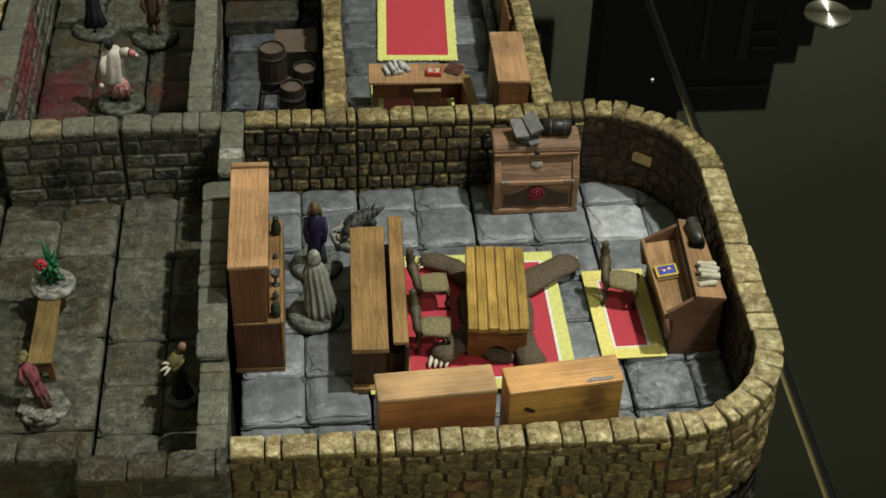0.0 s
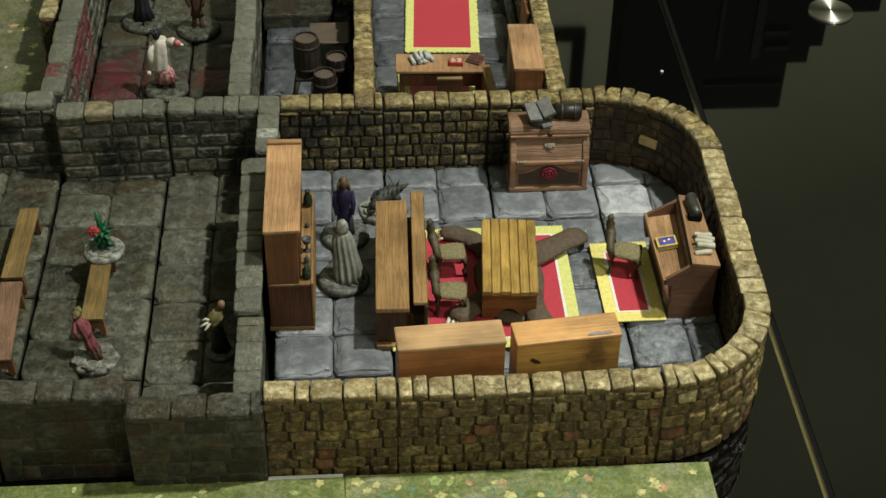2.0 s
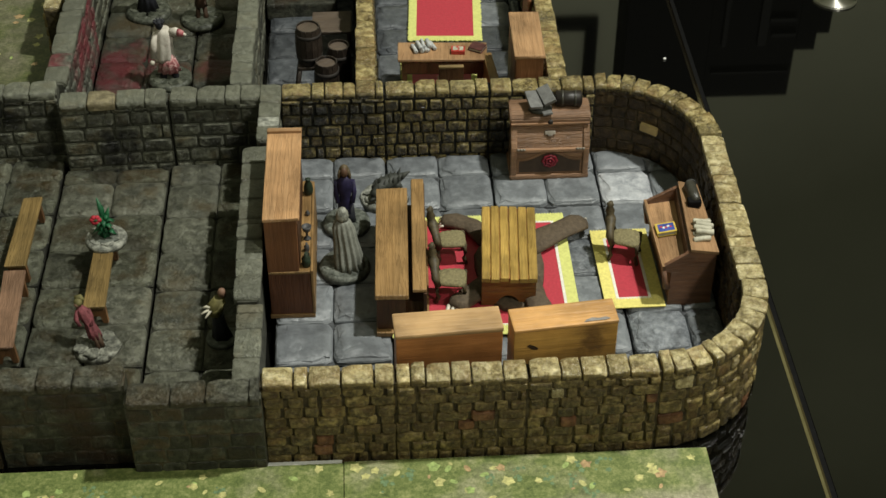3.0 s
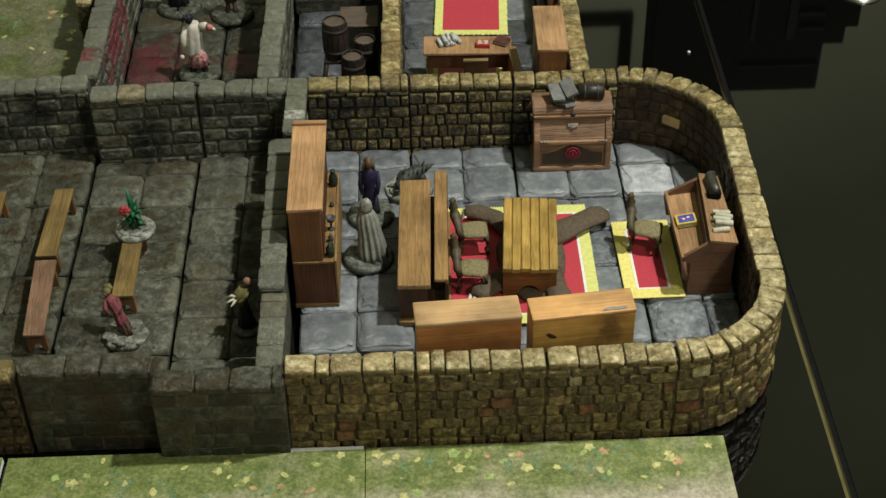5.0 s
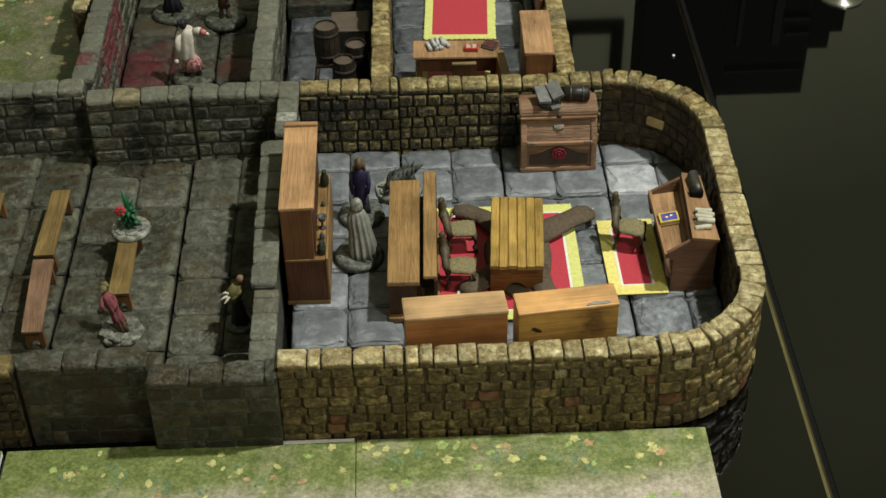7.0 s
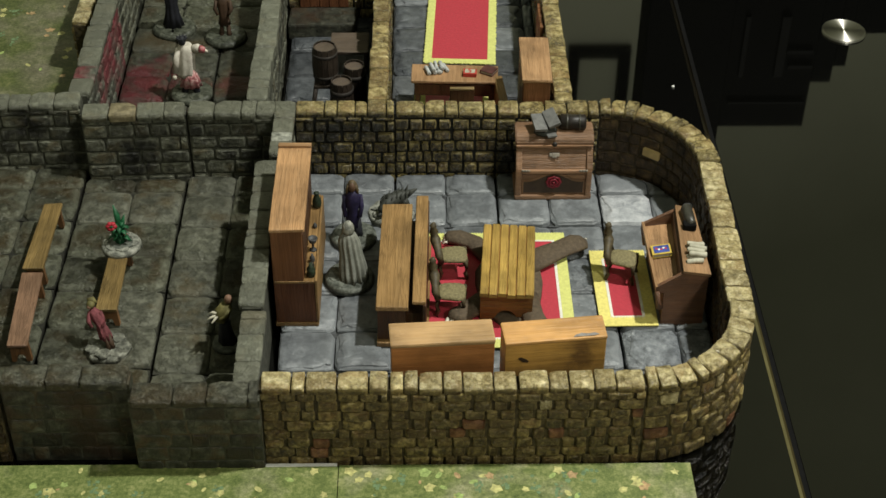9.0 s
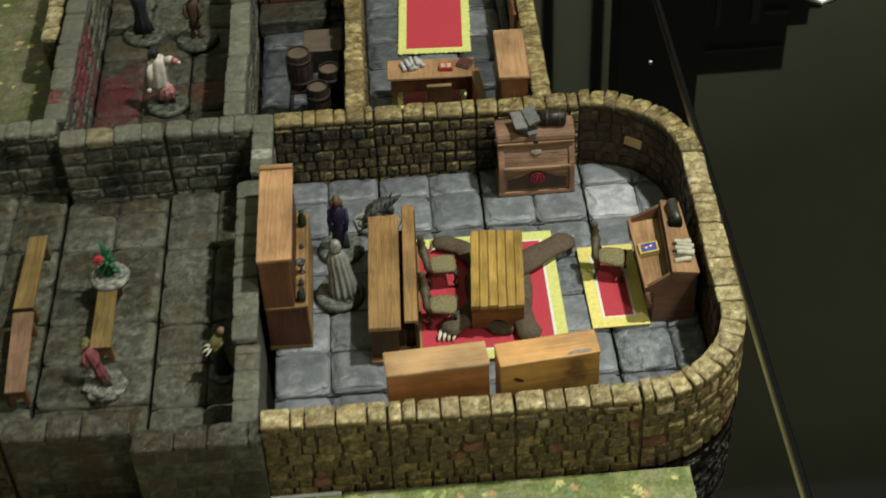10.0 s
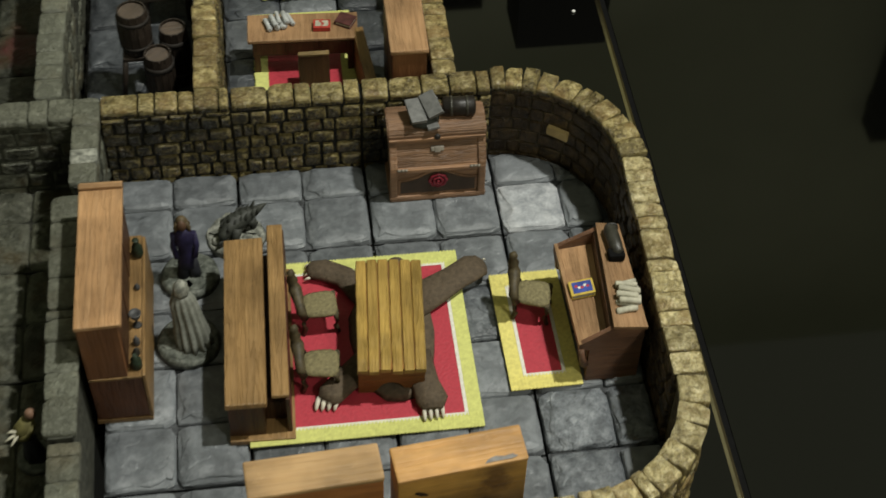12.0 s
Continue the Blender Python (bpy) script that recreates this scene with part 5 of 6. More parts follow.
# benches of the hall
def bench(wood, label):
    t = thing("bench", 0, 0, 0, 0, label, "bench", "benches in the hall")
    bm = B(); box(bm, -0.18, 0.18, -0.97, 0.97, 0.40, 0.46, 0.02, 0.018); part("seat", bm, wood, t)
    for yy in (-0.82, 0.82):
        bm = B(); prism(bm, [(-0.17, 0), (-0.09, 0), (-0.05, 0.16), (0.05, 0.16), (0.09, 0), (0.17, 0), (0.15, 0.4), (-0.15, 0.4)], -0.05, 0.05)
        part("leg", bm, BENCH_LEG, t, loc=(0, yy, 0))
    bm = B(); box(bm, -0.03, 0.03, -0.8, 0.8, 0.24, 0.32, 0.01); part("stretcher", bm, BENCH_LEG, t)
    return t


bp = bench(BENCH_PINK, "narrow pinkish wooden bench with splayed legs")
bp.matrix_basis = pose(-4.39 * U, 3.12 * U, 0.01 * U, 0, 0, 3.4)
bn = bench(BENCH_TAN, "narrow tan wooden bench with splayed legs")
for x, y, r in ((-4.45, 5.15, -0.5), (-5.67, 5.12, 0.5)):
    copy_thing(bn, pose(x * U, y * U, 0.01 * U, 0, 0, r))
bn.matrix_basis = pose(-2.98 * U, 4.02 * U, 0.01 * U, 0, 0, 0.5)


# ---- the far rooms ----
fd = thing("study_desk", 2.32, 9.76, 0, -2.5, "brown wooden desk with a dark front in the study", "desk")
bm = B(); box(bm, 0, 1.80, 0, 0.62, 0.76, 0.83, 0.02, 0.01); part("top_board", bm, DESK_TOP, fd)
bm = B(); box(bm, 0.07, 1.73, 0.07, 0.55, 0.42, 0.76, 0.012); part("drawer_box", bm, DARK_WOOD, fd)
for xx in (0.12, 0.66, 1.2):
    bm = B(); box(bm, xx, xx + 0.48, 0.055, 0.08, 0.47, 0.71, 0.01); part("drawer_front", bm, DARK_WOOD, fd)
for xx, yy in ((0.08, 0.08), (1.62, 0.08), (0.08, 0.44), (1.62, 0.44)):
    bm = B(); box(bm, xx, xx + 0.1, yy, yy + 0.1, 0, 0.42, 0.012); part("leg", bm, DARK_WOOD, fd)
bd = thing("plank", 4.28, 8.14, 0, 5, "upright light brown plank panel beside the desk", "plank panel")
bm = B(); box(bm, -0.085, 0.085, 0, 1.8, 0, 0.83, 0.02, 0.01); part("board", bm, WOOD_Y, bd)
sc = thing("study_chair", 3.36, 9.14, 0.09, 0, "small brown wooden chair tucked at the study desk", "chair")
bm = B(); box(bm, -0.25, 0.25, -0.03, 0.05, 0.3, 0.92, 0.03, 0.01); part("backrest", bm, DARK_WOOD, sc)
bm = B(); box(bm, -0.25, 0.25, -0.03, 0.05, 0.905, 0.95, 0.015, 0.01); part("top_rail", bm, OLD_RAIL, sc)
bm = B(); box(bm, -0.25, 0.25, 0.0, 0.45, 0.38, 0.44, 0.02); part("seat", bm, DARK_WOOD, sc)
for lx, ly in ((-0.21, 0.02), (0.21, 0.02), (-0.21, 0.4), (0.21, 0.4)):
    bm = B(); box(bm, lx - 0.03, lx + 0.03, ly - 0.03, ly + 0.03, 0, 0.4, 0.01); part("leg", bm, DARK_WOOD, sc)
fc = thing("cabinet", 4.50, 8.10, 0, -0.5, "tall brown wooden cabinet against the study wall", "cabinet")
bm = B(); box(bm, 0.03, 0.56, 0.03, 1.55, 0, 1.82, 0.015, 0.01); part("body", bm, RED_WOOD, fc)
bm = B(); box(bm, 0, 0.59, 0, 1.58, 1.82, 1.90, 0.02, 0.012); part("top_board", bm, DESK_TOP, fc)
for k in range(2):
    bm = B(); box(bm, 0.015, 0.035, 0.1 + k * 0.72, 0.76 + k * 0.72, 0.1, 1.72, 0.008); part("door", bm, DARK_WOOD, fc)
scroll_heap(2.86, 10.12, 0.83, 5, 98, 0.28, SCROLL_GREY, "stack of grey rolled scrolls on the study desk")
book(3.55, 9.98, 0.83, 0.2, 0.28, 0.08, 85, BOOK_RED, "small red book on the study desk", 0, PAPER, (PAPER, [BOOK_RED, BOOK_RED]))
book(3.95, 10.06, 0.83, 0.28, 0.26, 0.08, -30, BOOK_BROWN, "closed dark maroon book on the study desk")
dr = thing("study_door", 5.13, 11.0, 0, 0, "dark brown wooden door in the study wall", "door")
for k in range(5):
    bm = B(); box(bm, -0.07, 0.0, k * 0.2, k * 0.2 + 0.19, 0.0, 1.35, 0.012, 0.006); part("board", bm, RED_WOOD, dr)

# store room: barrels, a stone step and a door
def barrel(name, x, y, z, r, h, label):
    t = thing(name, x, y, z, random.uniform(0, 90), label, "barrel", "barrels in the store")
    n = 14
    for k in range(n):
        bm = B()
        a0, a1 = 2 * math.pi * k / n + 0.02, 2 * math.pi * (k + 1) / n - 0.02
        rows = []
        for zz, rr in ((0, 0.86), (0.25, 0.97), (0.5, 1.0), (0.75, 0.97), (1, 0.86)):
            rows.append([bm.verts.new((r * rr * q * math.cos(a), r * rr * q * math.sin(a), h * zz)) for a, q in ((a0, 1), (a1, 1), (a1, 0.9), (a0, 0.9))])
        for p, q in zip(rows, rows[1:]):
            for s in range(4):
                bm.faces.new((p[s], p[(s + 1) % 4], q[(s + 1) % 4], q[s]))
        bm.faces.new(rows[0]); bm.faces.new(rows[-1])
        part("stave", bm, SHADED_BARREL_WOOD, t)
    bm = B(); loft(bm, [(0, 0, h * 0.02, r * 0.8, r * 0.8), (0, 0, h * 0.95, r * 0.8, r * 0.8)], 16); part("lid", bm, BARREL_TOP, t, "grey-brown plank lid")
    for zz, rr in ((0.2, 0.965), (0.8, 0.965)):
        bm = B(); loft(bm, [(0, 0, h * (zz - 0.05), r * rr, r * rr), (0, 0, h * (zz + 0.05), r * (rr + 0.02), r * (rr + 0.02))], 18); part("hoop", bm, IRON, t)
    return t


barrel("barrel", 0.57, 9.72, 0.88, 0.27, 0.81, "upright dark wooden barrel on a cradle")
barrel("barrel", 1.15, 9.88, 0.0, 0.25, 1.14, "dark wooden barrel with a grey lid")
barrel("barrel", 0.91, 9.29, 0.0, 0.25, 1.14, "dark wooden barrel with a grey lid")
cr = thing("barrel_cradle", 0.57, 9.72, 0, 0, "dark wooden cradle under the barrel", "barrel stand")
for sx in (-1, 1):
    for sy in (-1, 1):
        bm = B(); tube(bm, [(sx * 0.32, sy * 0.28, 0.0, 0.045), (sx * 0.2, sy * 0.2, 0.80, 0.045)], 6); part("leg", bm, SHADED_BARREL_WOOD, cr)
    bm = B(); tube(bm, [(sx * 0.3, -0.26, 0.14, 0.03), (sx * 0.24, 0.24, 0.4, 0.03)], 6); part("brace", bm, SHADED_BARREL_WOOD, cr)
bm = B(); box(bm, -0.24, 0.24, -0.24, 0.24, 0.80, 0.88, 0.02); part("platform", bm, SHADED_BARREL_WOOD, cr)
st = thing("low_table", 1.0, 11.62, 0, 0, "low grey-brown wooden table in the store", "table")
bm = B(); box(bm, -0.42, 0.40, -0.36, 0.46, 0.52, 0.60, 0.03, 0.02); part("tabletop", bm, BARREL_TOP, st)
for sx, sy in ((-0.36, -0.26), (0.34, -0.26), (-0.36, 0.26), (0.34, 0.26)):
    bm = B(); box(bm, sx - 0.04, sx + 0.04, sy - 0.04, sy + 0.04, 0, 0.5, 0.01); part("leg", bm, SHADED_BARREL_WOOD, st)
bm = B(); box(bm, -0.44, 1.08, 12.84, 13.62, -0.07, 0.34, 0.05, 0.02)
tagged(part("stone_step", bm, DARK_SHADED_GREY), "dark green stone step before the store door", "step")
sd = thing("store_door", -0.2, 13.64, 0.34, 0, "reddish-brown plank door above the stone step", "door")
for k in range(5):
    bm = B(); box(bm, k * 0.22, k * 0.22 + 0.21, -0.05, 0.0, 0.0, 0.9, 0.015, 0.006); part("board", bm, CUP_WOOD, sd)


# ---- painted miniature figures, each one mesh ----
def disc_base(bm, r, h, mi, x=0.0, y=0.0):
    loft(bm, [(x, y, 0, r, r), (x, y, h * 0.7, r * 0.97, r * 0.97), (x, y, h, r * 0.86, r * 0.86)], 22, mi, wob=0.015)


def stones_on(bm, r, h, n, mi):
    """Low uneven flags on a base."""
    for k in range(n):
        a = 2 * math.pi * k / n + random.uniform(-0.2, 0.2)
        q = r * 0.55
        loft(bm, [(q * math.cos(a), q * math.sin(a), h, r * 0.33, r * 0.3), (q * math.cos(a), q * math.sin(a), h + 0.035, r * 0.29, r * 0.26)], 7, mi, wob=0.2)


def figure(name, x, y, z, rz, bm, mats, label):
    ob = part(name, bm, mats)
    ob.matrix_basis = pose(x * U, y * U, z * U, 0, 0, rz)
    return tagged(ob, label, "miniature figure")


# cloaked grey figure seen from behind
bm = B()
disc_base(bm, 0.46, 0.13, 1)
stones_on(bm, 0.46, 0.11, 6, 1)
loft(bm, [(0.10, -0.12, 0.12, 0.22, 0.17), (0.085, -0.08, 0.25, 0.225, 0.17), (0.07, -0.04, 0.4, 0.22, 0.165), (0.04, 0.03, 0.65, 0.19, 0.15), (0.01, 0.07, 0.88, 0.185, 0.135), (0.0, 0.09, 0.99, 0.15, 0.115), (0.0, 0.10, 1.06, 0.085, 0.085)][::-1], 96, 0, folds=12, depth=0.26)
loft(bm, [(0.0, 0.10, 1.03, 0.1, 0.1), (0.0, 0.105, 1.1, 0.115, 0.115), (0.0, 0.11, 1.19, 0.1, 0.105), (0.0, 0.115, 1.25, 0.06, 0.07), (0.0, 0.12, 1.275, 0.02, 0.03)], 16, 2, wob=0.02)
figure("cloaked_figure", 1.2, 4.36, 0.0, 0, bm, [FIG_GREY, FIG_BASE, FIG_PALE], "unpainted grey cloaked miniature figure on a round base")

# standing figure in dark blue
bm = B()
disc_base(bm, 0.44, 0.12, 1)
stones_on(bm, 0.44, 0.10, 6, 1)
loft(bm, [(0, 0, 0.3, 0.145, 0.11), (0, 0, 0.45, 0.135, 0.11), (0, 0, 0.62, 0.105, 0.095), (0, 0, 0.82, 0.15, 0.11), (0, 0, 0.95, 0.13, 0.09), (0, 0, 1.02, 0.055, 0.055)], 16, 0, folds=5, depth=-0.06)
tube(bm, [(-0.14, 0, 0.92, 0.05), (-0.165, -0.02, 0.70, 0.048), (-0.13, -0.10, 0.54, 0.04)], 7, 0)
tube(bm, [(0.14, 0, 0.92, 0.05), (0.165, -0.02, 0.70, 0.048), (0.13, -0.10, 0.54, 0.04)], 7, 0)
for s in (-1, 1):
    tube(bm, [(s * 0.09, -0.03, 0.1, 0.095), (s * 0.075, 0.0, 0.22, 0.09), (s * 0.055, 0.0, 0.45, 0.09)], 9, 3)
ball(bm, 0, -0.025, 1.10, 0.072, 0.075, 0.095, 2)
ball(bm, 0, 0.015, 1.12, 0.088, 0.085, 0.095, 4)
for k in range(5):
    a = radians(-20 + 55 * k)
    tube(bm, [(0.06 * math.cos(a), 0.01 + 0.06 * math.sin(a), 1.14, 0.03), (0.10 * math.cos(a), 0.02 + 0.09 * math.sin(a), 1.03, 0.035), (0.11 * math.cos(a), 0.02 + 0.11 * math.sin(a), 0.92, 0.012)], 6, 4)
for v in bm.verts:
    if v.co.z > 0.13:
        v.co.z = 0.13 + (v.co.z - 0.13) * 1.13
figure("robed_figure", 1.24, 5.58, 0.0, 0, bm, [BLUE_CLOTH, FIG_BASE, DARK_FACE, BLACK_CLOTH, HAIR], "dark blue robed miniature figure on a grey round base")

# grey beast on a pale base
bm = B()
tube(bm, [(-0.31, -0.30, 0.25, 0.035), (-0.28, -0.27, 0.28, 0.075), (-0.21, -0.19, 0.34, 0.10), (-0.12, -0.09, 0.37, 0.145), (0.0, 0.01, 0.35, 0.135), (0.09, 0.06, 0.36, 0.14), (0.19, 0.10, 0.38, 0.09), (0.28, 0.14, 0.40, 0.055), (0.35, 0.18, 0.42, 0.03), (0.40, 0.20, 0.43, 0.008)], 12, 0)
tube(bm, [(-0.27, -0.28, 0.23, 0.05), (-0.33, -0.33, 0.20, 0.035), (-0.36, -0.36, 0.19, 0.012)], 7, 0)
for s in (-0.05, 0.05):
    tube(bm, [(-0.25 + s, -0.22 - s, 0.38, 0.028), (-0.22 + s, -0.18 - s, 0.46, 0.006)], 5, 0)
for k in range(16):
    q, o = k / 15, (-0.05, 0.0, 0.05)[k % 3]
    x, y, z = -0.22 + 0.44 * q + o, -0.17 + 0.29 * q - o, 0.46 - 0.02 * q - abs(o) * 0.5
    tube(bm, [(x, y, z - 0.03, 0.04), (x + 0.03, y + 0.02, z + 0.04, 0.022), (x + 0.055, y + 0.035, z + 0.085 + 0.03 * (k % 2), 0.005)], 5, 0)
for lx, ly in ((-0.22, -0.02), (-0.08, -0.22), (0.0, 0.18), (0.16, 0.0)):
    tube(bm, [(lx * 0.8, ly * 0.8, 0.34, 0.09), (lx * 1.2, ly * 1.2, 0.22, 0.065), (lx * 1.1, ly * 1.1, 0.12, 0.05), (lx * 1.4, ly * 1.4 - 0.03, 0.10, 0.045)], 8, 0)
loft(bm, [(-0.1, -0.06, 0, 0.46, 0.44), (-0.1, -0.06, 0.1, 0.42, 0.4)], 22, 1, wob=0.03)
for k in range(7):
    a = k * 0.95
    loft(bm, [(-0.1 + 0.28 * math.cos(a), -0.06 + 0.26 * math.sin(a), 0.08, 0.15, 0.13), (-0.1 + 0.28 * math.cos(a), -0.06 + 0.26 * math.sin(a), 0.14 + 0.03 * (k % 3), 0.12, 0.1)], 7, 1, wob=0.2)
figure("beast_figure", 2.04, 6.36, 0.0, 0, bm, [FIG_DARK, FIG_PALE], "dark grey crouching beast miniature on a pale base")

# carnivorous plant on a pale cracked base, set on the bench
bm = B()
disc_base(bm, 0.37, 0.1, 1)
stones_on(bm, 0.37, 0.09, 5, 1)
loft(bm, [(0, 0, 0.09, 0.26, 0.25), (0, 0, 0.135, 0.2, 0.2)], 12, 3, wob=0.1)
tube(bm, [(0, 0, 0.1, 0.1), (-0.02, 0.02, 0.25, 0.09), (-0.04, 0.05, 0.4, 0.06)], 8, 0)
for k in range(26):
    a, q = k * 2.4, random.uniform(0.13, 0.24)
    z0 = 0.15 + 0.011 * k
    tube(bm, [(0.02, 0.02, z0, 0.03), (0.6 * q * math.cos(a), 0.6 * q * math.sin(a), z0 + 0.09, 0.05), (q * math.cos(a), q * math.sin(a), z0 + random.uniform(-0.02, 0.06), 0.008)], 6, 0, squash=0.35)
tube(bm, [(0, 0.05, 0.35, 0.05), (-0.04, 0.16, 0.6, 0.055), (-0.09, 0.2, 0.8, 0.012)], 7, 0, squash=0.6)
tube(bm, [(0.03, 0.05, 0.35, 0.04), (0.06, 0.12, 0.5, 0.05), (0.1, 0.16, 0.62, 0.01)], 7, 0, squash=0.6)
for k in range(6):
    ball(bm, -0.12 + 0.055 * math.cos(k * 1.05), -0.03 + 0.02 * math.sin(k), 0.49 + 0.045 * math.sin(k * 1.05), 0.054, 0.046, 0.046, 2, 8)
ball(bm, -0.12, -0.05, 0.49, 0.035, 0.03, 0.03, 4, 8)
ball(bm, 0.12, -0.08, 0.36, 0.03, 0.03, 0.03, 2, 8)
figure("plant_figure", -2.96, 4.80, 0.462, 0, bm, [LEAF_GREEN, FIG_PALE, FLOWER_RED, FIG_BASE, BOOK_BROWN], "green plant monster miniature with a red flower on a pale base")

# leaning red figure on broken pale stones
bm = B()
loft(bm, [(0.1, -0.02, 0, 0.42, 0.36), (0.1, -0.02, 0.1, 0.38, 0.33)], 12, 1, wob=0.1)
for k in range(7):
    a = k * 0.9
    loft(bm, [(0.1 + 0.26 * math.cos(a), 0.24 * math.sin(a), 0.08, 0.15, 0.13), (0.1 + 0.26 * math.cos(a), 0.24 * math.sin(a), 0.12 + 0.02 * (k % 3), 0.125, 0.105)], 7, 1, wob=0.22)
for q in (0.0, 0.11):
    tube(bm, [(0.14 + q * 0.6, -0.12 + q * 0.4, 0.12, 0.045), (0.13 + q * 0.5, -0.06, 0.24, 0.05), (0.08 + q * 0.4, 0.02, 0.36, 0.06)], 7, 3)
rows = [(0.10, 0.0, 0.30, 0.105, 0.09), (0.07, 0.05, 0.42, 0.10, 0.085), (0.02, 0.10, 0.56, 0.08, 0.07), (-0.04, 0.16, 0.70, 0.115, 0.085), (-0.08, 0.2, 0.80, 0.10, 0.08), (-0.11, 0.23, 0.87, 0.04, 0.04)]
loft(bm, rows[::-1], 28, 0, wob=0.03, folds=7, depth=0.22)
tube(bm, [(-0.15, 0.2, 0.8, 0.045), (-0.18, 0.1, 0.66, 0.042), (-0.12, 0.02, 0.56, 0.03)], 7, 0)
tube(bm, [(0.01, 0.2, 0.8, 0.045), (0.06, 0.16, 0.66, 0.04), (0.06, 0.04, 0.56, 0.03)], 7, 0)
ball(bm, -0.13, 0.24, 0.95, 0.075, 0.08, 0.085, 2)
ball(bm, -0.15, 0.2, 0.93, 0.05, 0.05, 0.055, 4)
tube(bm, [(-0.18, 0.3, 1.0, 0.05), (-0.1, 0.3, 1.02, 0.06), (-0.03, 0.27, 0.97, 0.02)], 7, 2)
for v in bm.verts:
    v.co = Vector((v.co.x, v.co.y, v.co.z * 0.86))
figure("leaning_figure", -3.02, 2.56, 0.0, 0, bm, [PINK_RED, FIG_DULL, OLIVE, BROWN_CLOTH, SKIN], "red clad leaning miniature figure on broken pale stones")

# thin figure with pale limbs
bm = B()
disc_base(bm, 0.27, 0.08, 4)
# Black lower robe and legs: the wall's shade there is put into the colour.
loft(bm, [(-0.02, 0, 0.56, 0.09, 0.08), (-0.01, 0, 0.3, 0.12, 0.1), (0.01, -0.01, 0.08, 0.16, 0.13)], 24, 1, folds=6, depth=0.15)
tube(bm, [(0.0, -0.02, 0.08, 0.05), (0.02, 0, 0.3, 0.06), (0.0, 0, 0.5, 0.09), (-0.06, -0.02, 0.70, 0.10), (0.02, 0.02, 0.88, 0.06)], 9, 1)
loft(bm, [(0.03, 0.02, 0.92, 0.09, 0.08), (-0.03, -0.01, 0.8, 0.14, 0.12), (-0.07, -0.03, 0.64, 0.13, 0.11), (-0.05, -0.02, 0.56, 0.07, 0.07)], 20, 0, folds=6, depth=0.15)
ball(bm, 0.08, 0.04, 1.0, 0.075, 0.075, 0.095, 2)
tube(bm, [(0.06, 0.03, 0.88, 0.06), (-0.06, -0.05, 0.78, 0.055), (-0.14, -0.1, 0.76, 0.04)], 7, 0)
tube(bm, [(0.1, -0.02, 0.88, 0.05), (0.02, -0.12, 0.74, 0.045), (-0.08, -0.16, 0.72, 0.03)], 7, 0)
for dx, dy, dz in ((-0.14, -0.02, 0.07), (-0.17, -0.1, 0.0), (-0.1, -0.15, -0.04)):
    tube(bm, [(-0.1, -0.08, 0.76, 0.03), (-0.1 + dx * 0.6, -0.08 + dy * 0.6, 0.76 + dz, 0.024), (-0.1 + dx, -0.08 + dy, 0.74 + dz, 0.014)], 6, 3)
figure("thin_figure", -0.86, 2.66, 0.0, 0, bm, [OLIVE, BLACK_CLOTH, SKIN, PAPER, FIG_BASE], "thin olive miniature figure with pale limbs by the wall")

# figure in a white coat with red spatters and one raised arm
bm = B()
disc_base(bm, 0.46, 0.12, 1)
stones_on(bm, 0.46, 0.1, 5, 1)
for s in (-1, 1):
    tube(bm, [(s * 0.13, -0.05, 0.1, 0.075), (s * 0.12, -0.02, 0.16, 0.07), (s * 0.1, 0, 0.26, 0.05)], 8, 3)
loft(bm, [(0.0, 0, 0.56, 0.12, 0.1), (0.0, 0, 0.4, 0.18, 0.13), (0.01, 0, 0.22, 0.22, 0.15)], 36, 2, folds=9, depth=0.2, wob=0.02)
loft(bm, [(0, 0.02, 1.04, 0.10, 0.09), (-0.02, 0.01, 0.95, 0.18, 0.12), (-0.04, 0, 0.75, 0.18, 0.13), (-0.07, 0, 0.5, 0.2, 0.14), (-0.08, 0, 0.42, 0.17, 0.12)], 36, 0, folds=7, depth=0.16, wob=0.02)
tube(bm, [(0.12, 0, 0.95, 0.08), (0.24, -0.03, 0.98, 0.08), (0.32, -0.06, 0.97, 0.065)], 9, 0)
tube(bm, [(0.28, -0.05, 0.975, 0.074), (0.36, -0.08, 0.97, 0.06), (0.40, -0.09, 0.965, 0.04)], 9, 2)
tube(bm, [(0.38, -0.085, 0.965, 0.035), (0.45, -0.11, 0.955, 0.02)], 7, 4)
tube(bm, [(-0.16, 0, 0.94, 0.08), (-0.24, -0.05, 0.72, 0.075), (-0.28, -0.1, 0.52, 0.06)], 9, 0)
ball(bm, -0.3, -0.13, 0.45, 0.05, 0.045, 0.05, 4)
ball(bm, -0.08, -0.02, 1.12, 0.085, 0.09, 0.09, 5)
for k in range(9):
    tube(bm, [(-0.08 + 0.06 * math.cos(k * 0.7), 0.06 * math.sin(k * 0.7), 1.15, 0.04), (-0.08 + 0.12 * math.cos(k * 0.7), 0.12 * math.sin(k * 0.7), 1.18, 0.01)], 5, 5)
for v in bm.verts:
    if v.co.z > 0.13:
        v.co.z = 0.13 + (v.co.z - 0.13) * 1.24
figure("bloodied_figure", -2.36, 10.5, 0.0, 0, bm, [WHITE_CLOTH, FIG_MOSSY, SPATTER, BLACK_CLOTH, CLAW, BLACK_CLOTH], "white robed miniature figure spattered with red paint")

# two more in the crypt
bm = B()
disc_base(bm, 0.5, 0.13, 1)
stones_on(bm, 0.5, 0.11, 6, 1)
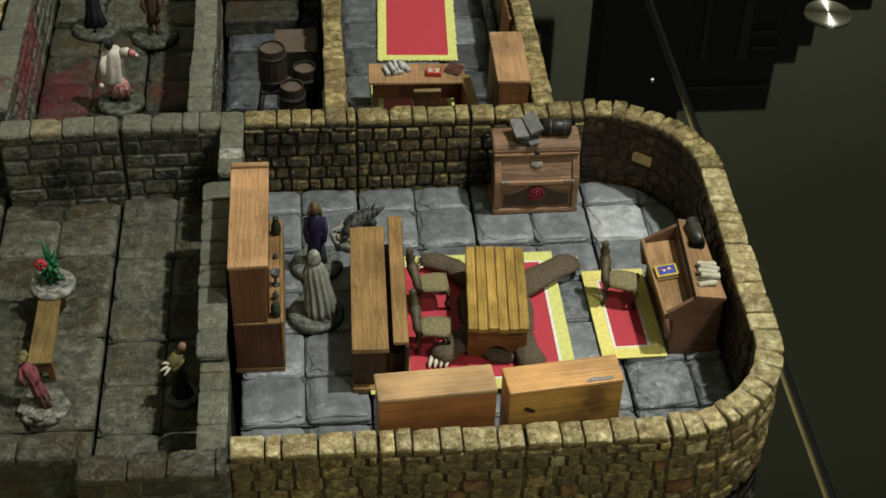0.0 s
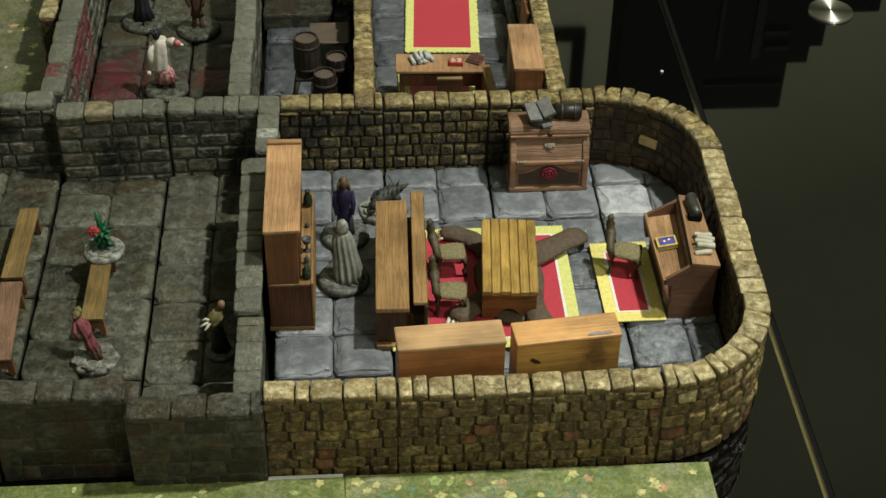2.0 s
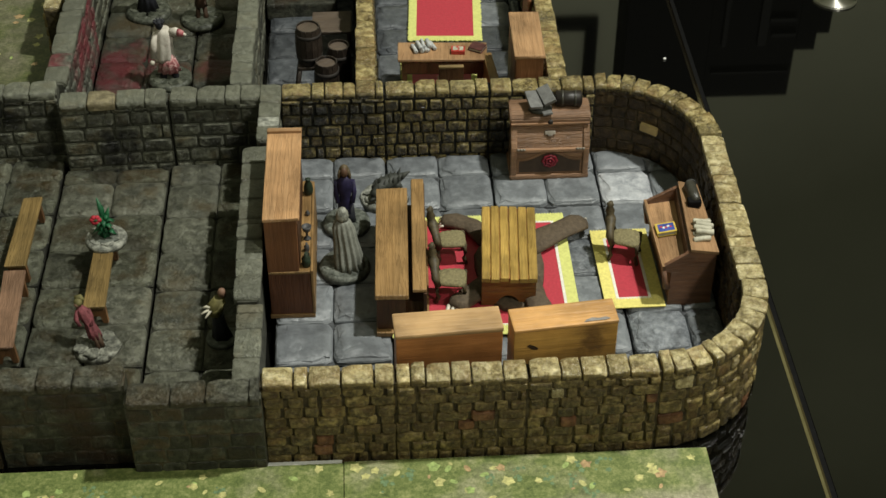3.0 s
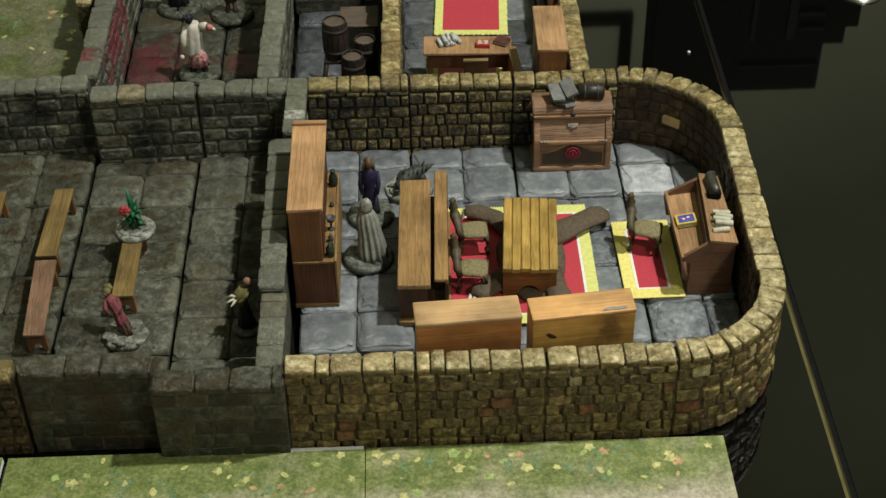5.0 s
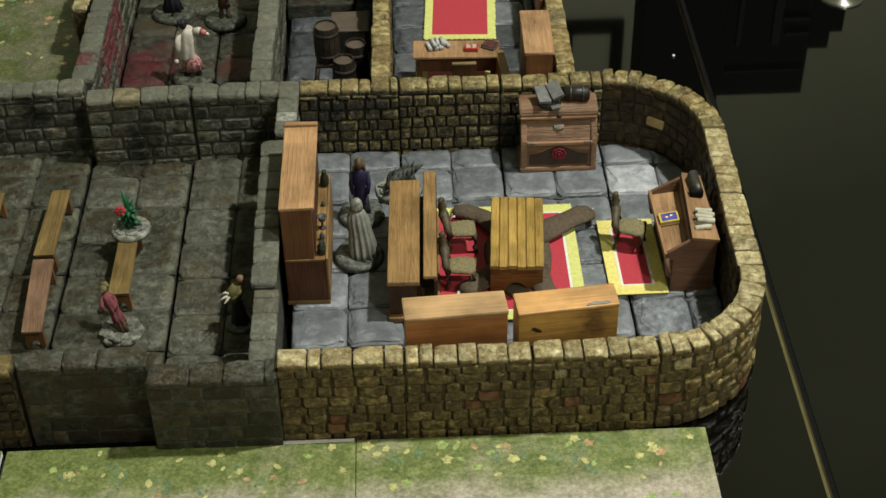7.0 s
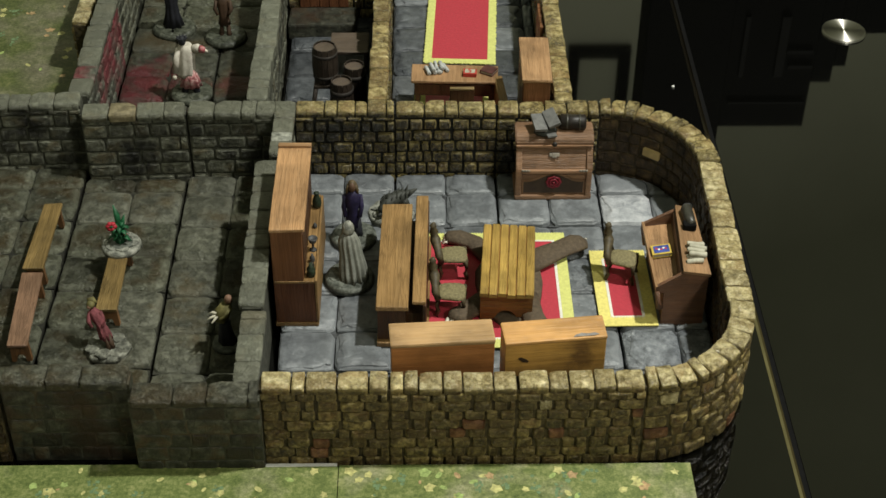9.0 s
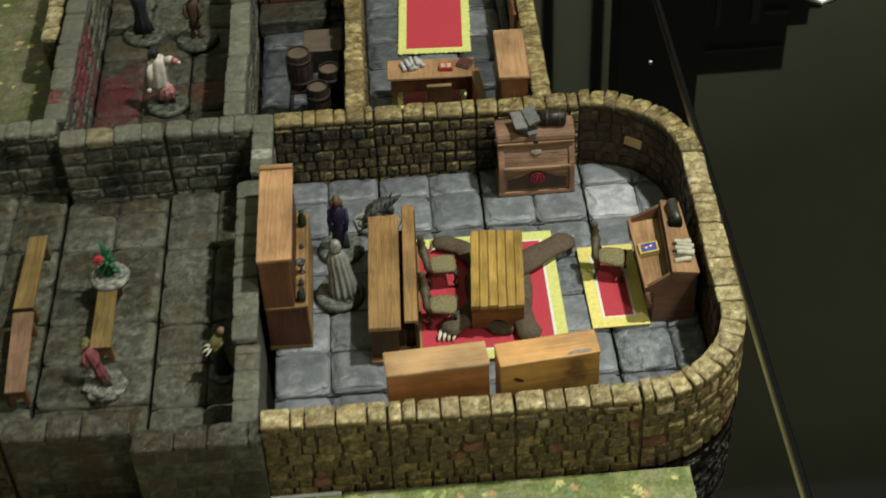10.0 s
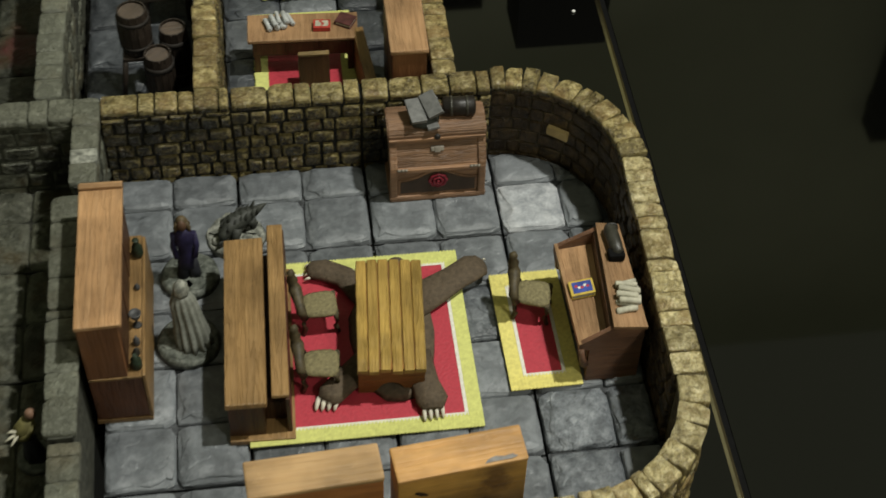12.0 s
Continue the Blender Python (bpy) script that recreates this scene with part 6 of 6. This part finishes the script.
loft(bm, [(0, 0, 0.12, 0.22, 0.18), (0, 0, 0.45, 0.15, 0.13), (0, 0, 0.7, 0.13, 0.11), (0, 0, 1.0, 0.19, 0.14), (0, 0, 1.12, 0.10, 0.10)][::-1], 36, 0, folds=8, depth=0.18)
ball(bm, -0.05, -0.02, 1.22, 0.12, 0.12, 0.13, 1)
figure("dark_figure", -3.05, 13.15, 0.0, 0, bm, [BLACK_CLOTH, FIG_MOSSY], "black robed miniature figure on a dark round base")
bm = B()
disc_base(bm, 0.48, 0.13, 1)
stones_on(bm, 0.48, 0.11, 5, 1)
for s in (-1, 1):
    tube(bm, [(s * 0.09, -0.05, 0.1, 0.065), (s * 0.08, 0.0, 0.2, 0.05), (s * 0.06, 0.0, 0.5, 0.06)], 8, 0)
    tube(bm, [(s * 0.13, 0.0, 0.98, 0.055), (s * 0.18, -0.03, 0.78, 0.05), (s * 0.12, -0.1, 0.66, 0.035)], 7, 0)
loft(bm, [(0, 0, 0.38, 0.13, 0.11), (0, 0, 0.6, 0.10, 0.085), (0, 0, 0.9, 0.13, 0.1), (0, 0, 1.02, 0.11, 0.08), (0, 0, 1.08, 0.04, 0.04)][::-1], 24, 0, folds=6, depth=0.12)
ball(bm, 0, -0.01, 1.15, 0.065, 0.07, 0.085, 2)
ball(bm, 0, 0.02, 1.17, 0.07, 0.075, 0.08, 3)
figure("brown_figure", -1.85, 12.8, 0.0, 0, bm, [BROWN_CLOTH, FIG_MOSSY, DARK_FACE, HAIR], "brown clad miniature figure on a dark round base")

# pale plaque set into the curved wall
pl = thing("plaque", 7.03, 7.325, 0.60, -38, "small pale ochre plaque on the curved wall", "plaque")
bm = B(); box(bm, -0.18, 0.18, -0.05, 0.03, 0, 0.17, 0.012, 0.006); part("plate", bm, PLAQUE, pl)


# ---- pieces: bricks, capstones and floor tiles ----
def bridge(bm, a, b, smooth):
    n = len(a)
    for i in range(n):
        bm.faces.new((a[i], a[(i + 1) % n], b[(i + 1) % n], b[i])).smooth = smooth


def crown(bm, loop, mid, smooth):
    for i in range(len(loop)):
        bm.faces.new((loop[i], loop[(i + 1) % len(loop)], mid)).smooth = smooth


def finish(bm, name, *mats):
    bmesh.ops.recalc_face_normals(bm, faces=bm.faces)
    me = bpy.data.meshes.new(name)
    bm.to_mesh(me)
    bm.free()
    for mat in mats:
        me.materials.append(mat)
    return me


def brick_mesh(k, mat):
    """A hewn face with chipped corners: width 1 in x, height 1 in z, standing 1 proud towards -y."""
    bm = B()
    way = [(t, -1) for t in (-1, -0.8, -0.3, 0.3, 0.8)] + [(1, t) for t in (-1, -0.5, 0.5)] + [(t, 1) for t in (1, 0.8, 0.3, -0.3, -0.8)] + [(-1, t) for t in (1, 0.5, -0.5)]
    chip = [random.uniform(0.0, 0.10) if abs(x) == 1 and abs(z) == 1 else random.uniform(0, 0.02) for x, z in way]

    def loop(inset, y, wild, deep):
        out = []
        for (x, z), c in zip(way, chip):
            i = inset + c + random.uniform(0, wild)
            out.append(bm.verts.new((x * (0.5 - 0.62 * i), y + random.uniform(-deep, deep), z * (0.5 - i))))
        return out

    rows = [loop(0.0, 0.3, 0.0, 0.0), loop(0.0, -0.22, 0.02, 0.08), loop(0.045, -0.66, 0.03, 0.1), loop(0.105, -0.92, 0.04, 0.08), loop(0.24, -0.96, 0.06, 0.1)]
    for n, (a, b) in enumerate(zip(rows, rows[1:])):
        bridge(bm, a, b, n > 0 and k % 3 > 0)
    crown(bm, rows[-1], bm.verts.new((random.uniform(-0.1, 0.1), random.uniform(-1.06, -0.9), random.uniform(-0.08, 0.08))), k % 3 > 0)
    return finish(bm, "brick", mat)


def cap_mesh(k, mat, flank):
    """A capstone block, one unit each way, hewn and worn round; its upper faces take mat with top light painted in."""
    bm = B()
    lip = (0.86, 0.95) if mat in (GREY, PALE_MOSS, GORE) else (0.70, 0.84)
    xs = (-0.49, -0.43, -0.18, 0.18, 0.43, 0.49)
    ys = (-0.5, -0.44, -0.16, 0.16, 0.44, 0.5)
    drop = {(0, 0): 0.0, (0, 5): 0.0, (5, 0): 0.0, (5, 5): 0.0}
    drop[random.choice(list(drop))] = random.uniform(0.1, 0.28)
    g = []
    for iy, y in enumerate(ys):
        row = []
        for ix, x in enumerate(xs):
            edges = (ix in (0, 5)) + (iy in (0, 5))
            near = (ix in (0, 1, 4, 5)) + (iy in (0, 1, 4, 5))
            z = random.uniform(*lip) - 0.10 * (edges == 2) if edges else random.uniform(0.93, 1.0) if near else random.uniform(0.96, 1.07)
            cut = drop.get((0 if ix < 3 else 5, 0 if iy < 3 else 5), 0.0)
            pull = 1 - 0.03 * (edges == 2) - random.uniform(0, 0.025) * (edges > 0) - cut * 0.12 * (near == 2)
            row.append(bm.verts.new((x * pull, y * pull, z - cut * (near == 2))))
        g.append(row)
    for iy, (a, b) in enumerate(zip(g, g[1:])):
        for i in range(5):
            bm.faces.new((a[i], a[i + 1], b[i + 1], b[i])).smooth = True
    ring = g[0] + [r[5] for r in g[1:]] + g[5][4::-1] + [r[0] for r in g[4:0:-1]]
    waist = [bm.verts.new((v.co.x * random.uniform(0.985, 1.02), v.co.y * random.uniform(0.98, 1.03), random.uniform(0.3, 0.5))) for v in ring]
    low = [bm.verts.new((v.co.x * random.uniform(0.95, 1.0), v.co.y * random.uniform(0.93, 1.0), 0.0)) for v in ring]
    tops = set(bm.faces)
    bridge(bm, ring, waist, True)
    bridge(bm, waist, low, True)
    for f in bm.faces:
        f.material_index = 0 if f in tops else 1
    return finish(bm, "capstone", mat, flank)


def tile_mesh(k, mat, worn=False):
    """A flagstone one square wide whose top lies at z = 0: a cleft plateau with a ragged outline over a lower, chipped ledge."""
    bm = B()
    side = (-1, -0.86, -0.5, -0.12, 0.3, 0.68)
    way = [(t, -1) for t in side] + [(1, t) for t in side] + [(-t, 1) for t in side] + [(-1, -t) for t in side]
    tilt = (random.uniform(-0.022, 0.022), random.uniform(-0.022, 0.022))
    at = 7.3 * k + (50 if worn else 0)
    ledge = []
    for x, y in way:
        q = noise.noise((1.1 * x + at, 1.1 * y, 0.4 * at)) + 0.35 * noise.noise((4.2 * x, 4.2 * y + at, 1.0))
        ledge.append(min(0.17, max(0.0, (0.16 if worn else 0.24) * (q - 0.05))) + random.uniform(0, 0.01))
    chip = [(random.uniform(0.015, 0.06) if worn else random.uniform(0.01, 0.055)) if abs(x) == abs(y) else (0.02 if worn else 0.008) * (abs(abs(x) - abs(y)) < 0.2) for x, y in way]

    def loop(inset, z, wild, deep, broad=0.0):
        out = []
        for (x, y), w, c in zip(way, ledge, chip):
            r = 0.497 - inset - c - broad * w - random.uniform(0, wild)
            px, py = x * r, y * r
            out.append(bm.verts.new((px * U, py * U, (z + random.uniform(-deep, deep) + (tilt[0] * px + tilt[1] * py if z > -0.1 else 0)) * U)))
        return out

    soft = 0.012 if worn else 0.0
    rows = [loop(0.0, -0.14, 0.0, 0.0), loop(0.0, -0.06, 0.012, 0.012), loop(0.014 + soft, -0.035, 0.012, 0.008), loop(0.02 + soft, -0.028, 0.006, 0.007, 1.0), loop(0.032 + 1.3 * soft, -0.006, 0.008, 0.005, 1.0)]
    inner = []
    for x, y in way:
        r = random.uniform(0.24, 0.29)
        inner.append(bm.verts.new((x * r * U, y * r * U, (random.uniform(-0.012, 0.014) + tilt[0] * x * r + tilt[1] * y * r) * U)))
    rows.append(inner)
    for n, (a, b) in enumerate(zip(rows, rows[1:])):
        bridge(bm, a, b, n in (2, 4) or worn)
    crown(bm, rows[-1], bm.verts.new((0, 0, random.uniform(-0.01, 0.012) * U)), True)
    return finish(bm, "tile", mat)


BRICKS = {m.name: [brick_mesh(k, m) for k in range(9)] for m in (YELLOW, UMBER_SHADED, SHADED_BROWN, GREY, DARK_SHADED_GREY, GORE)}
CAPS = {m.name: [cap_mesh(k, m, {OCHRE_LIT_CAP: YELLOW, DIM_LIT_CAP: UMBER_SHADED}.get(m, m)) for k in range(9)] for m in (OCHRE_LIT_CAP, DUN_CAP, DIM_LIT_CAP, GREY, GORE, PALE_MOSS)}
CAP_OF = {UMBER_SHADED.name: DIM_LIT_CAP.name, SHADED_BROWN.name: OCHRE_LIT_CAP.name, YELLOW.name: OCHRE_LIT_CAP.name, GORE.name: GREY.name, DARK_SHADED_GREY.name: GREY.name}
TILES = {m.name: [tile_mesh(k, m, m in (MOSS, PALE_MOSS, BLOODY)) for k in range(8)] for m in (SLATE, SLATE_GLARE, SLATE_DIMMED, SLATE_SPECKLED, MOSS, PALE_MOSS, BLOODY)}



def recoloured(meshes, mat):
    out = [me.copy() for me in meshes]
    for me in out:
        for k in range(len(me.materials)):
            me.materials[k] = mat
    return out


BRICKS["pale"] = recoloured(BRICKS[YELLOW.name], OCHRE_LIT_CAP)
BRICKS["red"] = recoloured(BRICKS[YELLOW.name], RED_STONE)
CAPS[FIG_PALE.name] = recoloured(CAPS[GREY.name], FIG_PALE)
CAPS[DULL_CAP.name] = recoloured(CAPS[GREY.name], DULL_CAP)
CAPS[YELLOW.name] = recoloured(CAPS[DIM_LIT_CAP.name], YELLOW)
CAP_OF[DARK_SHADED_GREY.name] = DULL_CAP.name


def odd(mat, pale):
    """The set of bricks to pick from: now and then a pale or a reddish one in an ochre wall."""
    q = random.random()
    return BRICKS["pale" if q < pale else "red" if q < pale + 0.04 else mat.name] if mat == YELLOW else BRICKS[mat.name]


def piece(name, me, parent, m):
    ob = new(name, me)
    ob.parent = parent
    ob.matrix_basis = m
    return ob


CAP_H = 0.165  # height of the capstones


def courses(h, lo=0.235, hi=0.265):
    """Heights of the courses below the capstones."""
    z, out = Z0 + 0.02, []
    while z < h - CAP_H - 0.07:
        c = random.uniform(lo, hi)
        c = min(c, h - CAP_H + 0.01 - z)
        out.append((z, c))
        z += c
    return out


def run(n, grow=1.0):
    """Lengths of the pieces along a course of length n."""
    x, out = 0.0, []
    while x < n - 0.02:
        w = random.choice((0.2, 0.26, 0.3, 0.34, 0.38, 0.44)) * random.uniform(0.9, 1.1) * grow
        if n - x - w < 0.14:
            w = n - x
        out.append((x, w))
        x += w
    return out


def face(side, ob, t, x, z, w, h, d, mat):
    """One brick on a face of a straight wall."""
    y, turn = (0.05, 0.0) if side == "r" else (t - 0.05, math.pi)
    m = Matrix.Translation(Vector((x - 0.02, y, z)) * U) @ Matrix.Rotation(turn, 4, "Z") @ Matrix.Diagonal((w * U, d * U, h * U, 1))
    piece("brick", random.choice(odd(mat, 0.04)), ob, m)


OCHRE_AT = 0.86  # the one ochre capstone of the hall
for spec in WALLS:
    if spec[0] == "line":
        _, ob, n, t, h, mat, faces = spec
        for z, c in courses(h, *((0.28, 0.32) if mat in (GREY, GORE, DARK_SHADED_GREY) else (0.245, 0.275) if mat == UMBER_SHADED else (0.19, 0.222))):
            for side in faces:
                for x, w in run(n + 0.04, 1.45 if mat in (GREY, GORE, DARK_SHADED_GREY) else 1.08 if mat == YELLOW else 0.88):
                    d, gap = (random.uniform(0.012, 0.03), random.choice((0.006, 0.01, 0.014))) if mat == DARK_SHADED_GREY else (random.uniform(0.04, 0.07), random.choice((0.014, 0.02, 0.026))) if mat in (GREY, GORE) else (random.uniform(0.045, 0.085), random.choice((0.016, 0.022, 0.03, 0.05, 0.075))) if mat == YELLOW else (random.uniform(0.045, 0.085), random.choice((0.024, 0.034, 0.044)))
                    face(side, ob, t, x + w / 2, z + c / 2, w - gap, c - (0.003 if mat == YELLOW else gap), d, mat)
        for x, w in run(n, 1.45 if mat in (GREY, GORE, DARK_SHADED_GREY) else 1.2):
            m = Matrix.Translation(Vector((x + w / 2, t / 2 + random.uniform(-0.012, 0.012), h - CAP_H)) * U) @ Matrix.Diagonal(((w - (0.005 if mat in (GREY, GORE, DARK_SHADED_GREY) else 0.012)) * U, (t + (0.0 if mat == YELLOW else -0.02 if mat == UMBER_SHADED else 0.03)) * U, (CAP_H + random.uniform(-0.02, 0.03)) * U, 1))
            kind = CAP_OF.get(mat.name, mat.name)
            if ob.name == "wall_hall_back_2" and x < OCHRE_AT < x + w:
                kind = DUN_CAP.name
            elif ob.name == "wall_west_1" and 0.3 < x + w / 2 < 0.75:
                kind = FIG_PALE.name
            elif ob.name == "wall_hall_front_3":
                kind = YELLOW.name
            elif ob.name.startswith(("wall_west", "wall_hall_back")) and random.random() < (0.3 if ob.name.endswith(("back_3", "back_4")) else 0.6):
                kind = PALE_MOSS.name
            elif ob.name == "wall_crypt_west_1" and random.random() < 0.55:
                kind = GORE.name
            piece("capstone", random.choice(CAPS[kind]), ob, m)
    else:
        _, ob, a0, a1, r, t, h, mat, faces = spec
        out = "o" in faces
        rr = r - 0.05 if out else r - t + 0.05
        for z, c in courses(h):
            for x, w in run(rr * (a1 - a0)):
                a = a0 + (x + w / 2) / rr
                rot = a + math.pi / 2 if out else a - math.pi / 2
                low = mat == SHADED_BROWN
                m = Matrix.Translation(Vector((rr * math.cos(a), rr * math.sin(a), z + c / 2)) * U) @ Matrix.Rotation(rot, 4, "Z") @ Matrix.Diagonal(((w - (0.008 if low else 0.046)) * U, random.uniform(0.03, 0.05 if low else 0.085) * U, (c - (0.010 if low else 0.024)) * U, 1))
                piece("brick", random.choice(odd(mat, 0.07)), ob, m)
        mid = r - t / 2
        for x, w in run(mid * (a1 - a0), 0.9):
            a = a0 + (x + w / 2) / mid
            m = Matrix.Translation(Vector((mid * math.cos(a), mid * math.sin(a), h - CAP_H)) * U) @ Matrix.Rotation(a + math.pi / 2, 4, "Z") @ Matrix.Diagonal(((w - 0.012) * U, (t + random.uniform(0.01, 0.05)) * U, (CAP_H + random.uniform(-0.02, 0.03)) * U, 1))
            piece("capstone", random.choice(CAPS[DIM_LIT_CAP.name if not out else CAP_OF.get(mat.name, mat.name)]), ob, m)

for ob, x0, x1, y0, y1, ox, oy, pick in FLOORS:
    for i in range(math.floor(x0 - ox), math.ceil(x1 - ox)):
        for j in range(math.floor(y0 - oy), math.ceil(y1 - oy)):
            cx, cy = i + ox + 0.5, j + oy + 0.5
            lo, hi = max(cx - 0.5, x0), min(cx + 0.5, x1)
            lo_y, hi_y = max(cy - 0.5, y0), min(cy + 0.5, y1)
            w = 0.016
            lo, hi = lo + (w if i % 2 == 0 else 0), hi - (w if i % 2 else 0)
            lo_y, hi_y = lo_y + (w if j % 2 == 0 else 0), hi_y - (w if j % 2 else 0)
            if hi - lo < 0.12 or hi_y - lo_y < 0.12:
                continue
            m = Matrix.Translation(Vector(((lo + hi) / 2, (lo_y + hi_y) / 2, ((i // 2 * 7 + j // 2 * 13) % 5 - 2) * 0.009 + random.uniform(-0.008, 0.006))) * U) @ Matrix.Rotation(random.choice((0, math.pi / 2, math.pi, -math.pi / 2)) if hi - lo > 0.95 and hi_y - lo_y > 0.95 else 0, 4, "Z") @ Matrix.Diagonal((hi - lo, hi_y - lo_y, 1, 1))
            me = random.choice(TILES[pick(i, j).name])
            corner = (6.0, 2.05) if hi_y < 2.06 else (6.0, 6.0) if lo_y > 5.9 else None
            if ob.name == "floor_chamber" and corner and lo > 5.9 and math.hypot(hi - corner[0], max(corner[1] - lo_y, hi_y - corner[1])) > 1.68:
                me = me.copy()
                me.transform(m)
                m = Matrix.Identity(4)
                for v in me.vertices:
                    away = Vector((v.co.x / U - corner[0], v.co.y / U - corner[1]))
                    if away.length > 1.66:
                        away *= 1.66 / away.length
                        v.co.x, v.co.y = (away.x + corner[0]) * U, (away.y + corner[1]) * U
            piece("tile", me, ob, m)
